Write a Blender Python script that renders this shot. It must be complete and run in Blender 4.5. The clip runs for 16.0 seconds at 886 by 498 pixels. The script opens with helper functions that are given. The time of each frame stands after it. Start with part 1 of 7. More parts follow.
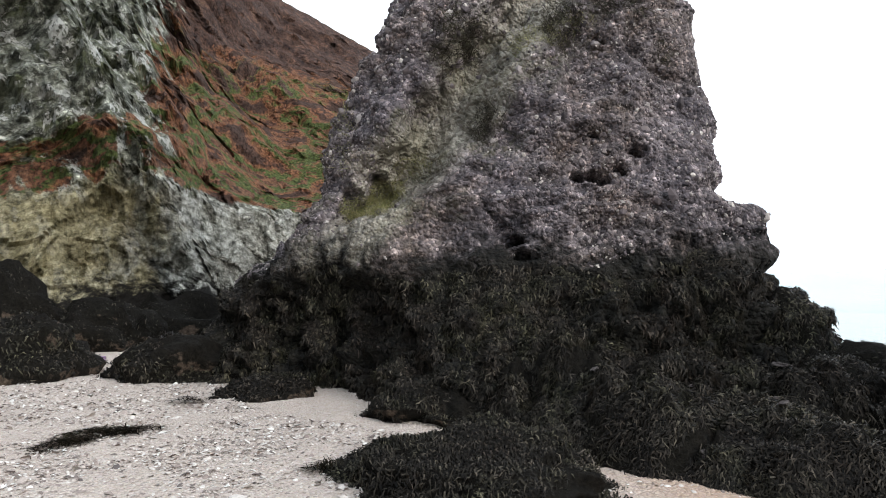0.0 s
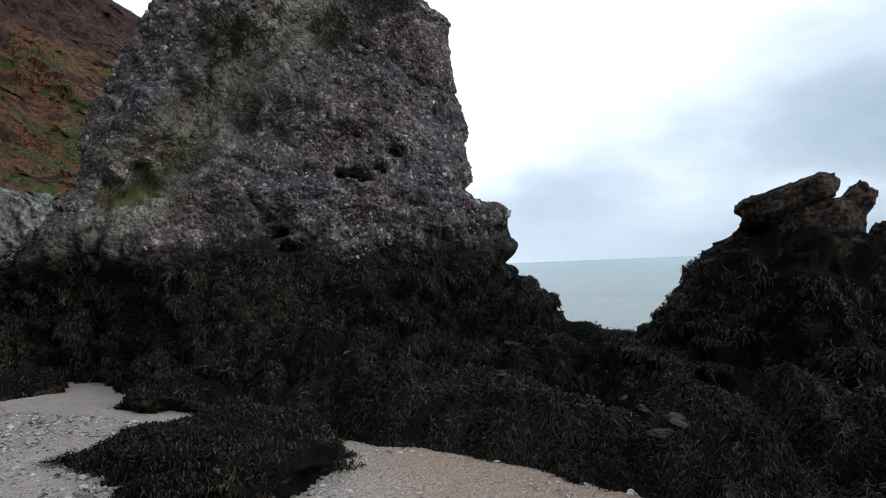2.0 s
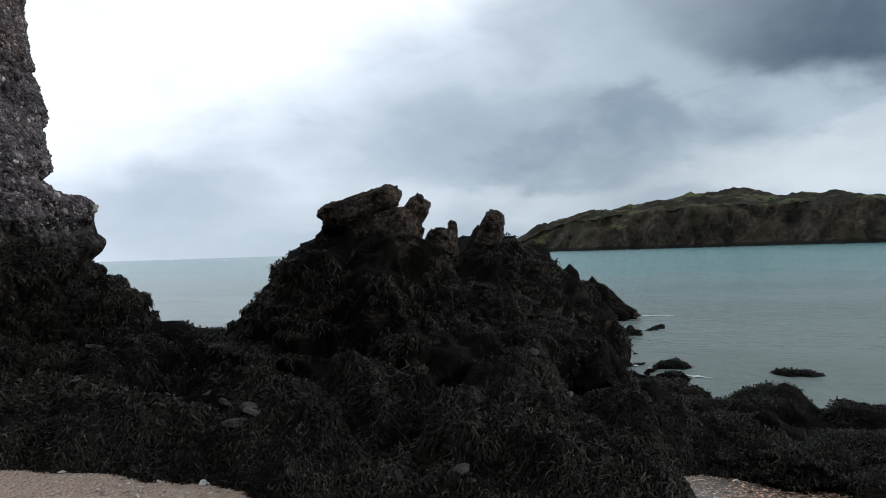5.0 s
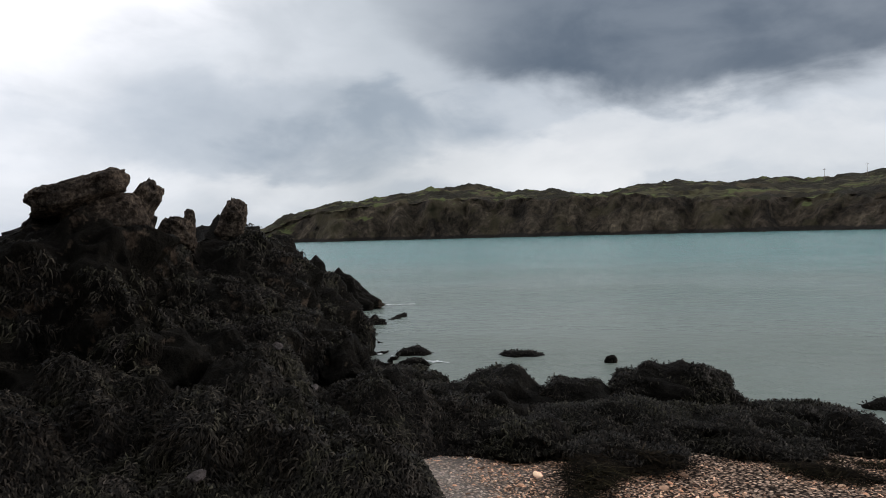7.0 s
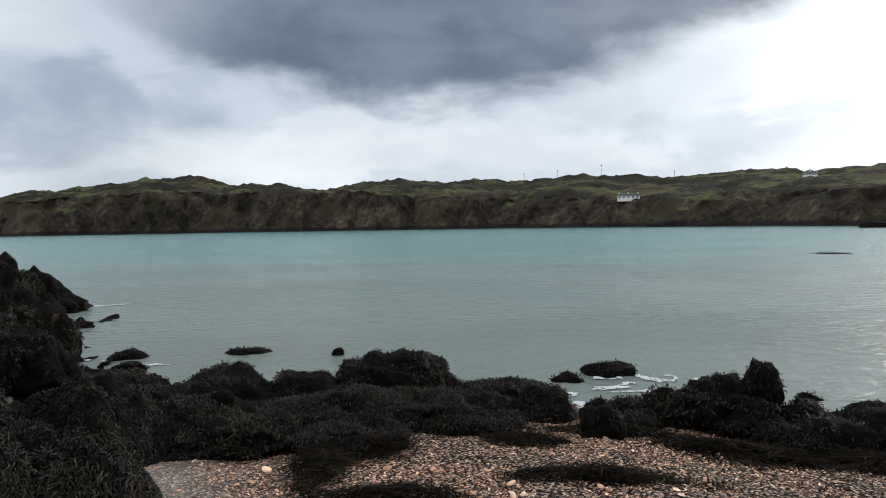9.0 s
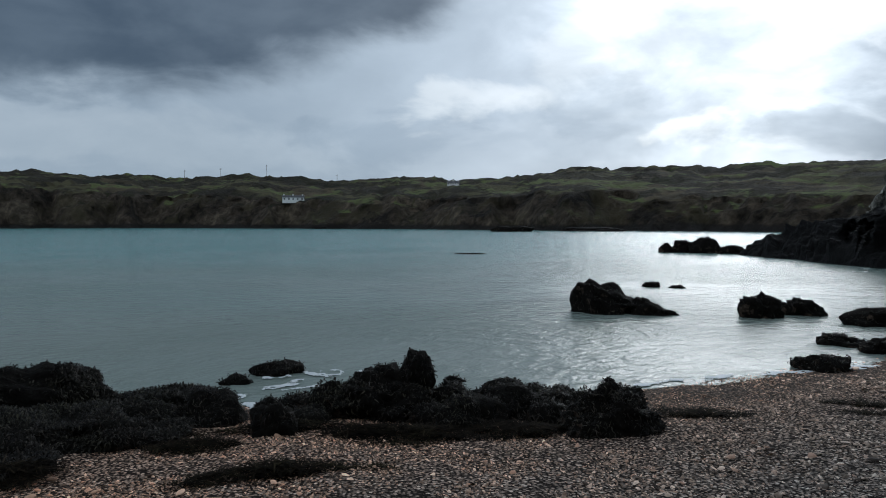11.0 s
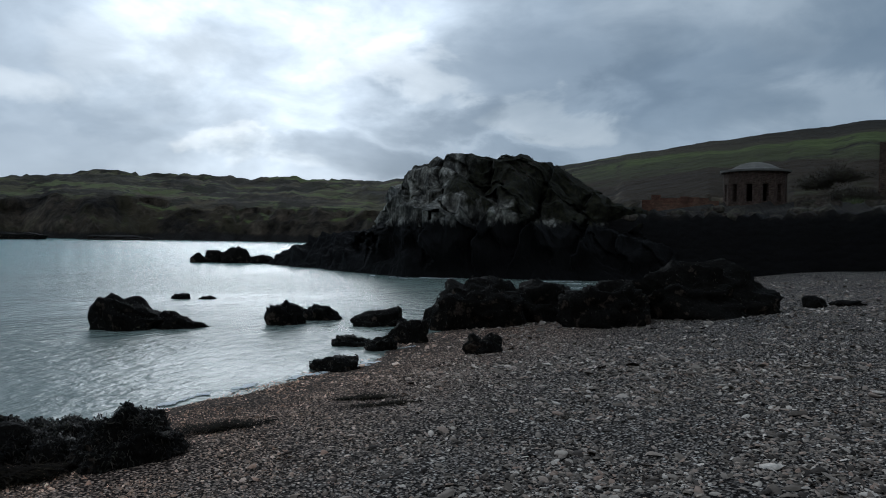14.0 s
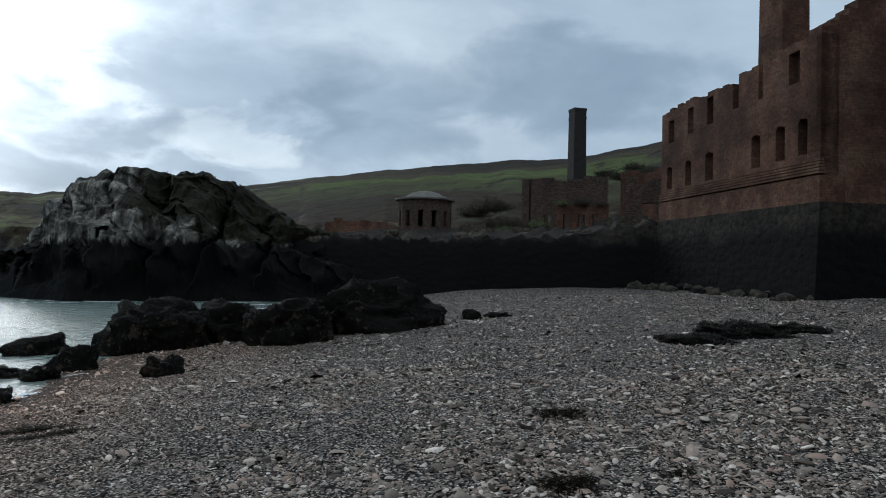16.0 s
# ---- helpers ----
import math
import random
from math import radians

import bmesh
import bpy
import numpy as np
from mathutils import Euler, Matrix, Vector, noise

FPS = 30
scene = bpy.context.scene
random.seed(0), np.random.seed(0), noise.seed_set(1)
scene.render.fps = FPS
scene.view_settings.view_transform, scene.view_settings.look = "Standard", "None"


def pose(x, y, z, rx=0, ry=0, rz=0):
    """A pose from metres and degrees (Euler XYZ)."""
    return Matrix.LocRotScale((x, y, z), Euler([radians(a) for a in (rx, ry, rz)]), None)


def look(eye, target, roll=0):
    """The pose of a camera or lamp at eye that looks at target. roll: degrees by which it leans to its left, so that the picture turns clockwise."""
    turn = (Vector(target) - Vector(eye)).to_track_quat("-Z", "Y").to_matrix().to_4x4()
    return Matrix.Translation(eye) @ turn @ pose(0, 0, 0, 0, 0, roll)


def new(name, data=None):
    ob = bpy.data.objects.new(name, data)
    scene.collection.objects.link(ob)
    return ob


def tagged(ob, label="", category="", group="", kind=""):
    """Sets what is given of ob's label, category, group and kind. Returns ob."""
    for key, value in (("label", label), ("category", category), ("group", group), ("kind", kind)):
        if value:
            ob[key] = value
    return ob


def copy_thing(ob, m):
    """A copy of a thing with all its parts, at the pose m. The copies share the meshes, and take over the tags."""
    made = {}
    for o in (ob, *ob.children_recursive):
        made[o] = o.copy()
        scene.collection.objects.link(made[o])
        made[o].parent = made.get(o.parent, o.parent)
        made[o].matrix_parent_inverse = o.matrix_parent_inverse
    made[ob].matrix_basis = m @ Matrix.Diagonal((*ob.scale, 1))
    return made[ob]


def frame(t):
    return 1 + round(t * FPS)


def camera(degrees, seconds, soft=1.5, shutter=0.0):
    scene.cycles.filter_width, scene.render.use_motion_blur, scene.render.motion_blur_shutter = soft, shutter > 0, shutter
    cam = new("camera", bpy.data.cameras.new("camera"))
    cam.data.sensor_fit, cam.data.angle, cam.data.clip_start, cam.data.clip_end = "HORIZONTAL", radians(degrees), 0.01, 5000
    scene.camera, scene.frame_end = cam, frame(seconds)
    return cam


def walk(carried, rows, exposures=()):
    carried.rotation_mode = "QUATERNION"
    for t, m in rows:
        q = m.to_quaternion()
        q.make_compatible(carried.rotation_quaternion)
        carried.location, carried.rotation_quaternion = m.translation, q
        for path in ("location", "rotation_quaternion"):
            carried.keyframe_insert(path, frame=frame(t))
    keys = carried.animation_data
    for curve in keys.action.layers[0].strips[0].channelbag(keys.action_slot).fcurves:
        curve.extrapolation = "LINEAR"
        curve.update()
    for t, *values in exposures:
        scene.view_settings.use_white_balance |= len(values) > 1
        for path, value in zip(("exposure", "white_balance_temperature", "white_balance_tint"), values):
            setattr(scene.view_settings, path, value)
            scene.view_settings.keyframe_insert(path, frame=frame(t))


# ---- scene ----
cam = camera(63.44, 16.0, soft=1.0)
# seconds, place, yaw, pitch, roll
PATH = [
    (0.0, 0.000, 0.005, 1.900, 0.00, 2.83, 2.05),
    (0.5, 0.075, -0.100, 1.901, -3.99, 2.46, 2.11),
    (1.0, 0.151, -0.222, 1.901, -8.00, 2.09, 2.14),
    (1.5, 0.227, -0.351, 1.901, -12.05, 1.70, 2.26),
    (2.0, 0.294, -0.483, 1.901, -16.19, 1.32, 2.26),
    (2.5, 0.347, -0.606, 1.902, -20.44, 0.96, 2.27),
    (3.0, 0.383, -0.697, 1.904, -24.36, 0.82, 2.21),
    (3.5, 0.405, -0.773, 1.903, -30.04, 0.63, 2.08),
    (4.0, 0.411, -0.834, 1.899, -35.25, 0.49, 1.96),
    (4.5, 0.396, -0.877, 1.894, -40.56, 0.36, 1.86),
    (7.0, 0.487, -0.836, 1.897, -65.80, -1.16, 1.49),
    (7.5, 0.474, -0.866, 1.900, -70.88, -1.42, 1.33),
    (8.0, 0.449, -0.886, 1.899, -76.17, -1.66, 1.27),
    (10.5, 0.302, -0.785, 1.890, -106.52, -2.07, 0.21),
    (11.0, 0.300, -0.785, 1.887, -113.68, -2.08, -0.01),
    (11.5, 0.302, -0.782, 1.884, -120.45, -2.02, -0.34),
    (12.0, 0.305, -0.798, 1.888, -126.52, -1.94, -0.58),
    (12.5, 0.318, -0.827, 1.897, -132.27, -1.79, -0.69),
    (13.0, 0.324, -0.866, 1.907, -137.92, -1.59, -0.93),
    (13.5, 0.320, -0.897, 1.920, -143.76, -1.33, -0.96),
    (14.0, 0.303, -0.889, 1.927, -149.76, -1.03, -0.95),
    (14.5, 0.279, -0.841, 1.925, -155.98, -0.65, -1.13),
    (15.0, 0.257, -0.762, 1.913, -162.34, -0.18, -1.43),
    (15.5, 0.241, -0.664, 1.892, -168.72, 0.31, -1.09),
    (16.0, 0.232, -0.546, 1.870, -174.64, 1.20, -1.22),
]


def held(x, y, z, yaw, pitch, roll):
    return pose(x, y, z, 0, 0, yaw) @ pose(0, 0, 0, pitch) @ pose(0, 0, 0, 0, roll) @ pose(0, 0, 0, 90)


walk(cam, [(t, held(*rest)) for t, *rest in PATH],
     [(0.0, 1.2, 6450, 11), (0.5, 0.85, 6250, 11), (1.0, 0.55, 6150, 10), (2.0, 0.08, 6100, 9), (2.5, 0.0, 6250, 9), (3.5, -0.16, 6000, 9), (4.5, -0.18, 6100, 9), (7.0, 0.02, 6850, 15), (8.0, 0.27, 6900, 15),
      (10.5, -0.48, 5900, 7), (11.0, -0.74, 5800, 7), (11.5, -0.84, 5700, 7), (13.0, -0.95, 5600, 7), (14.5, -1.0, 5600, 6), (15.0, -1.0, 5600, 6), (15.5, -0.74, 5700, 6), (16.0, -0.35, 5800, 6)])

# ---- light ----
SUN_AZ, SUN_EL = -136.0, 19.0                       # azimuth counted to the left from +y


def toward(az, el):
    a, e = radians(az), radians(el)
    return Vector((-math.sin(a) * math.cos(e), math.cos(a) * math.cos(e), math.sin(e)))


def link(nt, a, b):
    nt.links.new(a, b)


def node(nt, kind, **given):
    n = nt.nodes.new("ShaderNode" + kind)
    for key, value in given.items():
        if key in n.inputs:
            if hasattr(value, "is_output"):
                link(nt, value, n.inputs[key])
            else:
                n.inputs[key].default_value = value
    return n


def math_node(nt, op, a, b=0.0, clamp=False):
    n = nt.nodes.new("ShaderNodeMath")
    n.operation, n.use_clamp = op, clamp
    for i, value in enumerate((a, b)):
        if hasattr(value, "is_output"):
            link(nt, value, n.inputs[i])
        else:
            n.inputs[i].default_value = value
    return n.outputs[0]


def vec_node(nt, op, a, b):
    n = nt.nodes.new("ShaderNodeVectorMath")
    n.operation = op
    for i, value in enumerate((a, b)):
        if hasattr(value, "is_output"):
            link(nt, value, n.inputs[i])
        else:
            n.inputs[i].default_value = value
    return n.outputs["Value"] if op in ("DOT_PRODUCT", "LENGTH") else n.outputs[0]


def smooth(nt, x, lo, hi, a=0.0, b=1.0):
    n = nt.nodes.new("ShaderNodeMapRange")
    n.interpolation_type = "SMOOTHSTEP"
    link(nt, x, n.inputs[0])
    for i, value in enumerate((lo, hi, a, b)):
        n.inputs[i + 1].default_value = value
    return n.outputs[0]


def ramp(nt, x, *stops):
    n = nt.nodes.new("ShaderNodeValToRGB")
    while len(n.color_ramp.elements) < len(stops):
        n.color_ramp.elements.new(0.5)
    for e, (at, colour) in zip(n.color_ramp.elements, stops):
        e.position, e.color = at, (*colour, 1)
    link(nt, x, n.inputs[0])
    return n.outputs[0]


def mix(nt, f, a, b, blend="MIX"):
    n = nt.nodes.new("ShaderNodeMix")
    n.data_type, n.blend_type = "RGBA", blend
    for i, value in ((0, f), (6, a), (7, b)):
        if hasattr(value, "is_output"):
            link(nt, value, n.inputs[i])
        else:
            n.inputs[i].default_value = value if i == 0 else (*value, 1)
    return n.outputs[2]


def cloud(nt, vec, scale, detail=4.0, rough=0.55, distort=0.0):
    n = node(nt, "TexNoise", Vector=vec, Scale=scale, Detail=detail, Roughness=rough, Distortion=distort)
    return n.outputs[0]


def make_world():
    w = bpy.data.worlds.new("overcast_sky")
    scene.world = w
    w.use_nodes = True
    nt = w.node_tree
    back = nt.nodes["Background"]
    sky = nt.nodes.new("ShaderNodeTexSky")
    sky.sky_type, sky.sun_disc = "NISHITA", False
    sky.sun_elevation, sky.sun_rotation = radians(SUN_EL), radians(-SUN_AZ)
    d = nt.nodes.new("ShaderNodeTexCoord").outputs["Generated"]
    xyz = node(nt, "SeparateXYZ", Vector=d)
    deck = node(nt, "Mapping", Vector=d, Location=(3.1, 1.7, 0.4), Scale=(1.0, 1.0, 2.0)).outputs[0]
    big = cloud(nt, deck, 2.6, 5.0, 0.48, 0.2)
    small = cloud(nt, deck, 6.5, 7.0, 0.52, 0.25)
    wob = math_node(nt, "MULTIPLY", math_node(nt, "SUBTRACT", small, 0.5), 0.16)
    shift = math_node(nt, "MULTIPLY", math_node(nt, "SUBTRACT", math_node(nt, "ADD", math_node(nt, "MULTIPLY", big, 0.6), math_node(nt, "MULTIPLY", small, 0.4)), 0.5), 30.0)
    bearing = math_node(nt, "MULTIPLY", math_node(nt, "ARCTAN2", xyz.outputs[1], xyz.outputs[0]), 180 / math.pi)      # from +x, to the left
    height = math_node(nt, "MULTIPLY", math_node(nt, "ARCSINE", xyz.outputs[2]), 180 / math.pi)
    # bright thin cloud over the open sea, grey over the bay, blue-grey over the works
    along = math_node(nt, "ADD", math_node(nt, "MULTIPLY", math_node(nt, "ADD", bearing, math_node(nt, "MULTIPLY", shift, 0.5)), 1 / 240), 115 / 240)

    def stop(az, v):
        warm = min(1.0, max(0.0, (v - 0.3) / 0.7))
        return ((az + 205) / 240, (v * (0.80 + 0.12 * warm), v * (0.985 + 0.005 * warm), v * (1.14 - 0.07 * warm)))

    grey = ramp(nt, along, stop(-205, 0.68), stop(-176, 0.66), stop(-165, 0.70), stop(-152, 0.80), stop(-143, 0.90), stop(-128, 0.80), stop(-118, 0.86), stop(-104, 0.68), stop(-93, 0.66),
                stop(-75, 0.66), stop(-60, 0.54), stop(-45, 0.74), stop(-15, 1.02), stop(20, 1.2))
    slant = math_node(nt, "ADD", bearing, math_node(nt, "MULTIPLY", math_node(nt, "SUBTRACT", height, 10.0), 2.3))
    slant = smooth(nt, math_node(nt, "ADD", slant, math_node(nt, "MULTIPLY", shift, 0.9)), 53.0, 75.0)
    grey = mix(nt, slant, grey, (1.10, 1.16, 1.24))
    grey = mix(nt, smooth(nt, height, 26.0, 50.0), grey, (0.64, 0.70, 0.76))
    # soft billows
    field = math_node(nt, "ADD", math_node(nt, "MULTIPLY", smooth(nt, big, 0.34, 0.66), 0.6), math_node(nt, "MULTIPLY", smooth(nt, small, 0.34, 0.66), 0.4))
    grey = mix(nt, 1.0, grey, ramp(nt, field, (0.0, (0.86, 0.88, 0.90)), (0.5, (1.0, 1.0, 1.0)), (1.0, (1.14, 1.13, 1.12))), "MULTIPLY")
    # single clouds: ragged ovals by bearing and height
    torn = node(nt, "TexNoise", Vector=deck, Scale=5.5, Detail=6.0, Roughness=0.55, Distortion=0.3).outputs["Color"]
    tear = node(nt, "SeparateColor", Color=torn)
    az = math_node(nt, "ADD", math_node(nt, "SUBTRACT", bearing, 90.0), math_node(nt, "MULTIPLY", math_node(nt, "SUBTRACT", tear.outputs[0], 0.5), 26.0))
    el = math_node(nt, "ADD", height, math_node(nt, "MULTIPLY", math_node(nt, "SUBTRACT", tear.outputs[1], 0.5), 11.0))

    def puff(c_az, c_el, wide, tall, k, crisp=0.75):
        nonlocal grey
        a2 = math_node(nt, "POWER", math_node(nt, "MULTIPLY", math_node(nt, "SUBTRACT", az, c_az), 1 / wide), 2.0)
        e2 = math_node(nt, "POWER", math_node(nt, "MULTIPLY", math_node(nt, "SUBTRACT", el, c_el), 1 / tall), 2.0)
        m = smooth(nt, math_node(nt, "ADD", a2, e2), 1 - crisp, 1 + crisp, 1.0, 0.0)
        cool = 0.22 * (1 - k)
        grey = mix(nt, m, grey, mix(nt, 1.0, grey, (k * (1 - cool), k, k * (1 + cool)), "MULTIPLY"))

    # grey undersides
    for row in ((-22, 1.0, 30, 5.0, 0.80), (-50, 9.0, 15, 3.4, 0.88), (-61, 8.0, 8, 3.2, 0.80), (-99, 5.0, 14, 1.8, 0.95), (-110, 6.6, 7, 2.4, 0.86), (-123.5, 8.6, 6, 2.4, 0.78), (-128, 5.0, 9, 1.2, 0.92),
                (-141, 6.2, 6.5, 1.5, 0.60), (-150.5, 9.2, 5, 1.8, 0.62), (-152, 5.5, 6, 1.3, 0.72), (-160, 13, 8, 5.0, 0.79), (-169, 11.5, 7, 5.0, 0.70), (-185, 14.5, 10, 3.6, 0.72)):
        puff(*row)
    # white tops
    for row in ((-53, 15.5, 8, 4.0, 1.02), (-45, 3.6, 16, 2.2, 1.12), (-79, 6.0, 22, 2.6, 1.20), (-116.5, 9.8, 4.2, 1.7, 1.35, 0.95), (-126, 13, 7, 3.4, 1.25), (-134, 6.6, 4.0, 1.5, 1.5),
                (-146.5, 12.6, 4.5, 1.6, 1.35), (-157.5, 9.2, 5.5, 1.7, 1.38), (-171, 16.5, 10, 3.6, 1.18), (-178, 9.0, 8, 2.0, 1.12)):
        puff(*row)
    # the heavy bank over the bay, with a ragged lower edge
    way = math_node(nt, "DIVIDE", math_node(nt, "SUBTRACT", -45.0, math_node(nt, "SUBTRACT", bearing, 90.0)), 85.0)
    brim = ramp(nt, way, *[((-45.0 - a) / 85.0, (e / 30.0,) * 3) for a, e in ((-45, 30), (-55, 27), (-61, 17), (-68, 12.0), (-79, 9.3), (-87, 9.0), (-95, 9.9), (-103, 11.8), (-110, 14.2), (-118, 17.5), (-128, 27))])
    level = math_node(nt, "SUBTRACT", math_node(nt, "ADD", height, math_node(nt, "MULTIPLY", math_node(nt, "SUBTRACT", tear.outputs[1], 0.5), 7.0)), math_node(nt, "MULTIPLY", brim, 30.0))
    bank = math_node(nt, "MULTIPLY", smooth(nt, level, -1.0, 2.2), math_node(nt, "MULTIPLY", smooth(nt, height, 20.0, 44.0, 0.92, 0.0), smooth(nt, way, 0.12, 0.36)))
    grey = mix(nt, bank, grey, mix(nt, smooth(nt, small, 0.32, 0.68), (0.064, 0.100, 0.150), (0.135, 0.180, 0.235)))
    # the sun behind thin cloud
    near = math_node(nt, "MAXIMUM", math_node(nt, "ADD", vec_node(nt, "DOT_PRODUCT", d, tuple(toward(SUN_AZ, SUN_EL))), math_node(nt, "MULTIPLY", wob, 0.8)), 0.0)
    glow = math_node(nt, "ADD", math_node(nt, "MULTIPLY", math_node(nt, "POWER", near, 40.0), 0.85), math_node(nt, "MULTIPLY", math_node(nt, "POWER", near, 7.0), 0.13))
    thin = smooth(nt, slant, 0.5, 1.0, 0.0, 0.05)
    bright = math_node(nt, "ADD", glow, thin)
    white = mix(nt, 1.0, grey, (1.0, 0.99, 0.96), "MIX")
    lit = nt.nodes.new("ShaderNodeVectorMath")
    lit.operation = "SCALE"
    link(nt, white, lit.inputs[0])
    link(nt, bright, lit.inputs["Scale"])
    total = vec_node(nt, "ADD", grey, lit.outputs[0])
    blue = nt.nodes.new("ShaderNodeVectorMath")
    blue.operation = "SCALE"
    link(nt, sky.outputs[0], blue.inputs[0])
    blue.inputs["Scale"].default_value = 0.005
    link(nt, vec_node(nt, "ADD", total, blue.outputs[0]), back.inputs[0])
    back.inputs[1].default_value = 1.0


make_world()
sun = new("sun", bpy.data.lights.new("sun", "SUN"))
sun.data.energy, sun.data.angle, sun.data.color = 1.0, radians(24), (1.0, 0.95, 0.88)
sun.matrix_world = look(toward(SUN_AZ, SUN_EL) * 100, (0, 0, 0))


# ---- materials ----
def material(name, rough=0.9, spec=0.3):
    m = bpy.data.materials.new(name)
    m.use_nodes = True
    nt = m.node_tree
    b = nt.nodes["Principled BSDF"]
    b.inputs["Roughness"].default_value = rough
    b.inputs["Specular IOR Level"].default_value = spec
    return m, nt, b


def at_rest(nt):
    n = nt.nodes.new("ShaderNodeAttribute")
    n.attribute_name = "rest"
    return n.outputs["Vector"]


def place(nt):
    return nt.nodes.new("ShaderNodeTexCoord").outputs["Object"]


def bumped(nt, b, height, strength, dist, under=None):
    n = node(nt, "Bump", Height=height, Strength=strength, Distance=dist)
    if under is not None:
        link(nt, under, n.inputs["Normal"])
    link(nt, n.outputs[0], b.inputs["Normal"])
    return n.outputs[0]


def island(nt):
    return nt.nodes.new("ShaderNodeNewGeometry").outputs["Random Per Island"]


def make_conglomerate():
    """Grey-purple pudding stone; a zone of black lichen and weed below the tide mark; moss and pale lichen above."""
    m, nt, b = material("conglomerate", 0.92, 0.25)
    p = place(nt)
    large = cloud(nt, p, 0.9, 5)
    mid = cloud(nt, p, 4.0, 6, 0.65)
    cells = node(nt, "TexVoronoi", Vector=p, Scale=15.0, Randomness=1.0)
    fine = node(nt, "TexVoronoi", Vector=p, Scale=30.0, Randomness=1.0)
    base = ramp(nt, mid, (0.36, (0.030, 0.027, 0.029)), (0.5, (0.125, 0.112, 0.118)), (0.64, (0.27, 0.245, 0.25)))
    warm = ramp(nt, large, (0.40, (0.098, 0.088, 0.098)), (0.5, (0.112, 0.099, 0.103)), (0.62, (0.15, 0.118, 0.098)))
    base = mix(nt, 0.5, base, warm)
    # the pebbles set in it, coarse and fine
    for tex, f in ((cells, 0.55), (fine, 0.8)):
        one = node(nt, "SeparateColor", Color=tex.outputs["Color"]).outputs[0]
        base = mix(nt, f, base, ramp(nt, one, (0.0, (0.35, 0.34, 0.35)), (0.3, (0.8, 0.78, 0.8)), (0.75, (1.15, 1.1, 1.1)), (0.88, (1.6, 1.55, 1.5)), (1.0, (3.0, 2.85, 2.75))), "MULTIPLY")
    # worn, brownish rock with thin turf runs up the gully
    xz = node(nt, "SeparateXYZ", Vector=p)
    run = math_node(nt, "ADD", math_node(nt, "MULTIPLY", math_node(nt, "SUBTRACT", 4.6, xz.outputs[2]), 0.76), math_node(nt, "SUBTRACT", xz.outputs[0], 0.72))
    run = math_node(nt, "ABSOLUTE", math_node(nt, "ADD", math_node(nt, "ADD", run, 0.1), math_node(nt, "MULTIPLY", math_node(nt, "SUBTRACT", large, 0.5), 1.6)))
    band = smooth(nt, run, 0.30, 0.80, 1.0, 0.0)
    base = mix(nt, math_node(nt, "MULTIPLY", band, 0.88), base, ramp(nt, cloud(nt, p, 7.0, 6, 0.72), (0.34, (0.11, 0.098, 0.075)), (0.5, (0.27, 0.245, 0.195)), (0.66, (0.46, 0.43, 0.36))))
    moss = math_node(nt, "MULTIPLY", smooth(nt, cloud(nt, p, 1.5, 6, 0.65, 0.3), 0.50, 0.60), smooth(nt, run, 0.7, 1.5, 1.0, 0.12))
    base = mix(nt, math_node(nt, "MULTIPLY", moss, 0.3), base, ramp(nt, cloud(nt, p, 9.0, 5, 0.7), (0.35, (0.045, 0.045, 0.022)), (0.5, (0.12, 0.118, 0.058)), (0.65, (0.25, 0.235, 0.14))))
    z = node(nt, "SeparateXYZ", Vector=p).outputs[2]
    tide = math_node(nt, "ADD", z, math_node(nt, "MULTIPLY", math_node(nt, "SUBTRACT", mid, 0.5), 1.3))
    tide = math_node(nt, "ADD", tide, math_node(nt, "MULTIPLY", math_node(nt, "SUBTRACT", large, 0.5), 0.7))
    dark = smooth(nt, tide, 2.05, 2.6, 1.0, 0.0)
    base = mix(nt, dark, base, ramp(nt, mid, (0.35, (0.003, 0.0028, 0.0025)), (0.7, (0.020, 0.018, 0.013))))
    link(nt, base, b.inputs["Base Color"])
    h = math_node(nt, "ADD", math_node(nt, "MULTIPLY", cells.outputs["Distance"], -0.8), math_node(nt, "MULTIPLY", fine.outputs["Distance"], -0.35))
    h = math_node(nt, "ADD", h, math_node(nt, "MULTIPLY", mid, 0.6))
    bumped(nt, b, h, 1.0, 0.09)
    return m


def make_dark_rock():
    """Wet tidal rock: nearly black lichen with brown and ochre bare patches."""
    m, nt, b = material("tidal_rock", 0.8, 0.06)
    p = place(nt)
    mid = cloud(nt, p, 3.2, 6, 0.65)
    fine = cloud(nt, p, 19.0, 5, 0.7)
    dark = ramp(nt, fine, (0.3, (0.002, 0.0018, 0.0015)), (0.7, (0.013, 0.0115, 0.009)))
    bare = ramp(nt, fine, (0.35, (0.018, 0.014, 0.011)), (0.65, (0.105, 0.078, 0.058)))
    up = node(nt, "SeparateXYZ", Vector=nt.nodes.new("ShaderNodeNewGeometry").outputs["Normal"]).outputs[2]
    hold = math_node(nt, "SUBTRACT", mid, math_node(nt, "MULTIPLY", smooth(nt, up, 0.15, 0.55), 0.11))
    base = mix(nt, smooth(nt, hold, 0.535, 0.61, 0.0, 0.85), dark, bare)
    link(nt, base, b.inputs["Base Color"])
    bumped(nt, b, math_node(nt, "ADD", math_node(nt, "MULTIPLY", mid, 1.0), math_node(nt, "MULTIPLY", fine, 0.6)), 0.9, 0.06)
    return m


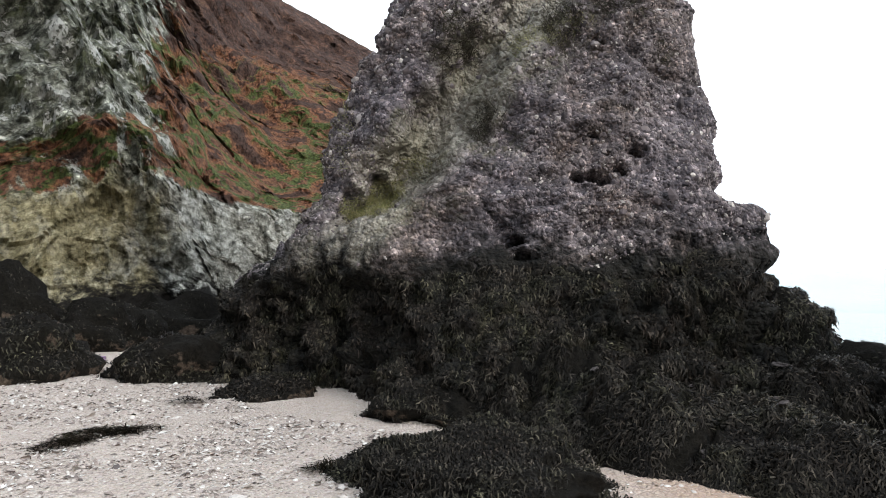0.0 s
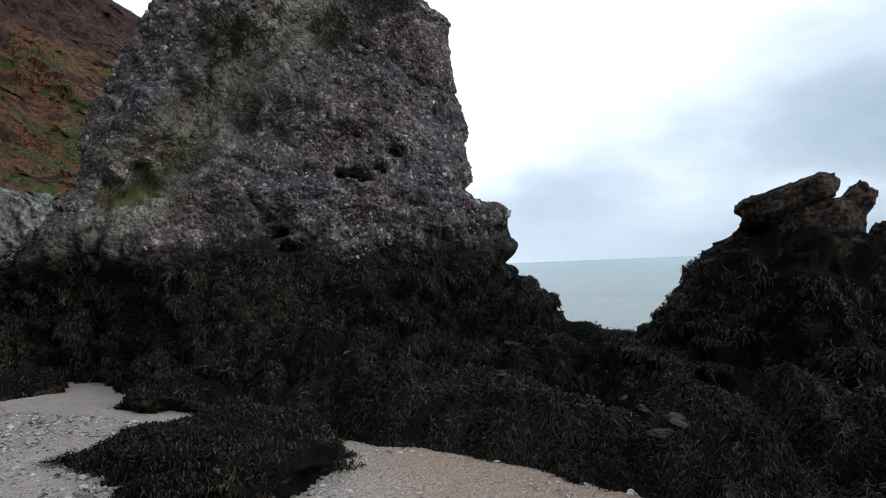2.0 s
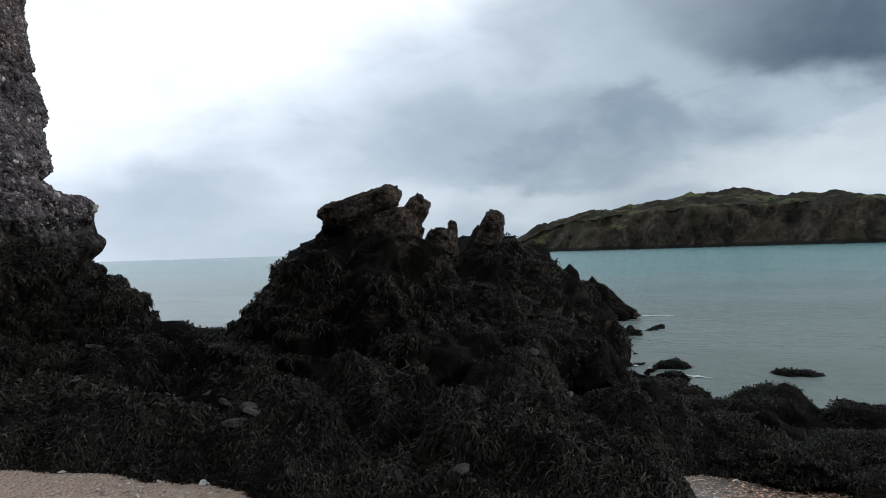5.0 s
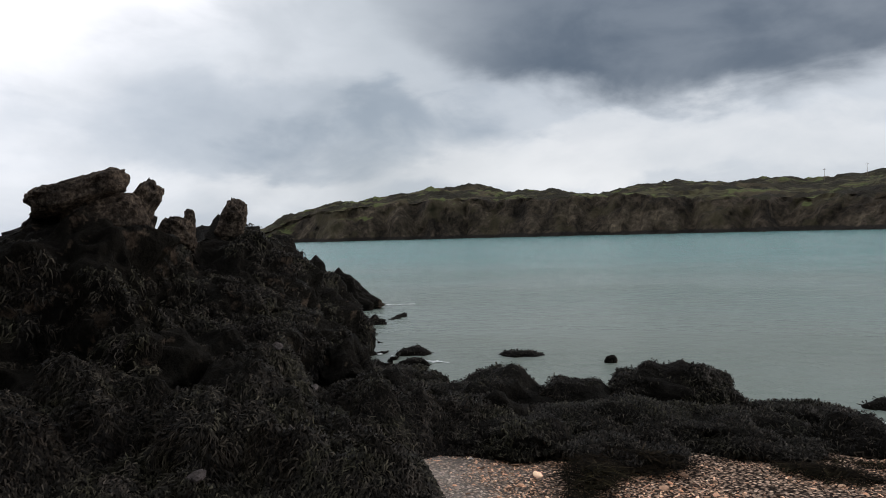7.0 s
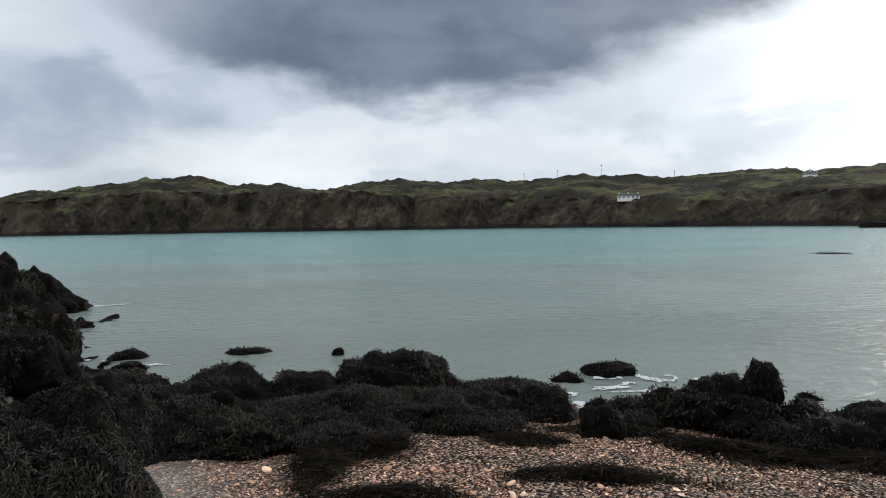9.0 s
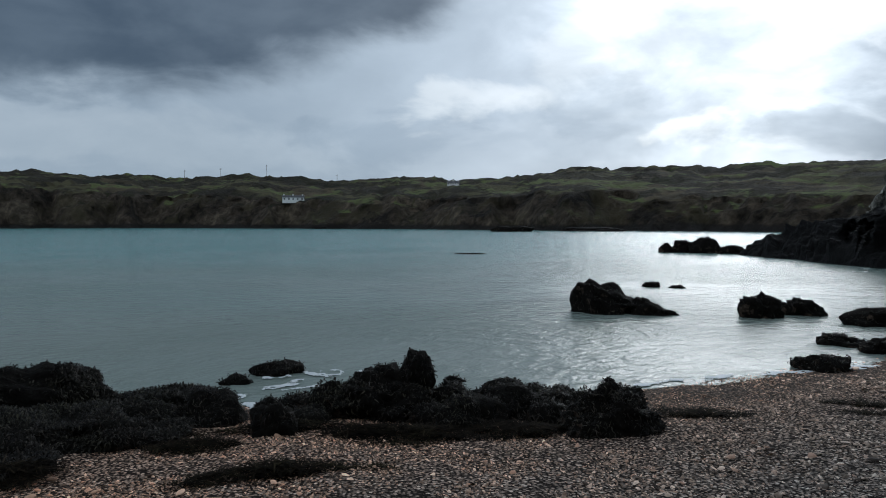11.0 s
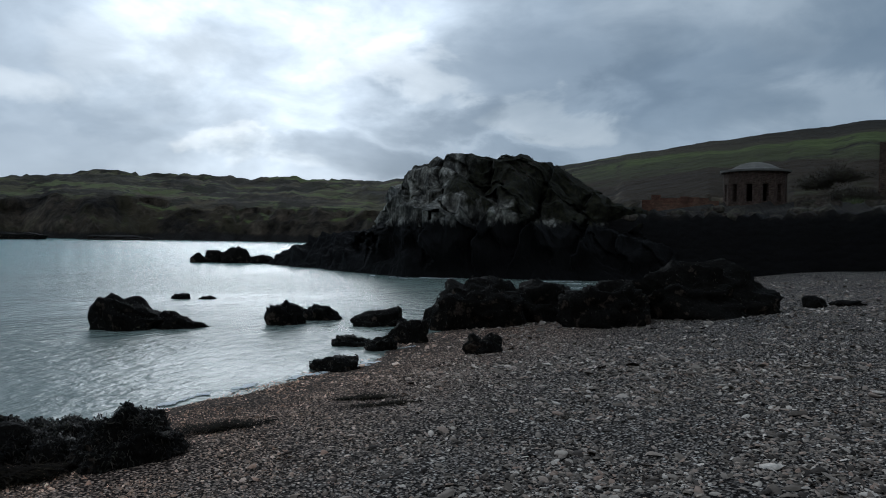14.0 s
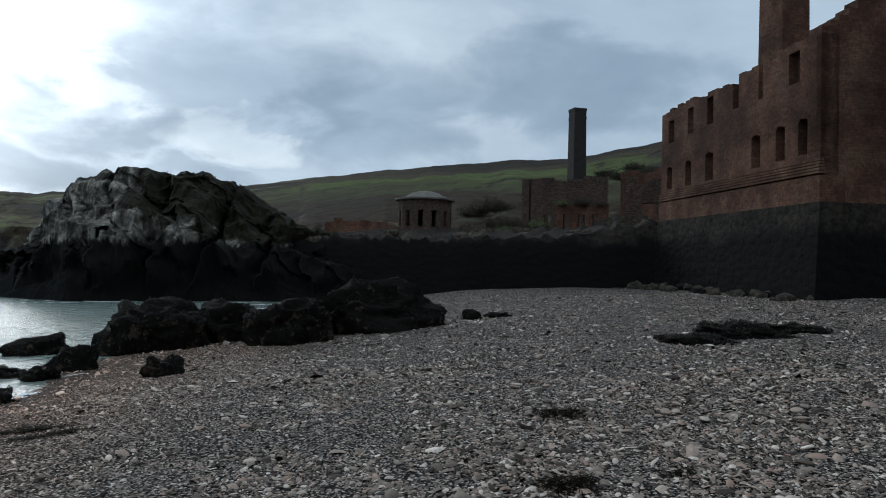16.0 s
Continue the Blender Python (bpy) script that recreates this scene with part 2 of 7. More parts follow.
def make_grey_crag():
    """Pale lichened quartzite above the tide mark, black below."""
    m, nt, b = material("crag_rock", 0.92, 0.25)
    p = at_rest(nt)
    turned = node(nt, "Mapping", Vector=p, Rotation=(0, radians(26), 0), Scale=(1.0, 1.0, 0.22)).outputs[0]
    warp = node(nt, "TexNoise", Vector=p, Scale=0.6, Detail=1.5)
    joint = vec_node(nt, "ADD", turned, node(nt, "Mapping", Vector=warp.outputs["Color"], Location=(-0.35, -0.35, -0.35), Scale=(0.7, 0.7, 0.7)).outputs[0])
    mid = cloud(nt, turned, 2.2, 9, 0.72, 0.0)
    slabs = node(nt, "TexVoronoi", Vector=joint, Scale=0.75, Randomness=1.0)
    crack = nt.nodes.new("ShaderNodeTexVoronoi")
    crack.feature = "DISTANCE_TO_EDGE"
    link(nt, joint, crack.inputs["Vector"])
    crack.inputs["Scale"].default_value = 0.75
    base = ramp(nt, mid, (0.38, (0.045, 0.043, 0.038)), (0.49, (0.175, 0.168, 0.150)), (0.57, (0.29, 0.282, 0.258)), (0.66, (0.46, 0.45, 0.42)))
    tone = node(nt, "SeparateColor", Color=slabs.outputs["Color"]).outputs[0]
    base = mix(nt, 0.7, base, ramp(nt, tone, (0.0, (0.55, 0.55, 0.54)), (0.5, (0.9, 0.9, 0.89)), (1.0, (1.25, 1.23, 1.19))), "MULTIPLY")
    base = mix(nt, 0.8, base, ramp(nt, cloud(nt, p, 0.7, 7, 0.7), (0.36, (0.4, 0.4, 0.4)), (0.62, (1.4, 1.38, 1.32))), "MULTIPLY")
    base = mix(nt, 0.8, base, ramp(nt, cloud(nt, p, 4.5, 6, 0.75), (0.36, (0.35, 0.35, 0.34)), (0.5, (0.95, 0.95, 0.94)), (0.64, (1.6, 1.58, 1.5))), "MULTIPLY")
    base = mix(nt, smooth(nt, crack.outputs["Distance"], 0.0, 0.05, 0.6, 0.0), base, (0.012, 0.011, 0.010))
    z = node(nt, "SeparateXYZ", Vector=p).outputs[2]
    x = node(nt, "SeparateXYZ", Vector=p).outputs[0]
    ragged = math_node(nt, "MULTIPLY", math_node(nt, "SUBTRACT", cloud(nt, p, 0.5, 6, 0.65), 0.5), 5.0)
    cap = math_node(nt, "ADD", math_node(nt, "SUBTRACT", z, math_node(nt, "MULTIPLY", math_node(nt, "SUBTRACT", x, 13.0), 0.28)), ragged)
    turf = math_node(nt, "MULTIPLY", smooth(nt, cap, 2.3, 2.9), smooth(nt, math_node(nt, "ADD", x, math_node(nt, "MULTIPLY", ragged, 0.5)), 18.8, 17.6))
    base = mix(nt, turf, base, ramp(nt, cloud(nt, p, 5.0, 5, 0.7), (0.35, (0.006, 0.0055, 0.004)), (0.65, (0.032, 0.031, 0.014))))
    tide = math_node(nt, "ADD", z, math_node(nt, "MULTIPLY", math_node(nt, "SUBTRACT", mid, 0.5), 1.6))
    base = mix(nt, smooth(nt, tide, 2.45, 2.75, 1.0, 0.0), base, (0.0035, 0.0032, 0.003))
    link(nt, base, b.inputs["Base Color"])
    bumped(nt, b, math_node(nt, "ADD", mid, math_node(nt, "MULTIPLY", smooth(nt, crack.outputs["Distance"], 0.0, 0.1), 0.3)), 0.9, 0.35)
    return m


def make_hillside():
    """Cliff slope: broken grey-buff rock with pale lichen; rusty bracken, green bramble and dark heather in patches."""
    m, nt, b = material("hillside", 0.95, 0.12)
    p = at_rest(nt)
    xyz = node(nt, "SeparateXYZ", Vector=p)
    high = xyz.outputs[2]
    west = math_node(nt, "DIVIDE", xyz.outputs[0], math_node(nt, "MAXIMUM", xyz.outputs[1], 1.0))
    tilt = node(nt, "Mapping", Vector=p, Rotation=(radians(20), radians(-32), 0), Scale=(1.0, 1.0, 2.0)).outputs[0]
    broad = cloud(nt, p, 0.9, 7, 0.66, 0.3)
    grain = cloud(nt, tilt, 3.4, 8, 0.72, 0.2)
    fine = cloud(nt, p, 11.0, 5, 0.72)
    rock = ramp(nt, grain, (0.36, (0.026, 0.027, 0.024)), (0.45, (0.115, 0.118, 0.102)), (0.54, (0.215, 0.22, 0.195)), (0.64, (0.38, 0.385, 0.355)))
    rock = mix(nt, 0.8, rock, ramp(nt, broad, (0.38, (0.55, 0.56, 0.50)), (0.5, (1.0, 1.0, 0.98)), (0.60, (1.5, 1.5, 1.48))), "MULTIPLY")
    for size, amount in ((1.7, 0.55), (4.2, 0.6)):
        cell = node(nt, "TexVoronoi", Vector=tilt, Scale=size, Randomness=1.0)
        one = node(nt, "SeparateColor", Color=cell.outputs["Color"]).outputs[0]
        rock = mix(nt, amount, rock, ramp(nt, one, (0.0, (0.35, 0.35, 0.33)), (0.5, (0.95, 0.95, 0.93)), (1.0, (1.7, 1.7, 1.66))), "MULTIPLY")
    rock = mix(nt, 0.7, rock, ramp(nt, fine, (0.36, (0.35, 0.35, 0.33)), (0.5, (1.0, 1.0, 0.98)), (0.64, (1.6, 1.6, 1.55))), "MULTIPLY")
    # joints: thin dark wandering lines
    seam = math_node(nt, "ABSOLUTE", math_node(nt, "SUBTRACT", cloud(nt, tilt, 0.85, 5, 0.6, 0.5), 0.5))
    rock = mix(nt, smooth(nt, seam, 0.0, 0.022, 0.75, 0.0), rock, (0.018, 0.017, 0.013))
    green = smooth(nt, cloud(nt, p, 1.3, 6, 0.66, 0.0), 0.52, 0.60)
    rock = mix(nt, math_node(nt, "MULTIPLY", green, 0.7), rock, ramp(nt, fine, (0.35, (0.025, 0.03, 0.014)), (0.65, (0.10, 0.108, 0.05))))
    # lichen and quartz show pale
    pale = math_node(nt, "MULTIPLY", smooth(nt, cloud(nt, p, 2.2, 6, 0.7), 0.53, 0.57), smooth(nt, fine, 0.38, 0.48))
    rock = mix(nt, math_node(nt, "MULTIPLY", pale, 0.8), rock, (0.50, 0.50, 0.47))
    # the sheer foot is buff at its western end and pale grey further east
    foot = smooth(nt, math_node(nt, "ADD", high, math_node(nt, "MULTIPLY", broad, 2.0)), 4.6, 5.3, 1.0, 0.0)
    buff = ramp(nt, grain, (0.36, (0.06, 0.050, 0.024)), (0.5, (0.24, 0.205, 0.115)), (0.64, (0.44, 0.385, 0.24)))
    ashen = ramp(nt, grain, (0.36, (0.05, 0.048, 0.042)), (0.48, (0.22, 0.215, 0.19)), (0.60, (0.48, 0.47, 0.43)))
    low = mix(nt, smooth(nt, math_node(nt, "ADD", west, math_node(nt, "MULTIPLY", math_node(nt, "SUBTRACT", broad, 0.5), 0.4)), -0.46, -0.36), buff, ashen)
    low = mix(nt, 0.7, low, ramp(nt, fine, (0.36, (0.35, 0.34, 0.30)), (0.5, (1.0, 1.0, 0.98)), (0.64, (1.5, 1.5, 1.45))), "MULTIPLY")
    rock = mix(nt, math_node(nt, "MULTIPLY", foot, 0.8), rock, low)
    # plants in clear-edged patches
    kinds = cloud(nt, node(nt, "Mapping", Vector=p, Scale=(0.6, 0.6, 1.5)).outputs[0], 0.85, 7, 0.60, 0.2)
    plants = ramp(nt, kinds, (0.37, (0.055, 0.034, 0.028)), (0.425, (0.075, 0.042, 0.032)), (0.435, (0.155, 0.073, 0.045)), (0.49, (0.175, 0.088, 0.050)), (0.505, (0.12, 0.10, 0.045)),
                  (0.52, (0.075, 0.092, 0.032)), (0.565, (0.060, 0.085, 0.030)), (0.575, (0.135, 0.066, 0.045)), (0.63, (0.15, 0.08, 0.05)), (0.66, (0.055, 0.036, 0.030)))
    heather = ramp(nt, cloud(nt, p, 1.8, 5, 0.7), (0.36, (0.032, 0.022, 0.021)), (0.52, (0.075, 0.046, 0.038)), (0.66, (0.13, 0.075, 0.055)))
    crown = math_node(nt, "ADD", high, math_node(nt, "MULTIPLY", math_node(nt, "SUBTRACT", kinds, 0.5), 22.0))
    plants = mix(nt, smooth(nt, crown, 11.2, 12.2), plants, heather)
    plants = mix(nt, 0.95, plants, ramp(nt, fine, (0.34, (0.12, 0.12, 0.11)), (0.47, (0.75, 0.74, 0.72)), (0.66, (1.75, 1.65, 1.5))), "MULTIPLY")
    # bare rock keeps the western bluff and the foot; plants hold the rest and creep along a shelf
    ragged = math_node(nt, "MULTIPLY", math_node(nt, "SUBTRACT", cloud(nt, p, 0.55, 8, 0.68, 0.4), 0.5), 2.0)
    shelf = math_node(nt, "MULTIPLY", smooth(nt, high, 3.3, 4.2), smooth(nt, high, 5.0, 6.2, 0.62, 0.0))
    cover = math_node(nt, "MAXIMUM", math_node(nt, "MULTIPLY", smooth(nt, high, 3.4, 4.3), smooth(nt, west, -0.50, -0.30)), shelf)
    cover = smooth(nt, math_node(nt, "ADD", cover, ragged), 0.47, 0.56)
    base = mix(nt, cover, rock, plants)
    tide = math_node(nt, "ADD", high, math_node(nt, "MULTIPLY", math_node(nt, "SUBTRACT", grain, 0.5), 1.5))
    base = mix(nt, smooth(nt, tide, 1.7, 2.1, 1.0, 0.0), base, (0.012, 0.010, 0.008))
    link(nt, base, b.inputs["Base Color"])
    bumped(nt, b, math_node(nt, "ADD", grain, math_node(nt, "MULTIPLY", fine, 0.5)), 0.9, 0.16)
    return m


def make_far_land():
    """Far shore: brown sea cliffs, green fields, dark gorse."""
    m, nt, b = material("far_land", 0.95, 0.1)
    p = place(nt)
    streak = cloud(nt, node(nt, "Mapping", Vector=p, Scale=(1, 1, 0.25)).outputs[0], 0.09, 8, 0.65)
    cliff = ramp(nt, streak, (0.36, (0.014, 0.012, 0.010)), (0.5, (0.046, 0.037, 0.028)), (0.66, (0.095, 0.078, 0.058)))
    cliff = mix(nt, 0.8, cliff, ramp(nt, cloud(nt, p, 0.45, 7, 0.7), (0.35, (0.25, 0.25, 0.25)), (0.5, (0.85, 0.85, 0.8)), (0.65, (1.7, 1.6, 1.5))), "MULTIPLY")
    patch = cloud(nt, node(nt, "Mapping", Vector=p, Scale=(1, 1, 2.5)).outputs[0], 0.022, 4, 0.5, 0.4)
    field = ramp(nt, patch, (0.38, (0.016, 0.017, 0.010)), (0.46, (0.045, 0.040, 0.021)), (0.485, (0.075, 0.070, 0.036)), (0.51, (0.058, 0.052, 0.026)), (0.525, (0.092, 0.110, 0.040)), (0.56, (0.080, 0.092, 0.035)), (0.575, (0.078, 0.062, 0.036)), (0.66, (0.03, 0.027, 0.017)))
    gorse = smooth(nt, cloud(nt, p, 0.045, 7, 0.68), 0.48, 0.53)
    field = mix(nt, math_node(nt, "MULTIPLY", gorse, 0.9), field, (0.018, 0.016, 0.011))
    cliff = mix(nt, smooth(nt, cloud(nt, p, 0.06, 6, 0.66), 0.50, 0.60, 0.0, 0.6), cliff, (0.046, 0.040, 0.022))
    # the near hill: brown heath below, green pasture in bands, gorse along the top
    at_hill = node(nt, "SeparateXYZ", Vector=p)
    tier = math_node(nt, "ADD", at_hill.outputs[2], math_node(nt, "MULTIPLY", math_node(nt, "SUBTRACT", cloud(nt, node(nt, "Mapping", Vector=p, Rotation=(0, 0, radians(20)), Scale=(0.4, 1, 1)).outputs[0], 0.03, 4, 0.5), 0.5), 26.0))
    tiers = ramp(nt, math_node(nt, "MULTIPLY", tier, 1 / 36), (0.0, (0.026, 0.020, 0.014)), (0.38, (0.040, 0.030, 0.019)), (0.42, (0.052, 0.054, 0.024)), (0.52, (0.062, 0.070, 0.027)), (0.54, (0.082, 0.105, 0.032)), (0.64, (0.078, 0.098, 0.030)),
                 (0.66, (0.055, 0.050, 0.026)), (0.78, (0.050, 0.042, 0.026)), (0.86, (0.028, 0.024, 0.017)))
    tiers = mix(nt, 0.6, tiers, ramp(nt, cloud(nt, p, 0.35, 6, 0.7), (0.35, (0.40, 0.40, 0.40)), (0.65, (1.1, 1.1, 1.1))), "MULTIPLY")
    field = mix(nt, smooth(nt, at_hill.outputs[0], 75.0, 50.0), field, tiers)
    slope = node(nt, "SeparateXYZ", Vector=nt.nodes.new("ShaderNodeNewGeometry").outputs["Normal"]).outputs[2]
    slope = math_node(nt, "ADD", slope, math_node(nt, "MULTIPLY", math_node(nt, "SUBTRACT", streak, 0.5), 0.5))
    base = mix(nt, smooth(nt, slope, 0.86, 0.95), cliff, field)
    z = node(nt, "SeparateXYZ", Vector=p).outputs[2]
    wet = math_node(nt, "ADD", z, math_node(nt, "MULTIPLY", math_node(nt, "SUBTRACT", streak, 0.5), 2.5))
    base = mix(nt, smooth(nt, wet, 1.0, 2.0, 1.0, 0.0), base, (0.018, 0.016, 0.014))
    link(nt, base, b.inputs["Base Color"])
    bumped(nt, b, math_node(nt, "ADD", streak, math_node(nt, "MULTIPLY", cloud(nt, p, 0.3, 5), 0.5)), 0.8, 2.5)
    return m


def make_beach():
    """Shell sand and fine shingle between the pebbles; damp and darker below the last wave."""
    m, nt, b = material("beach", 0.97, 0.08)
    p = place(nt)
    grain = cloud(nt, p, 60.0, 4, 0.7)
    bits = node(nt, "TexVoronoi", Vector=p, Scale=40.0, Randomness=1.0)
    xyz = node(nt, "SeparateXYZ", Vector=p)
    sand = ramp(nt, grain, (0.3, (0.35, 0.275, 0.225)), (0.7, (0.52, 0.44, 0.375)))
    one = node(nt, "SeparateColor", Color=bits.outputs["Color"]).outputs[0]
    stony = ramp(nt, one, (0.0, (0.04, 0.035, 0.032)), (0.3, (0.15, 0.132, 0.117)), (0.6, (0.29, 0.26, 0.23)), (0.85, (0.43, 0.36, 0.31)), (1.0, (0.72, 0.68, 0.62)))
    # shade in the gaps between these stones is painted in as dark edges
    stony = mix(nt, smooth(nt, bits.outputs["Distance"], 0.36, 0.62), stony, (0.012, 0.010, 0.009))
    stony = mix(nt, smooth(nt, xyz.outputs[0], 2.5, 6.5), stony, mix(nt, 1.0, stony, (1.4, 1.1, 0.92), "MULTIPLY"))
    # damp tan sand in the pocket under the reef
    pocket = math_node(nt, "MULTIPLY", smooth(nt, xyz.outputs[0], 0.7, 1.7), smooth(nt, xyz.outputs[1], 1.8, 3.2))
    sand = mix(nt, math_node(nt, "MULTIPLY", pocket, 0.85), sand, ramp(nt, grain, (0.3, (0.33, 0.205, 0.13)), (0.7, (0.48, 0.325, 0.22))))
    where = math_node(nt, "ADD", xyz.outputs[1], math_node(nt, "MULTIPLY", math_node(nt, "SUBTRACT", cloud(nt, p, 0.6, 4), 0.5), 4.0))
    where = math_node(nt, "SUBTRACT", where, math_node(nt, "MULTIPLY", math_node(nt, "MAXIMUM", math_node(nt, "SUBTRACT", xyz.outputs[0], 2.5), 0.0), 0.9))
    base = mix(nt, smooth(nt, where, -2.5, 1.0), stony, mix(nt, 0.16, sand, node(nt, "HueSaturation", Color=bits.outputs["Color"], Saturation=0.14, Value=0.85).outputs[0]))
    damp = math_node(nt, "ADD", xyz.outputs[2], math_node(nt, "MULTIPLY", math_node(nt, "SUBTRACT", cloud(nt, p, 1.2, 3), 0.5), 0.06))
    damp = smooth(nt, damp, 0.03, 0.10, 1.0, 0.0)
    base = mix(nt, math_node(nt, "MULTIPLY", damp, 0.6), base, (0.06, 0.05, 0.042))
    link(nt, base, b.inputs["Base Color"])
    bumped(nt, b, math_node(nt, "ADD", math_node(nt, "MULTIPLY", bits.outputs["Distance"], -1.0), math_node(nt, "MULTIPLY", grain, 0.3)), 1.0, 0.02)
    return m


def make_pebble(by_object, pale=False):
    m, nt, b = material("pebble_single" if by_object else ("shell_shingle" if pale else "pebbles"), 0.75, 0.13)
    r = nt.nodes.new("ShaderNodeObjectInfo").outputs["Random"] if by_object else island(nt)
    p = place(nt)
    tone = ramp(nt, r, (0.0, (0.03, 0.027, 0.025)), (0.2, (0.11, 0.098, 0.088)), (0.42, (0.25, 0.225, 0.197)), (0.64, (0.37, 0.34, 0.305)), (0.74, (0.40, 0.305, 0.25)),
                (0.88, (0.56, 0.525, 0.48)), (1.0, (0.85, 0.82, 0.77)))
    spot = node(nt, "SeparateXYZ", Vector=nt.nodes.new("ShaderNodeNewGeometry").outputs["Position"])
    east = math_node(nt, "ADD", spot.outputs[0], math_node(nt, "MULTIPLY", spot.outputs[1], 0.35))
    tone = mix(nt, 1.0, tone, (0.93, 0.85, 0.78), "MULTIPLY")
    tone = mix(nt, smooth(nt, east, 0.8, 5.5), tone, mix(nt, 1.0, tone, (2.15, 1.60, 1.30), "MULTIPLY"))
    if pale:
        tone = ramp(nt, r, (0.0, (0.11, 0.095, 0.09)), (0.25, (0.27, 0.22, 0.195)), (0.55, (0.43, 0.375, 0.335)), (0.85, (0.56, 0.52, 0.48)), (1.0, (0.74, 0.72, 0.68)))
    tone = mix(nt, 0.5, tone, ramp(nt, cloud(nt, p, 45.0, 4, 0.65), (0.3, (0.55, 0.55, 0.55)), (0.7, (1.3, 1.3, 1.3))), "MULTIPLY")
    link(nt, tone, b.inputs["Base Color"])
    bumped(nt, b, cloud(nt, p, 80.0, 3), 0.3, 0.004)
    return m


def make_weed(name="wrack", rough=0.5, spec=0.09, k=(1.42, 1.28, 1.20)):
    """Wet bladder wrack: black to olive, a few pale straps, a dull sheen."""
    m, nt, b = material(name, rough, spec)
    r = island(nt)
    tone = ramp(nt, r, (0.0, (0.003, 0.0029, 0.0027)), (0.45, (0.0105, 0.010, 0.0092)), (0.75, (0.022, 0.0207, 0.0188)), (0.92, (0.040, 0.038, 0.0345)), (1.0, (0.070, 0.067, 0.062)))
    tone = mix(nt, 1.0, tone, ramp(nt, cloud(nt, place(nt), 1.7, 4, 0.6), (0.35, (0.55, 0.50, 0.45)), (0.5, (1.0, 1.0, 0.92)), (0.62, (1.15, 1.25, 0.92)), (0.70, (1.6, 1.55, 1.5))), "MULTIPLY")
    tone = mix(nt, 1.0, tone, k, "MULTIPLY")
    link(nt, tone, b.inputs["Base Color"])
    return m


def make_blades(name, *stops):
    m, nt, b = material(name, 0.8, 0.2)
    link(nt, ramp(nt, island(nt), *stops), b.inputs["Base Color"])
    return m


def make_water():
    m, nt, b = material("sea_water", 0.20, 0.17)
    p = place(nt)
    xyz = node(nt, "SeparateXYZ", Vector=p)
    # silt stirred up along the beach
    off = math_node(nt, "ADD", xyz.outputs[0], math_node(nt, "MULTIPLY", math_node(nt, "SUBTRACT", cloud(nt, p, 0.08, 4), 0.5), 26.0))
    tone = mix(nt, smooth(nt, off, 6.0, 60.0), (0.215, 0.255, 0.225), (0.125, 0.265, 0.255))
    link(nt, tone, b.inputs["Base Color"])
    b.inputs["IOR"].default_value = 1.33
    flat = node(nt, "Mapping", Vector=p, Rotation=(0, 0, radians(25)), Scale=(1.0, 0.6, 1.0)).outputs[0]
    chop = cloud(nt, flat, 3.6, 4, 0.6, 0.2)
    swell = cloud(nt, flat, 0.35, 3, 0.5, 0.2)
    breeze = smooth(nt, cloud(nt, flat, 0.12, 4, 0.6, 0.6), 0.42, 0.6, 0.45, 1.0)
    under = bumped(nt, b, swell, 0.25, 0.5)
    bumped(nt, b, math_node(nt, "MULTIPLY", chop, breeze), 1.0, 0.13, under)
    return m


def make_brick(name="old_brick", k=1.0):
    """Weathered red brick on a sooty, weed-dark stone base."""
    m, nt, b = material(name, 0.92, 0.15)
    p = place(nt)
    mid = cloud(nt, p, 0.7, 6, 0.65)
    fine = cloud(nt, p, 9.0, 5, 0.7)
    base = ramp(nt, mid, (0.3, (0.065 * k, 0.039 * k, 0.029 * k)), (0.5, (0.15 * k, 0.088 * k * k ** 0.3, 0.062 * k * k ** 0.4)), (0.7, (0.25 * k, 0.17 * k * k ** 0.2, 0.125 * k * k ** 0.3)))
    base = mix(nt, 0.7, base, ramp(nt, fine, (0.3, (0.4, 0.4, 0.4)), (0.7, (1.5, 1.5, 1.5))), "MULTIPLY")
    soot = cloud(nt, p, 0.22, 5, 0.65)
    base = mix(nt, 0.75, base, ramp(nt, soot, (0.36, (0.3, 0.3, 0.3)), (0.6, (1.25, 1.2, 1.15))), "MULTIPLY")
    row = node(nt, "SeparateXYZ", Vector=p)
    flat = node(nt, "CombineXYZ", X=math_node(nt, "ADD", row.outputs[0], row.outputs[1]), Y=row.outputs[2]).outputs[0]
    bricks = nt.nodes.new("ShaderNodeTexBrick")
    link(nt, flat, bricks.inputs["Vector"])
    for key, value in (("Scale", 1.0), ("Brick Width", 0.235), ("Row Height", 0.082), ("Mortar Size", 0.008)):
        bricks.inputs[key].default_value = value
    bricks.inputs["Color1"].default_value, bricks.inputs["Color2"].default_value = (0.75, 0.75, 0.75, 1), (1.2, 1.1, 1.05, 1)
    bricks.inputs["Mortar"].default_value = (0.7, 0.72, 0.7, 1)
    base = mix(nt, 0.8, base, bricks.outputs["Color"], "MULTIPLY")
    link(nt, base, b.inputs["Base Color"])
    bumped(nt, b, math_node(nt, "ADD", math_node(nt, "MULTIPLY", bricks.outputs["Fac"], -0.5), math_node(nt, "MULTIPLY", fine, 0.6)), 0.7, 0.03)
    return m


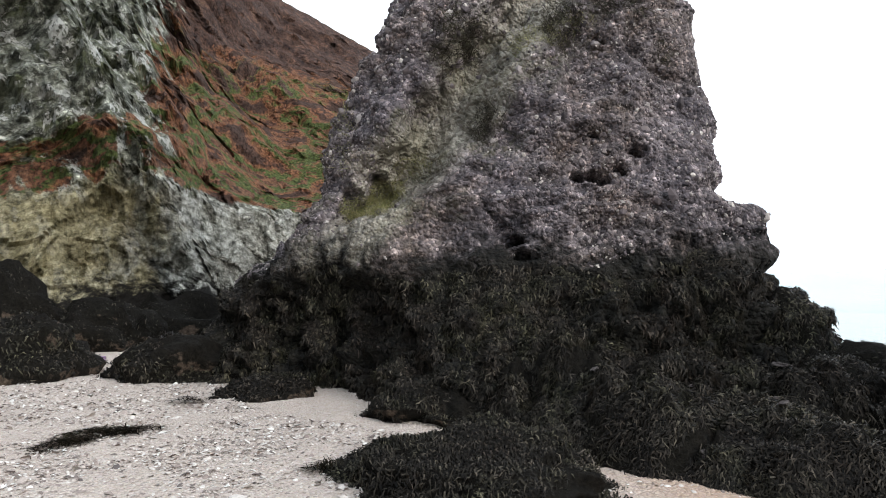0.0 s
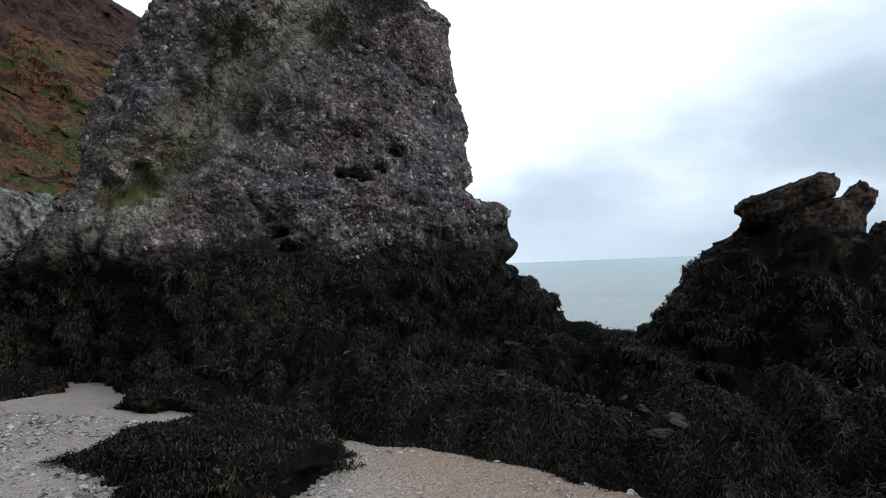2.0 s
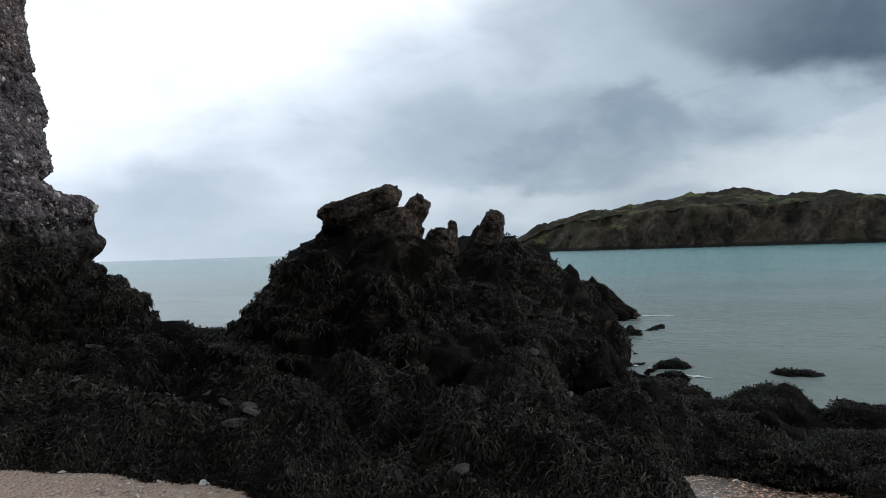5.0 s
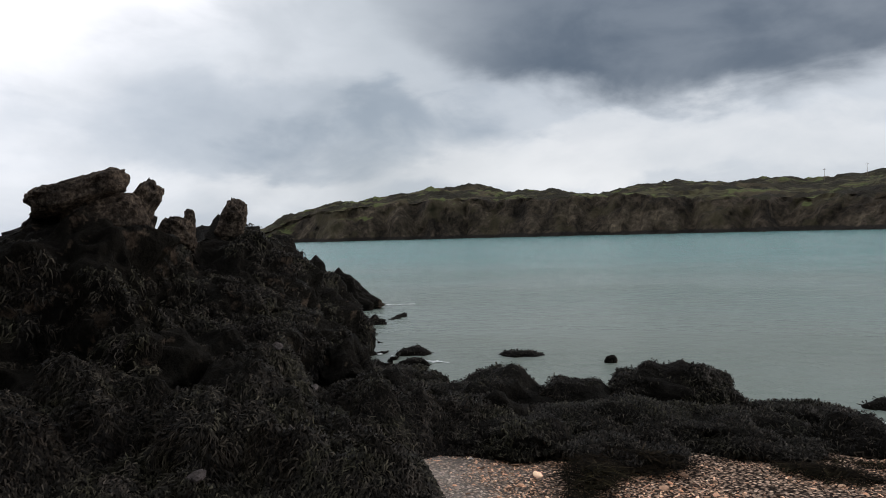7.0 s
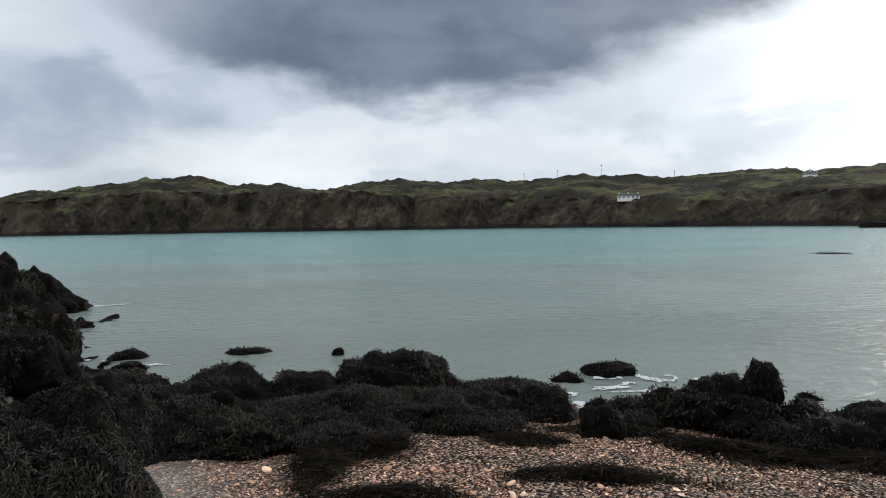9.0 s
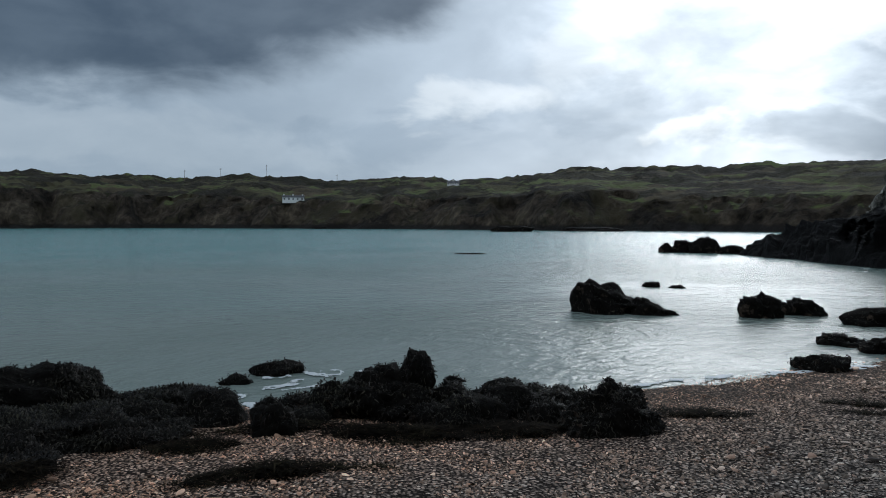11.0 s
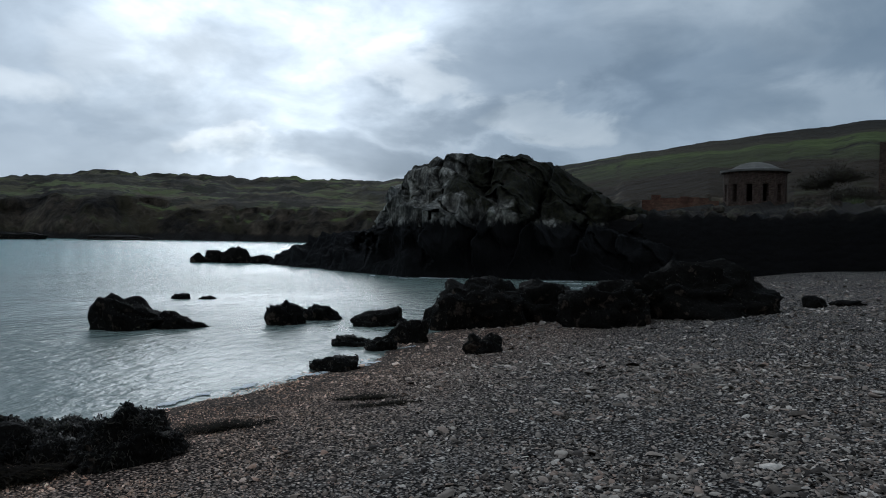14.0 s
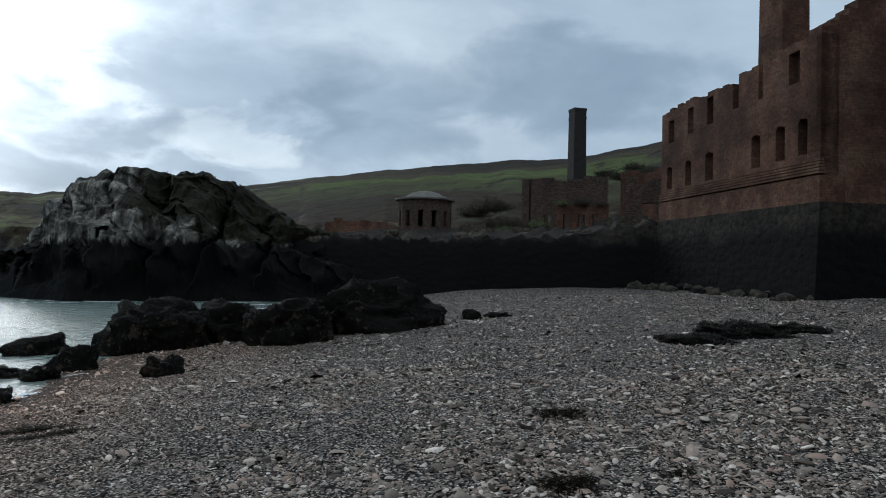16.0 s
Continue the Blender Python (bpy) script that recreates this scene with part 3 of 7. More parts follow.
def make_stone(name, lo, hi, scale=1.6, tide=0.0):
    """Coursed stone; below the tide mark it is stained black."""
    m, nt, b = material(name, 0.95, 0.15)
    p = place(nt)
    cells = node(nt, "TexVoronoi", Vector=node(nt, "Mapping", Vector=p, Scale=(1, 1, 1.9)).outputs[0], Scale=scale, Randomness=1.0)
    fine = cloud(nt, p, 5.0, 6, 0.7)
    broad = cloud(nt, p, 0.6, 4, 0.6)
    base = ramp(nt, fine, (0.3, lo), (0.7, hi))
    tone = node(nt, "HueSaturation", Color=cells.outputs["Color"], Saturation=0.15, Value=1.3)
    base = mix(nt, 0.5, base, tone.outputs[0], "MULTIPLY")
    base = mix(nt, 0.6, base, ramp(nt, broad, (0.35, (0.5, 0.5, 0.5)), (0.65, (1.3, 1.25, 1.2))), "MULTIPLY")
    if tide:
        z = math_node(nt, "ADD", node(nt, "SeparateXYZ", Vector=p).outputs[2], math_node(nt, "MULTIPLY", math_node(nt, "SUBTRACT", broad, 0.5), 1.6))
        base = mix(nt, smooth(nt, z, tide - 0.35, tide + 0.35, 1.0, 0.0), base, (0.006, 0.0055, 0.005))
    link(nt, base, b.inputs["Base Color"])
    bumped(nt, b, math_node(nt, "ADD", math_node(nt, "MULTIPLY", cells.outputs["Distance"], -0.8), fine), 0.9, 0.12)
    return m


def make_plain(name, colour, rough=0.85, vary=0.25, scale=6.0):
    m, nt, b = material(name, rough, 0.3)
    p = place(nt)
    lo, hi = [tuple(c * k for c in colour) for k in (1 - vary, 1 + vary)]
    link(nt, ramp(nt, cloud(nt, p, scale, 5, 0.65), (0.3, lo), (0.7, hi)), b.inputs["Base Color"])
    return m


CONGLOMERATE, DARK_ROCK, CRAG, HILL = make_conglomerate(), make_dark_rock(), make_grey_crag(), make_hillside()
FAR, BEACH, PEBBLES, PEBBLE, WEED, WATER = make_far_land(), make_beach(), make_pebble(False), make_pebble(True), make_weed(), make_water()
BRICK = make_brick(k=0.78)
SHELLS = make_pebble(False, True)
SET_STONES = make_blades("set_stones", (0.0, (0.03, 0.025, 0.026)), (0.4, (0.11, 0.092, 0.096)), (0.75, (0.18, 0.15, 0.148)), (0.9, (0.28, 0.25, 0.235)), (1.0, (0.50, 0.46, 0.42)))
PALE_STONE = make_stone("pale_stone", (0.05, 0.046, 0.042), (0.19, 0.175, 0.16), 3.0)
DRY_WEED = make_weed("stranded_wrack", 0.8, 0.02, (0.75, 0.6, 0.45))
# near-black brick: the far chimney's backlit shade is put into its colour
BACKLIT_BRICK = make_plain("backlit_brick", (0.020, 0.0175, 0.0165), 0.9, 0.4, 3.0)
QUAY_STONE = make_stone("quay_stone", (0.009, 0.0082, 0.007), (0.055, 0.048, 0.038), 2.0, 3.1)
RUBBLE = make_stone("rubble_stone", (0.026, 0.022, 0.017), (0.12, 0.105, 0.082), 2.4)
FOAM = make_plain("foam", (0.66, 0.69, 0.69), 0.6, 0.08, 20.0)
WHITEWASH = make_plain("whitewash", (0.75, 0.75, 0.72), 0.9, 0.06)
SLATE = make_plain("slate", (0.07, 0.07, 0.075), 0.8)
GRASS = make_blades("turf_blades", (0.0, (0.09, 0.09, 0.035)), (0.5, (0.18, 0.175, 0.065)), (1.0, (0.36, 0.33, 0.18)))
SHRUB = make_blades("shrub_twigs", (0.0, (0.014, 0.011, 0.009)), (0.6, (0.038, 0.03, 0.021)), (1.0, (0.05, 0.05, 0.025)))
BRACKEN = make_blades("bracken_fronds", (0.0, (0.06, 0.036, 0.027)), (0.5, (0.145, 0.078, 0.050)), (1.0, (0.24, 0.15, 0.095)))
BRAMBLE = make_blades("bramble_leaves", (0.0, (0.035, 0.044, 0.018)), (0.6, (0.08, 0.098, 0.04)), (1.0, (0.15, 0.165, 0.08)))
HEATHER = make_blades("heather_sprigs", (0.0, (0.016, 0.011, 0.010)), (0.6, (0.04, 0.027, 0.023)), (1.0, (0.08, 0.05, 0.042)))
WOOD = make_plain("driftwood", (0.16, 0.13, 0.10), 0.85, 0.35, 18.0)
BONE = make_plain("bleached_stick", (0.62, 0.58, 0.5), 0.7)
PURPLE = make_plain("faded_purple", (0.20, 0.13, 0.21), 0.6)


# ---- shape helpers ----
def scramble(i, j, k, seed):
    n = (i.astype(np.int64) * 374761393 + j.astype(np.int64) * 668265263 + k.astype(np.int64) * 2147483647 + seed * 974634719) & 0xFFFFFFFF
    n = ((n ^ (n >> 13)) * 1274126177) & 0xFFFFFFFF
    n = ((n ^ (n >> 16)) * 2246822519) & 0xFFFFFFFF
    return (n & 0xFFFFFF) / float(0x1000000)


def bumps(p, scale, seed=0):
    """Value noise, -1 to 1."""
    q = np.asarray(p, float) * scale
    c = np.floor(q).astype(np.int64)
    u = q - c
    u = u * u * (3 - 2 * u)
    total = 0
    for dx in (0, 1):
        for dy in (0, 1):
            for dz in (0, 1):
                w = (u[:, 0] if dx else 1 - u[:, 0]) * (u[:, 1] if dy else 1 - u[:, 1]) * (u[:, 2] if dz else 1 - u[:, 2])
                total = total + w * scramble(c[:, 0] + dx, c[:, 1] + dy, c[:, 2] + dz, seed)
    return total * 2 - 1


def fbm(p, scale, octaves=4, seed=0, gain=0.5):
    total, amp = 0, 1.0
    for o in range(octaves):
        total = total + amp * bumps(p, scale * 2 ** o, seed + o * 17)
        amp *= gain
    return total


def crags(p, scale, octaves=4, seed=0, gain=0.55):
    """Ridged noise, 0 to about 1.5."""
    total, amp = 0, 1.0
    for o in range(octaves):
        total = total + amp * (1 - np.abs(bumps(p, scale * 2.03 ** o, seed + o * 31)) * 2)
        amp *= gain
    return total


def step(x, lo, hi):
    t = np.clip((np.asarray(x, float) - lo) / (hi - lo), 0, 1)
    return t * t * (3 - 2 * t)


def solid(name, verts, faces, mat, parent=None, label="", soft=True, rest=None):
    me = bpy.data.meshes.new(name)
    verts, faces = np.asarray(verts, np.float32), np.asarray(faces, np.int32)
    k = faces.shape[1]
    me.vertices.add(len(verts))
    me.vertices.foreach_set("co", verts.ravel())
    me.loops.add(faces.size)
    me.loops.foreach_set("vertex_index", faces.ravel())
    me.polygons.add(len(faces))
    me.polygons.foreach_set("loop_start", np.arange(0, faces.size, k, dtype=np.int32))
    me.polygons.foreach_set("use_smooth", np.full(len(faces), soft))
    me.update(calc_edges=True)
    me.validate()
    if rest is not None:
        kept = me.attributes.new("rest", "FLOAT_VECTOR", "POINT")
        kept.data.foreach_set("vector", np.asarray(rest, np.float32).ravel())
    me.materials.append(mat)
    ob = new(name, me)
    if parent:
        ob.parent = parent
    if label:
        ob["label"] = label
    return ob


def part(name, bm, mat, parent=None, label=""):
    me = bpy.data.meshes.new(name)
    bm.to_mesh(me)
    bm.free()
    me.materials.append(mat)
    ob = new(name, me)
    if parent:
        ob.parent = parent
    if label:
        ob["label"] = label
    return ob


def grid_faces(rows, cols, wrap=False):
    i, j = np.meshgrid(np.arange(rows - 1), np.arange(cols if wrap else cols - 1), indexing="ij")
    a, b = i * cols + j, i * cols + (j + 1) % cols
    return np.stack([a, b, b + cols, a + cols], -1).reshape(-1, 4)


def face_frames(verts, faces):
    """Centres, normals and areas of the faces."""
    a, b, c, d = verts[faces[:, 0]], verts[faces[:, 1]], verts[faces[:, 2]], verts[faces[:, -1]]
    n = np.cross(c - a, (d if faces.shape[1] == 4 else c) - b) if faces.shape[1] == 4 else np.cross(b - a, c - a)
    area = np.linalg.norm(n, axis=1) / 2
    return (a + b + c + d) / 4, n / np.maximum(2 * area[:, None], 1e-9), area


def vert_normals(verts, faces):
    n = np.zeros_like(verts)
    _, fn, area = face_frames(verts, faces)
    for k in range(faces.shape[1]):
        np.add.at(n, faces[:, k], fn * area[:, None])
    return n / np.maximum(np.linalg.norm(n, axis=1)[:, None], 1e-9)


BALLS = {}


def ball(level):
    if level not in BALLS:
        bm = bmesh.new()
        bmesh.ops.create_icosphere(bm, subdivisions=level, radius=1.0)
        bm.verts.ensure_lookup_table()
        BALLS[level] = (np.array([v.co[:] for v in bm.verts]), np.array([[v.index for v in f.verts] for f in bm.faces]))
        bm.free()
    return BALLS[level]


def ribbons(name, roots, normals, lengths, widths, mat, rng, droop=1.0, lift=0.03, segs=4, parent=None, spread=0.6, rise=0.0):
    """Many thin tapered fronds: each starts on the surface and trails downhill along it (or stands up by rise)."""
    n = len(roots)
    if n == 0:
        return None
    down = np.array([0, 0, -1.0]) * droop + rng.normal(0, spread, (n, 3))
    down -= normals * np.sum(down * normals, 1)[:, None]
    down += normals * rise
    down /= np.maximum(np.linalg.norm(down, axis=1)[:, None], 1e-6)
    side = np.cross(down, normals)
    side /= np.maximum(np.linalg.norm(side, axis=1)[:, None], 1e-6)
    bend = rng.normal(0, 0.35, (n, 1))
    verts = []
    for s in range(segs + 1):
        t = s / segs
        off = lift * math.sin(math.pi * min(1.0, 0.15 + 0.85 * t)) + 0.004
        c = roots + down * (lengths[:, None] * t) + side * bend * lengths[:, None] * t * t + normals * off * rng.uniform(0.4, 1.3, (n, 1))
        c[:, 2] -= 0.12 * droop * lengths * t * t
        w = widths * (1.0 - 0.75 * t) * (0.6 if s == 0 else 1.0)
        verts += [c - side * w[:, None] / 2, c + side * w[:, None] / 2]
    v = np.stack(verts, 1).reshape(-1, 3)
    k = 2 * (segs + 1)
    f = np.array([[2 * s, 2 * s + 1, 2 * s + 3, 2 * s + 2] for s in range(segs)])
    f = (np.arange(n)[:, None, None] * k + f[None]).reshape(-1, 4)
    ob = solid(name, v, f, mat, parent)
    return tagged(ob, kind="stuff")


def scatter(verts, faces, per_m2, rng, keep=None):
    c, n, area = face_frames(verts, faces)
    want = area * per_m2
    if keep is not None:
        want = want * keep(c, n)
    count = np.floor(want + rng.random(len(want))).astype(int)
    idx = np.repeat(np.arange(len(count)), count)
    tri = verts[faces[idx][:, :3]]
    a, b = rng.random((2, len(idx), 1))
    flip = (a + b) > 1
    a, b = np.where(flip, 1 - a, a), np.where(flip, 1 - b, b)
    if faces.shape[1] == 4:
        other = verts[faces[idx][:, [0, 2, 3]]]
        tri = np.where((rng.random(len(idx)) < 0.5)[:, None, None], tri, other)
    return tri[:, 0] + a * (tri[:, 1] - tri[:, 0]) + b * (tri[:, 2] - tri[:, 0]), n[idx]


EYE_X, EYE_Y, EYE_Z = 0.4, -0.8, 1.9               # about where the camera turns


def shore_x(y):
    y = np.asarray(y, float)
    return 7.0 + 0.3 * np.sin(y * 0.35) + 0.03 * np.maximum(0, -y - 8) + 1.3 * step(y, -4.5, -0.5)


def beach_height(x, y):
    s = shore_x(y) - x
    z = np.where(s > 0, 0.062 * np.minimum(s, 7) + 0.045 * np.maximum(0, s - 7), np.maximum(-3, 0.11 * s))
    inland = np.clip(s / 6, 0, 1)
    return z + (0.012 * np.maximum(0, -y - 5) + 0.03 * np.clip(y - 3, 0, 20)) * inland


def polar(az, r, x=EYE_X, y=EYE_Y):
    a = np.radians(az)
    return x - np.sin(a) * r, y + np.cos(a) * r


# ---- ground, sea and land ----
def make_ground():
    rings = np.concatenate([np.geomspace(0.4, 70, 170), np.geomspace(80, 4200, 14)])
    turns = np.linspace(0, 360, 320, endpoint=False)
    r, a = np.meshgrid(rings, turns, indexing="ij")
    x, y = polar(a.ravel(), r.ravel())
    z = beach_height(x, y)
    p = np.stack([x, y, 0 * x], 1)
    z = z + 0.035 * fbm(p, 0.5, 3, 3) + 0.012 * fbm(p, 3.0, 2, 5) * (r.ravel() < 40)
    z = np.where(r.ravel() > 75, np.where(x > 7, -6.0, np.minimum(z, 2.0)), z)
    v = np.stack([x, y, z], 1)
    v = np.vstack([v, [[EYE_X, EYE_Y, float(beach_height(np.array([EYE_X]), np.array([EYE_Y]))[0])]]])
    quads = grid_faces(len(rings), len(turns), True)
    first = np.arange(len(turns))
    half = first[::2]
    cap = np.stack([half, (half + 1) % len(turns), (half + 2) % len(turns), np.full(len(half), len(v) - 1)], 1)
    ob = solid("ground", v, np.vstack([quads[:, ::-1], cap]), BEACH)
    return tagged(ob, "pale shell sand and shingle beach sloping to the sea", "beach", kind="structure"), v, quads


def make_water_sheet():
    rings = np.concatenate([[1.0], np.geomspace(4, 4300, 40)])
    turns = np.linspace(0, 360, 90, endpoint=False)
    r, a = np.meshgrid(rings, turns, indexing="ij")
    x, y = 40 - np.sin(np.radians(a.ravel())) * r.ravel(), np.cos(np.radians(a.ravel())) * r.ravel() - 20
    ob = solid("water", np.stack([x, y, 0 * x], 1), grid_faces(len(rings), len(turns), True)[:, ::-1], WATER)
    return tagged(ob, "calm grey-green sea water with small ripples", "sea", kind="structure")


def table(az, *pairs):
    xs, ys = [q[0] for q in pairs], [q[1] for q in pairs]
    order = np.argsort(xs)
    return np.interp(az, np.array(xs)[order], np.array(ys)[order])


def make_far_coast():
    az = np.arange(-50.6, -233, -0.3)
    k = np.concatenate([[-0.02, 0.0], np.linspace(0.01, 0.10, 10), np.linspace(0.13, 1.0, 26), [1.1, 1.4]])
    r0 = table(az, (-50, 330), (-60, 310), (-75, 290), (-90, 270), (-105, 230), (-120, 185), (-135, 160), (-150, 130), (-160, 100), (-170, 78), (-185, 72), (-200, 62), (-215, 48), (-233, 36))
    wide = table(az, (-50, 40), (-60, 110), (-75, 160), (-105, 190), (-135, 170), (-160, 150), (-185, 130), (-215, 80), (-233, 60))
    top = table(az, (-50, 0.0), (-51.8, 0.3), (-53.3, 1.6), (-56, 2.2), (-60.3, 3.0), (-66.6, 3.5), (-73.8, 3.3), (-78.2, 2.9), (-84.5, 3.4), (-89.2, 3.3), (-94.6, 3.4), (-98.6, 4.0),
                (-104.6, 3.2), (-110, 3.3), (-114.4, 3.3), (-122.5, 4.1), (-130.5, 4.2), (-138.5, 4.2), (-145.3, 4.4), (-153, 5.0), (-159.5, 5.9), (-170, 7.4), (-176, 8.0), (-184.5, 8.5), (-191.4, 9.7), (-200, 11), (-233, 16))
    knoll = np.maximum(0, bumps(np.stack([az / 4.3, 0 * az, 0 * az], 1), 1.0, 14)) * 0.75 + np.maximum(0, bumps(np.stack([az / 1.7, 0 * az, 0 * az], 1), 1.0, 16)) * 0.22
    top = top + (0.8 * knoll - 0.22) * table(az, (-50, 0), (-56, 0.0), (-62, 0.6), (-78, 1), (-120, 1), (-140, 0.5), (-150, 0.0))
    cliff = table(az, (-50, 0.0), (-52, 0.2), (-56, 1.6), (-66, 2.5), (-78, 2.4), (-90, 1.9), (-105, 1.5), (-120, 2.0), (-140, 1.6), (-152, 1.2), (-165, 2.4), (-185, 3.0), (-233, 5))
    A, K = np.meshgrid(az, k, indexing="ij")
    R0, W, T, C = (np.repeat(q[:, None], len(k), 1) for q in (r0, wide, top, cliff))
    ragged = fbm(np.stack([A.ravel() * 0.4, A.ravel() * 0, A.ravel() * 0], 1), 1.0, 5, 11).reshape(A.shape)
    R = R0 * (1 + 0.03 * ragged) + np.where(K < 0.12, K * 100 * 1.6, 16 + (K - 0.1) * W)
    R_top = R0 + 16 + 0.9 * W
    z_top = 1.6 + R_top * np.tan(np.radians(T))
    z_cliff = 1.9 + (R0 + 16) * np.tan(np.radians(np.minimum(C, T)))
    t = np.clip((K - 0.1) / 0.9, 0, 1)
    up = np.clip(K / 0.1, 0, 1)
    Z = np.where(K <= 0.1, -1 + (z_cliff + 1) * up ** 0.8, z_cliff + (z_top - z_cliff) * t ** 0.9)
    x, y = polar(A.ravel(), R.ravel())
    p = np.stack([x, y, Z.ravel()], 1)
    rough = step(K, 0.0, 0.05).ravel()
    Z = Z.ravel() + rough * (fbm(p, 0.035, 4, 21) * 0.010 + 0.006 * crags(p, 0.12, 3, 23)) * R.ravel() * np.where(t.ravel() > 0.98, 0.5, 0.55) * table(A.ravel(), (-50, 1.0), (-140, 1.0), (-158, 0.3), (-233, 0.3))
    Z = np.where(K.ravel() > 1.05, Z - (K.ravel() - 1) * 60, Z)
    side = crags(p, 0.07, 4, 29) * 4.0 * (K.ravel() < 0.12) * (K.ravel() > 0)
    x, y = polar(A.ravel(), R.ravel() + side)
    v = np.stack([x, y, Z], 1)
    f = grid_faces(len(az), len(k))
    ob = solid("headland_backdrop", v, f, FAR)
    return tagged(ob, "low headland across the bay, brown cliffs under green fields", "headland", kind="structure"), v, f


def make_north_slope():
    az = np.concatenate([np.arange(-14, -4, 0.5), np.arange(-4, 36, 0.22), np.arange(36, 129.5, 1.0)])
    k = np.concatenate([[-0.03], np.linspace(0, 0.12, 90), np.linspace(0.125, 0.6, 130), np.linspace(0.61, 1.0, 50), [1.08, 1.3]])
    top = table(az, (-14, 8), (-6, 12), (4.9, 18.2), (6.9, 19.1), (9.5, 20.6), (12.2, 21.9), (20, 27), (30, 36), (45, 40), (75, 36), (105, 26), (129, 17))
    r0 = table(az, (-14, 24), (0, 22), (10, 20), (18, 17.5), (30, 15), (60, 15), (90, 20), (129, 34))
    far = table(az, (-14, 60), (5, 58), (12, 56), (18, 44), (30, 34), (60, 32), (129, 80))
    band = table(az, (-14, 3.0), (8, 6.0), (12, 5.2), (18, 4.6), (22, 9.0), (27, 14.0), (33, 16.0), (60, 12.0), (129, 4.0))
    A, K = np.meshgrid(az, k, indexing="ij")
    T, R0, F, B = (np.repeat(q[:, None], len(k), 1) for q in (top, r0, far, band))
    z_top = EYE_Z + F * np.tan(np.radians(T))
    foot = 0.3
    z_band = EYE_Z + (R0 + 1.5) * np.tan(np.radians(B))
    t = np.clip((K - 0.12) / 0.88, 0, 1)
    R = np.where(K <= 0.12, R0 + 1.5 * np.clip(K / 0.12, -1, 1), R0 + 1.5 + (F - R0 - 1.5) * t)
    Z = np.where(K <= 0.12, foot + (z_band - foot) * np.clip(K / 0.12, 0, 1), z_band + (z_top - z_band) * t ** 0.97)
    Z = np.where(K > 1.02, Z - (K - 1) * 20, Z)
    x, y = polar(A.ravel(), R.ravel(), 0, 0)
    p = np.stack([x, y, Z.ravel()], 1)
    edge = step(K.ravel(), 0.85, 1.0)
    steep = step(np.repeat(table(az, (-14, 0), (14, 0), (21, 1), (129, 1))[:, None], len(k), 1).ravel(), 0, 1)
    push = crags(p, 0.22, 3, 41, 0.5) * (0.7 + 0.7 * steep) + fbm(p, 0.9, 4, 47) * (0.22 + 0.25 * steep)
    t1, t2 = radians(28), radians(20)
    q = np.stack([p[:, 0] * math.cos(t1) - p[:, 2] * math.sin(t1), p[:, 1] * math.cos(t2) + p[:, 0] * 0.3, (p[:, 0] * math.sin(t1) + p[:, 2] * math.cos(t1))], 1) + 0.35 * np.stack([bumps(p, 0.7, 49), bumps(p, 0.7, 50), bumps(p, 0.7, 48)], 1)
    for size, amount in ((0.75, 0.45), (1.6, 0.28), (3.3, 0.12)):
        cell = np.floor(q * size * np.array([1.0, 1.0, 1.35])).astype(np.int64)
        push = push + amount * (scramble(cell[:, 0], cell[:, 1], cell[:, 2], 46) - 0.5) * (0.45 + 0.55 * np.maximum(steep, step(Z.ravel(), 6.0, 4.0)))
    push = push + 0.12 * (crags(q, 1.5, 3, 42) - 0.4)
    push = push * (1 - 0.75 * edge)
    x, y = polar(A.ravel(), R.ravel() - push, 0, 0)
    Z = Z.ravel() + fbm(p, 0.18, 4, 43) * 0.8 * (1 - 0.7 * edge) * step(K.ravel(), 0, 0.05) + 0.12 * fbm(p, 2.0, 3, 45) * step(K.ravel(), 0.1, 0.2)
    v = np.stack([x, y, Z], 1)
    f = grid_faces(len(az), len(k))[:, ::-1]
    ob = solid("cliff_slope_backdrop", v, f, HILL, soft=False, rest=p)
    return tagged(ob, "steep cliff slope of grey rock, rusty bracken and heather", "cliff", kind="structure"), v, f


ground = make_ground()[0]
water = make_water_sheet()
coast_v = make_far_coast()[1]
slope, slope_v, slope_f = make_north_slope()


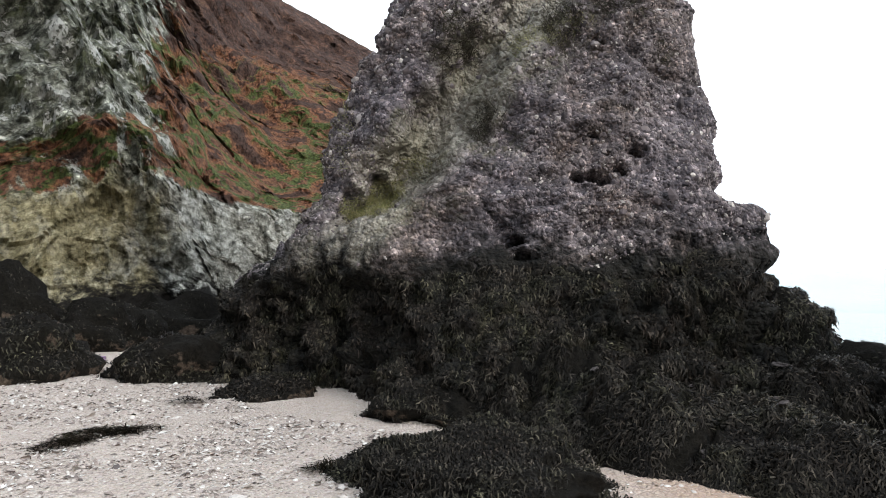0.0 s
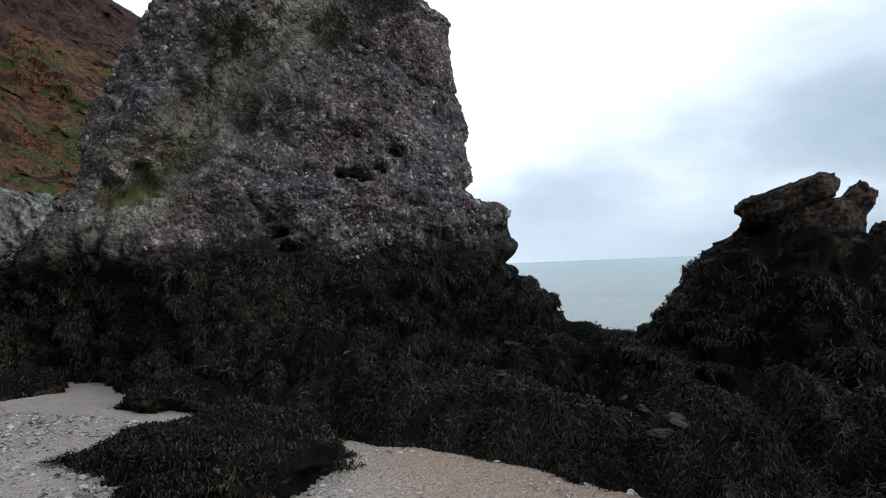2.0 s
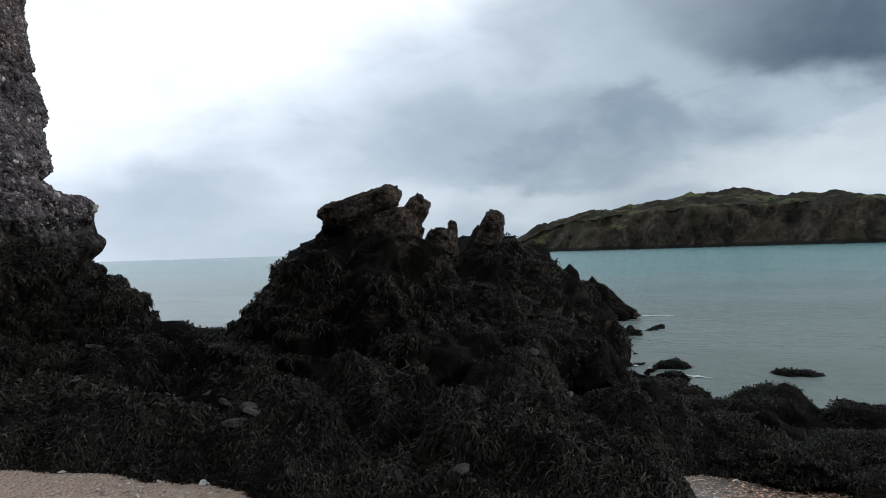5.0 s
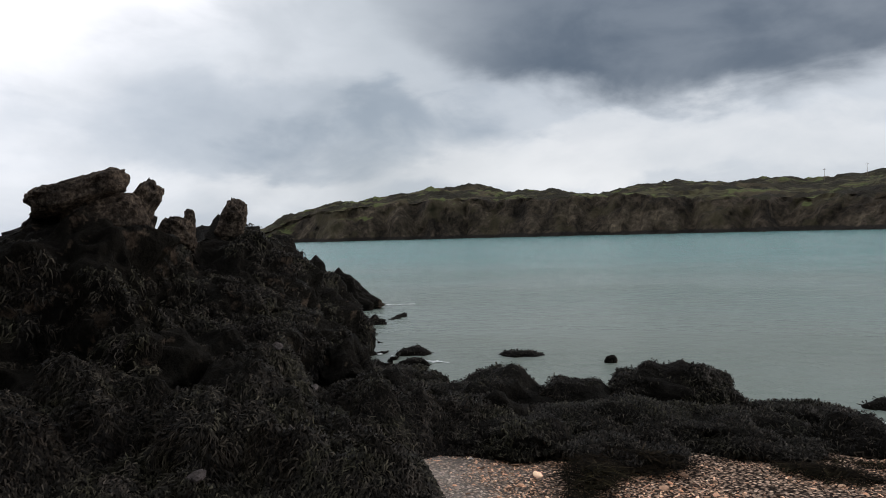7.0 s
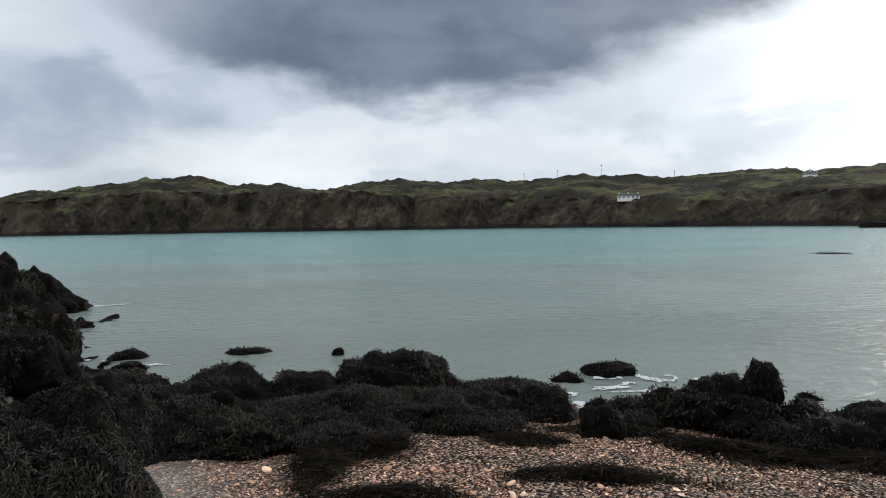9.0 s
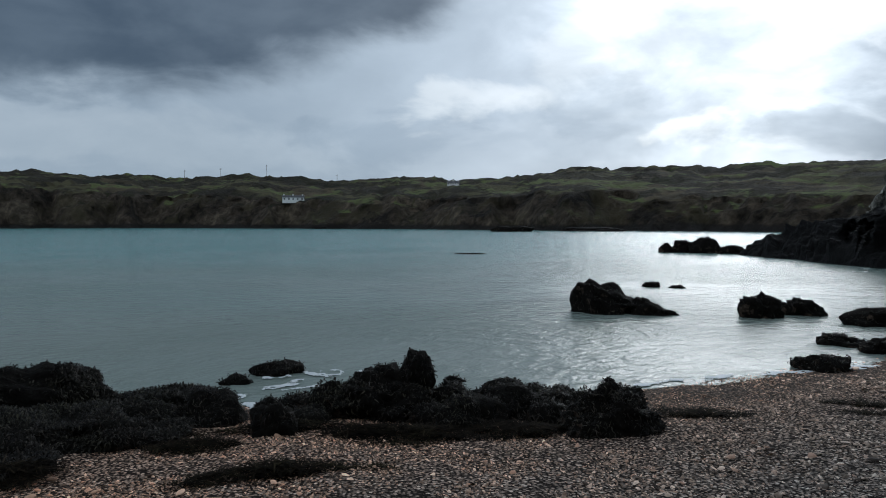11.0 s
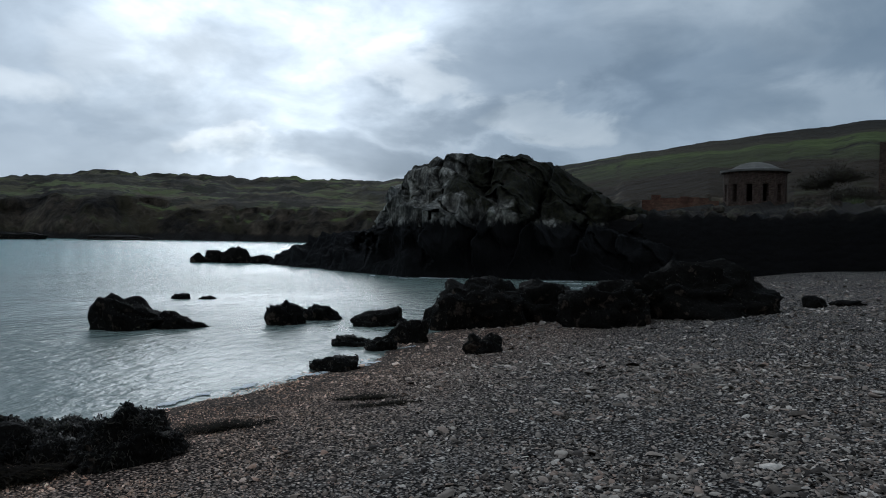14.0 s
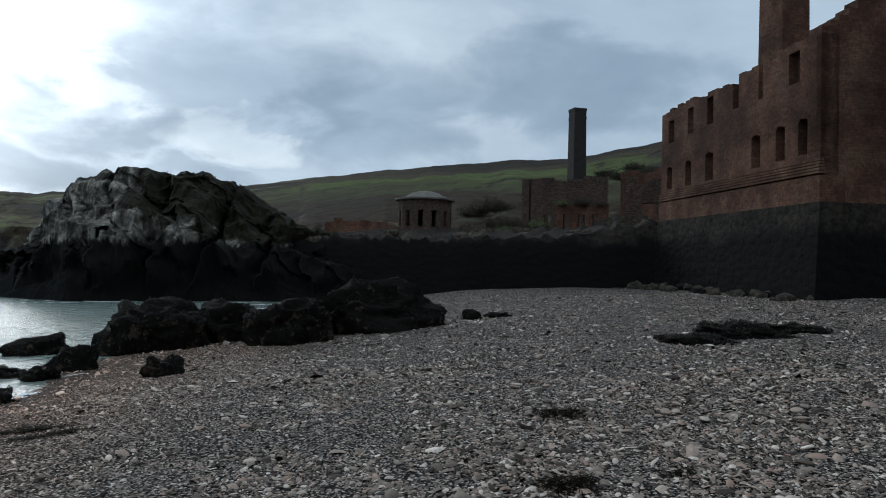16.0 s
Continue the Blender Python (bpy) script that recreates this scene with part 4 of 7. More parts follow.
# ---- the sea stack ----
def weed_cover(name, v, f, per_m2, seed, top=1.9, parent=None, length=(0.10, 0.26), width=(0.007, 0.014), bare=0.25, steep=0.0):
    """Straps of wrack in combed locks: neighbours lie the same way, longer where they hang."""
    rng = np.random.default_rng(seed)

    def keep(c, n):
        line = c[:, 2] < top + 0.35 * fbm(c, 1.1, 3, seed)
        patch = step(fbm(c, 1.6, 3, seed + 7), -0.75 + bare, -0.35 + bare)
        if steep:
            patch = patch * np.maximum(step(n[:, 2], steep - 0.25, steep + 0.15), step(fbm(c, 1.2, 2, seed + 8), 0.0, 0.3))
        away = np.hypot(c[:, 0] - EYE_X, c[:, 1] - EYE_Y)
        return line * patch * (n[:, 2] > -0.35) * (c[:, 2] > -0.05) * np.clip(1.5 - 0.085 * away, 0.10, 1.1)

    roots, normals = scatter(v, f, per_m2, rng, keep)
    n = len(roots)
    if n == 0:
        return None
    away = np.hypot(roots[:, 0] - EYE_X, roots[:, 1] - EYE_Y)
    flow = np.stack([fbm(roots, 2.2, 2, seed + 11), fbm(roots, 2.2, 2, seed + 12), 0 * roots[:, 0]], 1) * 0.55
    down = np.array([0, 0, -1.0]) + flow + rng.normal(0, 0.5, (n, 3))
    down -= normals * np.sum(down * normals, 1)[:, None]
    down /= np.maximum(np.linalg.norm(down, axis=1)[:, None], 1e-6)
    side = np.cross(down, normals)
    side /= np.maximum(np.linalg.norm(side, axis=1)[:, None], 1e-6)
    long = rng.uniform(*length, n) * (0.8 + 0.45 * (1 - step(normals[:, 2], 0.2, 0.7)))
    wide = rng.uniform(*width, n) * np.clip(away / 7.0, 0.9, 1.6)
    lift = rng.uniform(0.002, 0.034, n) * (1 + 0.8 * step(bumps(roots, 5.0, seed + 13), 0.1, 0.7))
    bend = rng.normal(0, 0.5, n)
    verts = []
    for t, h, w in ((0.0, 0.25, 0.7), (0.45, 1.0, 1.0), (1.0, 0.45, 0.35)):
        c = roots + down * (long * t)[:, None] + side * (bend * long * t * t)[:, None] + normals * (lift * h)[:, None]
        c[:, 2] -= 0.18 * long * t * t
        verts += [c - side * (wide * w / 2)[:, None], c + side * (wide * w / 2)[:, None]]
    q = np.stack(verts, 1).reshape(-1, 3)
    face = np.array([[0, 1, 3, 2], [2, 3, 5, 4]])
    face = (np.arange(n)[:, None, None] * 6 + face[None]).reshape(-1, 4)
    return tagged(solid(name, q, face, WEED, parent), kind="stuff")


def make_stack():
    # height, left, right, front, back: the outline as seen from the beach
    outline = [(-0.4, 4.9, 3.55, 2.9, 3.6), (0.6, 4.7, 3.2, 2.6, 3.5), (1.05, 4.5, 2.95, 2.2, 3.4), (1.6, 4.35, 2.65, 1.75, 3.3), (1.85, 4.25, 2.52, 1.55, 3.2), (2.2, 3.85, 2.46, 1.4, 3.1),
               (2.58, 3.1, 2.38, 1.3, 3.0), (2.70, 3.0, 2.15, 1.3, 2.95), (2.86, 2.9, 1.95, 1.3, 2.9), (3.05, 2.8, 2.09, 1.25, 2.8), (3.8, 2.6, 1.97, 1.1, 2.6), (4.6, 2.25, 1.91, 0.95, 2.3),
               (5.1, 2.05, 1.86, 0.8, 2.0), (5.5, 1.85, 1.45, 0.65, 1.8), (6.2, 1.5, 0.95, 0.4, 1.4), (6.7, 0.9, 0.5, 0.1, 0.9), (6.85, 0.2, 0.1, 0.0, 0.3)]
    o = np.array(outline)
    zs = np.concatenate([np.linspace(-0.4, 1.2, 50), np.linspace(1.22, 6.85, 190)])
    th = np.linspace(0, 2 * np.pi, 420, endpoint=False)
    Zs, TH = np.meshgrid(zs, th, indexing="ij")
    left, right, front, back = (np.interp(zs, o[:, 0], o[:, i])[:, None] for i in range(1, 5))
    c, s = np.cos(TH), np.sin(TH)
    e = 2 / 2.5
    u = np.sign(c) * np.abs(c) ** e * np.where(c > 0, right, left)
    w = np.sign(s) * np.abs(s) ** e * np.where(s > 0, back, front)
    # the gully that runs down the face to its left foot, with a buttress either side
    line = -0.55 - (4.6 - Zs) * 0.76
    off = u - line + 0.10 * np.sin(Zs * 3.1)
    gully = step(off, -0.75, -0.30) * (1 - step(off, 0.05, 0.75)) * step(Zs, 2.35, 2.9) * (1 - step(Zs, 5.4, 6.2)) * (s < 0)
    w = w + 0.55 * gully
    # the left pillar overhangs its foot
    w = w + 0.06 * (1 - step(Zs, 3.05, 3.35)) * step(Zs, 2.5, 2.7) * (1 - step(u, -2.0, -1.6)) * (s < 0)
    # a slanting joint splits the foot of the buttress
    joint = np.abs(u + 0.62 - (2.75 - Zs) * 0.55)
    w = w + 0.11 * (1 - step(joint, 0.02, 0.10)) * step(Zs, 2.0, 2.2) * (1 - step(Zs, 2.75, 3.0)) * (s < 0)
    # the foot draws back towards the west
    w = np.where((s < 0) & (u < 0), w * (1 - 0.55 * step(-u, 0.7, 2.5) * (1 - step(Zs, 1.5, 2.3))), w)
    # the right shoulder stands nearer
    w = w - 0.30 * step(u, 0.5, 2.4) * (s < 0)
    # bearing of the axis
    a = radians(8.0)
    ax, ay = math.sin(a) * 9.25, math.cos(a) * 9.25
    x = ax + u * math.cos(a) + w * math.sin(a)
    y = ay - u * math.sin(a) + w * math.cos(a)
    v = np.stack([x.ravel(), y.ravel(), Zs.ravel()], 1)
    f = grid_faces(len(zs), len(th), True)
    n = vert_normals(v, f)
    fade = 1 - step(v[:, 2], 6.2, 6.85) * 0.7
    lump = crags(v, 0.6, 3, 51) * 0.12 - 0.12 + 0.07 * (crags(v, 1.3, 3, 50) - 0.5) + fbm(v, 1.9, 3, 53) * 0.09 + crags(v, 2.6, 3, 58) * 0.03 + fbm(v, 6.0, 3, 55, 0.6) * 0.05 + np.maximum(0, bumps(v, 11.0, 57)) * 0.05
    lump = lump + (1 - step(v[:, 2], 1.5, 2.1)) * (0.20 * crags(v, 1.5, 4, 54) - 0.10 + 0.09 * fbm(v, 3.5, 4, 52, 0.65))
    lump = lump * (1 - 0.5 * step((v[:, 0] - ax) * math.cos(a) - (v[:, 1] - ay) * math.sin(a), 0.9, 1.7) * step(v[:, 2], 2.4, 2.9))
    ledge = -0.07 * step(np.abs(bumps(v * [0.5, 0.5, 1.0], 1.3, 59)), 0.09, 0.0)
    v = v + n * ((lump + ledge) * fade)[:, None]
    # wave-worn holes in the face
    for hu, hz, r, d in ((0.62, 3.0, 0.15, 0.30), (0.42, 3.04, 0.13, 0.26), (0.86, 3.09, 0.10, 0.28), (1.05, 3.30, 0.12, 0.22), (0.60, 3.50, 0.07, 0.2), (0.74, 3.27, 0.06, 0.16), (-0.30, 2.35, 0.10, 0.25), (-0.22, 2.2, 0.09, 0.2), (0.75, 4.65, 0.10, 0.2)):
        uu = (v[:, 0] - ax) * math.cos(a) - (v[:, 1] - ay) * math.sin(a)
        ww = (v[:, 0] - ax) * math.sin(a) + (v[:, 1] - ay) * math.cos(a)
        dist = np.hypot(uu - hu + 0.6 * (v[:, 2] - hz), (v[:, 2] - hz) * 1.4) / r + 0.35 * fbm(v, 7.0, 2, 56)
        v = v - n * (d * (1 - step(dist, 0.45, 1.0)) * (ww < 0))[:, None]
    ob = solid("rock_tower", v, f, CONGLOMERATE)
    tagged(ob, "tall purple-grey conglomerate sea stack with a weed-black foot", "sea stack")
    weed_cover("seaweed", v, f, 4600, 61, 2.0, ob, (0.025, 0.065), (0.009, 0.017), 0.10)
    return ob, v, f


stack, stack_v, stack_f = make_stack()


def set_stones():
    """Pebbles standing proud of the conglomerate."""
    rng = np.random.default_rng(64)

    def front(c, n):
        a = radians(8.0)
        u = (c[:, 0] - math.sin(a) * 9.25) * math.cos(a) - (c[:, 1] - math.cos(a) * 9.25) * math.sin(a)
        worn = 1 - 0.85 * step(np.abs(u + 0.55 + (4.6 - c[:, 2]) * 0.76), 0.75, 0.35)
        return worn * (c[:, 2] > 2.15 + 0.4 * fbm(c, 0.8, 2, 66)) * (n[:, 1] < 0.35) * step(fbm(c, 0.9, 3, 65), -0.7, 0.3)

    roots, n = scatter(stack_v, stack_f, 800, rng, front)
    m = len(roots)
    size = np.clip(0.0135 * rng.lognormal(0, 0.5, m), 0.006, 0.06)
    side = np.cross(n, rng.normal(0, 1, (m, 3)))
    side /= np.maximum(np.linalg.norm(side, axis=1)[:, None], 1e-6)
    up = np.cross(n, side)
    six = np.arange(6) * np.pi / 3
    long = rng.uniform(0.9, 1.6, m)
    rings = [roots + (side * (np.cos(a) * size * long)[:, None] + up * (np.sin(a) * size)[:, None]) * rng.uniform(0.8, 1.15, (m, 1)) - n * 0.01 for a in six]
    v = np.stack(rings + [roots + n * (size * rng.uniform(0.4, 0.8, m))[:, None]], 1).reshape(-1, 3)
    tri = np.array([(i, (i + 1) % 6, 6) for i in range(6)])
    f = (np.arange(m)[:, None, None] * 7 + tri[None]).reshape(-1, 3)
    ob = solid("pebble_crust", v, f, SET_STONES, stack, "grey and pale pebbles set in the rock", soft=False)
    tagged(ob, kind="stuff")


set_stones()


# ---- rocks made as skylines round the beach ----
def skyline_rock(name, az, tops, crest, front, back, mat, seed, foot, power=0.6, lumps=0.18, cells=(240, 110), scale=1.0, bedding=0.0):
    """A rock mass whose crest, at the distance crest(az), shows the given skyline; it falls towards front(az) and drops behind."""
    a = np.linspace(az[0], az[1], cells[0])
    k = np.concatenate([np.linspace(0, 1, cells[1]), 1 + np.linspace(0.03, 1, cells[1] // 3)])
    el = table(a, *tops)
    dc, df, db = table(a, *crest), table(a, *front), table(a, *back)
    zc = EYE_Z + dc * np.tan(np.radians(el))
    A, K = np.meshgrid(a, k, indexing="ij")
    R = np.where(K <= 1, df[:, None] + (dc - df)[:, None] * K, dc[:, None] + (db - dc)[:, None] * (K - 1))
    zf = np.full(len(a), foot)
    rise = np.where(K <= 1, np.clip(K, 0, 1) ** power, 1 - np.clip(K - 1, 0, 1) ** 1.2)
    Z = zf[:, None] + (zc - zf)[:, None] * rise
    x, y = polar(A.ravel(), R.ravel())
    v = np.stack([x, y, Z.ravel()], 1)
    f = grid_faces(len(a), len(k))
    n = vert_normals(v, f)
    if n[:, 2].mean() < 0:
        f, n = f[:, ::-1], -n
    body = np.minimum(step(K, 0.0, 0.25), 1 - 0.8 * step(K, 0.80, 1.0) * (K <= 1)).ravel()
    body = body * np.minimum(step(A, az[1], az[1] + 3), 1 - step(A, az[0] - 3, az[0])).ravel()
    q = v / scale
    if bedding:
        t = radians(bedding)
        q = np.stack([q[:, 0] * math.cos(t) - q[:, 2] * math.sin(t), q[:, 1], (q[:, 0] * math.sin(t) + q[:, 2] * math.cos(t)) * 0.45], 1)
    push = lumps * (crags(q, 0.9, 4, seed) - 0.55) * body + 0.25 * lumps * fbm(q, 4.0, 4, seed + 3)
    v = v + n * push[:, None]
    return v, f


def make_ridge():
    tops = [(-27.5, -9), (-29.8, -5.8), (-31.8, -3.2), (-33.8, -0.9), (-36.7, 2.0), (-40, 2.5), (-43.4, 2.0), (-44.1, 0.6), (-48, 0.3), (-51.4, 0.1), (-52.6, -0.8), (-53.2, -2.2), (-53.8, -1.2), (-55.0, -2.5), (-56.5, -4.0), (-58.2, -5.8), (-59.4, -7.4), (-60.4, -9.6)]
    v, f = skyline_rock("rock_ridge", (-27.0, -63.0), tops, [(-27, 7.4), (-36, 7.6), (-45, 8.2), (-52, 9.4), (-57, 11.5), (-61, 14.5), (-63, 14.5)],
                        [(-27, 6.2), (-45, 5.7), (-55, 6.6), (-60, 9.5), (-63, 11.5)], [(-27, 8.4), (-45, 10.5), (-55, 13), (-63, 17)], DARK_ROCK, 71, 0.05, 0.75, 0.30, (300, 120))
    ob = solid("rock_ridge", v, f, DARK_ROCK)
    tagged(ob, "long black weed-covered rock ridge running into the sea", "rock ridge")
    weed_cover("seaweed", v, f, 3200, 73, 1.95, ob, (0.025, 0.065), (0.009, 0.017), 0.34, 0.35)
    return ob


ridge = make_ridge()


def make_crag():
    tops = [(-135.5, -3), (-137.3, -1.9), (-140, -0.8), (-143.1, 0.2), (-145.2, 0.9), (-145.9, 2.7), (-147.2, 5.0), (-149, 5.4), (-149.6, 6.2), (-152, 6.5), (-154.8, 6.5), (-156, 6.1), (-158.9, 5.5), (-160.4, 4.2), (-161.5, 2.9), (-163, 2.4), (-168, 1.8), (-171, 1.0)]
    v, f = skyline_rock("crag", (-135, -172), tops, [(-135, 52), (-143, 46), (-147, 38), (-160, 38), (-172, 40)], [(-135, 46), (-143, 36), (-147, 33), (-160, 33), (-172, 33)],
                        [(-135, 55), (-147, 48), (-172, 46)], CRAG, 81, -0.4, 0.62, 0.75, (340, 130), 3.2, 38.0)
    still = v.copy()
    away = np.degrees(np.arctan2(-(v[:, 0] - EYE_X), v[:, 1] - EYE_Y))
    lean = (away * 0.66 + 0.42 * v[:, 2]) / 2.7 + 0.40 * fbm(v, 0.3, 4, 83)
    tooth = lean - np.floor(lean)
    short = (away * 0.66 - 0.9 * v[:, 2]) / 3.1 + 0.45 * fbm(v, 0.4, 4, 85)
    short = short - np.floor(short)
    body = step(v[:, 2], 0.2, 1.5) * (1 - step(np.hypot(v[:, 0] - EYE_X, v[:, 1] - EYE_Y), 38, 42))
    out = (1.5 * (tooth - 0.5) + 0.3 * (short - 0.5) + 0.5 * (crags(v * [1, 1, 0.4], 0.45, 4, 88) - 0.5)) * body
    out = out - 0.8 * np.exp(-((tooth - 0.04) / 0.06) ** 2) * body * step(fbm(v, 0.3, 3, 86), -0.35, 0.35)
    k = 1 - out / np.hypot(v[:, 0] - EYE_X, v[:, 1] - EYE_Y)
    v[:, 0], v[:, 1] = EYE_X + (v[:, 0] - EYE_X) * k, EYE_Y + (v[:, 1] - EYE_Y) * k
    ob = solid("sea_crag", v, f, CRAG, soft=False, rest=still)
    return tagged(ob, "pale grey headland crag with a black tidal base", "crag"), v, f


crag, crag_v, crag_f = make_crag()


def make_platform():
    """The low weed-covered reef between the stack, the ridge and the sand."""
    edge = np.array([(-1.5, 9.7), (-0.65, 7.75), (-0.05, 6.95), (0.65, 6.3), (1.3, 5.4), (2.3, 4.6), (2.85, 3.85), (3.1, 3.2), (3.5, 2.6), (3.95, 1.75), (4.35, 1.2), (4.75, 1.6), (5.2, 2.0), (5.7, 1.6), (5.95, 1.0), (6.3, 1.0), (7.3, 1.9)])
    xs, ys = np.meshgrid(np.linspace(-2.0, 9.0, 420), np.linspace(0.5, 9.6, 350), indexing="ij")
    x, y = xs.ravel(), ys.ravel()
    best = np.full(len(x), 1e9)
    inside = np.zeros(len(x), bool)
    ring = np.vstack([edge, [(12, 6), (8, 12), (-1, 12)]])
    for (ax, ay), (bx, by) in zip(edge[:-1], edge[1:]):
        t = np.clip(((x - ax) * (bx - ax) + (y - ay) * (by - ay)) / ((bx - ax) ** 2 + (by - ay) ** 2), 0, 1)
        best = np.minimum(best, np.hypot(x - ax - t * (bx - ax), y - ay - t * (by - ay)))
    for (ax, ay), (bx, by) in zip(ring, np.roll(ring, -1, 0)):
        cross = ((ay > y) != (by > y)) & (x < (bx - ax) * (y - ay) / (by - ay + 1e-9) + ax)
        inside ^= cross
    p = np.stack([x, y, 0 * x], 1)
    sd = 0.38 + np.where(inside, best, -best) + 0.16 * fbm(p, 1.4, 3, 91)
    rise = step(sd, -0.12, 0.35)
    lumps = np.maximum(0, crags(p, 0.75, 3, 93)) * 0.17 + 0.12 * fbm(p, 1.9, 3, 95) + 0.16 * (1 - np.abs(bumps(p, 2.6, 96)) * 1.6) ** 2
    rng = np.random.default_rng(98)
    torn = np.maximum(0.35, 1 + 0.7 * fbm(p, 1.9, 4, 94, 0.6))
    for _ in range(420):
        hx, hy, hr, hh = rng.uniform(-1.5, 8.5), rng.uniform(0.8, 9.0), rng.uniform(0.14, 0.52), rng.uniform(0.18, 0.46)
        d2 = ((x - hx) ** 2 + (y - hy) ** 2) / hr ** 2 * torn
        lumps = np.maximum(lumps, np.where(d2 < 1, hh * (0.6 + hr) * np.sqrt(np.maximum(0, 1 - d2)) + 0.5 * lumps, 0))
    crease = step(np.abs(bumps(p, 1.25, 88) + 0.35 * bumps(p, 3.1, 89)), 0.16, 0.0)
    lumps = (lumps * 0.95 - 0.16 * crease + 0.075 * fbm(p, 5.0, 4, 99, 0.65) + 0.07 * (crags(p, 2.6, 4, 90) - 0.5)) * (1 - 0.75 * step(x, 5.6, 7.0))
    z = beach_height(x, y) - 0.30 + rise * (0.30 + lumps * step(sd, 0.0, 0.8) + 0.05 * np.clip(sd, 0, 3))
    v = np.stack([x, y, z], 1)
    f = grid_faces(420, 350)
    if vert_normals(v, f)[:, 2].mean() < 0:
        f = f[:, ::-1]
    keep = (rise[f].max(1) > 0.02)
    f = f[keep]
    ob = solid("reef", v, f, DARK_ROCK)
    tagged(ob, "low reef buried under heaps of black seaweed", "reef")
    stones = random.Random(92)
    for i in range(60):
        x, y = stones.uniform(0.9, 6.4), stones.uniform(2.2, 7.2)
        near = np.argmin((v[:, 0] - x) ** 2 + (v[:, 1] - y) ** 2)
        if sd[near] < 0.35:
            continue
        wide = stones.uniform(0.035, 0.10)
        d, tri = ball(3)
        q = np.sign(d) * np.abs(d) ** 0.8 * np.array([wide, wide * 0.6, wide * 0.32]) * (1 + 0.35 * fbm(d + i, 1.4, 4, i))[:, None]
        st = solid("bare_stone", q, tri, PALE_STONE, soft=False)
        st.location = tuple(float(c) for c in v[near] + [0, 0, 0.012])
        st.rotation_euler = (stones.gauss(0, 0.3), stones.gauss(0, 0.3), stones.uniform(0, 6))
        tagged(st, "bare grey stone showing through the black seaweed", "stone", "bare stones on the reef")
    weed_cover("seaweed", v, f, 5600, 97, 3.0, ob, (0.025, 0.075), (0.008, 0.015), 0.08, 0.25)
    return ob


reef = make_platform()


def make_rock(kind, x, y, z, w, h, bearing, deep=0.8, weed=0, seed=0, level=4, name="weedy_rock", label="", spike=0.0, mat=None, sink=0.12, jag=0.6, block=0.0, tilt=0.0):
    """A single rock: width across the bearing, height above z."""
    d, f = ball(level)
    rng = np.random.default_rng(seed + 1000)
    p = np.sign(d) * np.abs(d) ** 0.88
    half = w / 2
    size = np.array([half, half * deep, h * (1 + sink) / 1.5])
    q = d * 1.0 + rng.uniform(-50, 50, 3)
    swell = 1 + 0.26 * fbm(q, 1.1, 3, seed) + 0.30 * jag * (crags(q, 1.7, 4, seed + 5) - 0.6) + 0.05 * fbm(q, 7.0, 3, seed + 9)
    rho = np.hypot(d[:, 0], d[:, 1])
    peak = np.where(d[:, 2] > 0, 0.8 * d[:, 2] + 0.2 * (1 - rho ** 1.2), d[:, 2])
    p = np.stack([p[:, 0], p[:, 1], peak * jag + d[:, 2] * (1 - jag)], 1)
    if block:
        p[:, 2] = np.where(d[:, 2] > 0, p[:, 2] * (1 - block) + block * np.abs(d[:, 2]) ** 0.35, p[:, 2])
    v = p * size * swell[:, None]
    v[:, 2] += np.where(d[:, 2] > 0.1, 0.10 * jag * h * (crags(np.stack([v[:, 0], v[:, 1], 0 * rho], 1) / w + seed, 2.6, 3, seed + 2) - 0.5), 0)
    v[:, 0] += spike * np.maximum(0, v[:, 2])
    v[:, 2] *= np.clip(1 + tilt * v[:, 0] / half, 0.25, 1.8)
    lo, hi = v[:, 2].min(), v[:, 2].max()
    cut = lo + (hi - lo) * 0.33
    v[:, 2] = np.maximum(v[:, 2], cut) - cut
    v[:, 2] *= h * (1 + sink) / v[:, 2].max()
    v[:, 2] -= h * sink
    v[:, 0] *= w / (v[:, 0].max() - v[:, 0].min())
    out = d * [1, 1, 0.6]
    rough = min(w, 1.6) * (0.075 * fbm(v / min(w, 1.6) + seed, 2.6, 3, seed + 21) + 0.055 * (crags(v / min(w, 1.6) + seed, 3.4, 3, seed + 23) - 0.5))
    v = v + out * (rough * (0.5 + 0.5 * jag) * step(v[:, 2], -h * sink, h * 0.15))[:, None]
    a = radians(bearing)
    v = v @ np.array([[math.cos(a), math.sin(a), 0], [-math.sin(a), math.cos(a), 0], [0, 0, 1]])
    ob = solid(name, v, f, mat or DARK_ROCK)
    ob.location = (x, y, z)
    tagged(ob, label or "dark tidal rock hung with bladder wrack", "rock", kind)
    if weed:
        world = v + np.array([x, y, z])
        sea = weed_cover("seaweed", world, f, weed * 2.6, seed + 3, 2.6, None, (0.022, 0.055), (0.008, 0.015), 0.05, 0.25)
        if sea:
            sea.parent = ob
            sea.matrix_parent_inverse = Matrix.Translation((-x, -y, -z))
    return ob


REEF = "rocks on the reef"
make_rock(REEF, 0.28, 5.0, 0.40, 2.3, 0.52, 2, 0.75, 1100, 201, 5, label="low rock under a thick mat of black wrack beside the sand")
make_rock(REEF, -3.41, 9.35, 0.74, 2.05, 0.62, 21, 0.6, 500, 202)
make_rock(REEF, -2.04, 8.05, 0.64, 1.16, 0.34, 14, 0.6, 800, 203)
make_rock(REEF, -0.19, 7.1, 0.50, 1.6, 0.42, 2, 0.7, 800, 204)
make_rock(REEF, 1.39, 6.3, 0.25, 2.0, 0.62, -13, 0.6, 800, 205, 5, label="rounded reef rock with pale worn patches among the wrack")
FOOT = "rocks under the cliff"
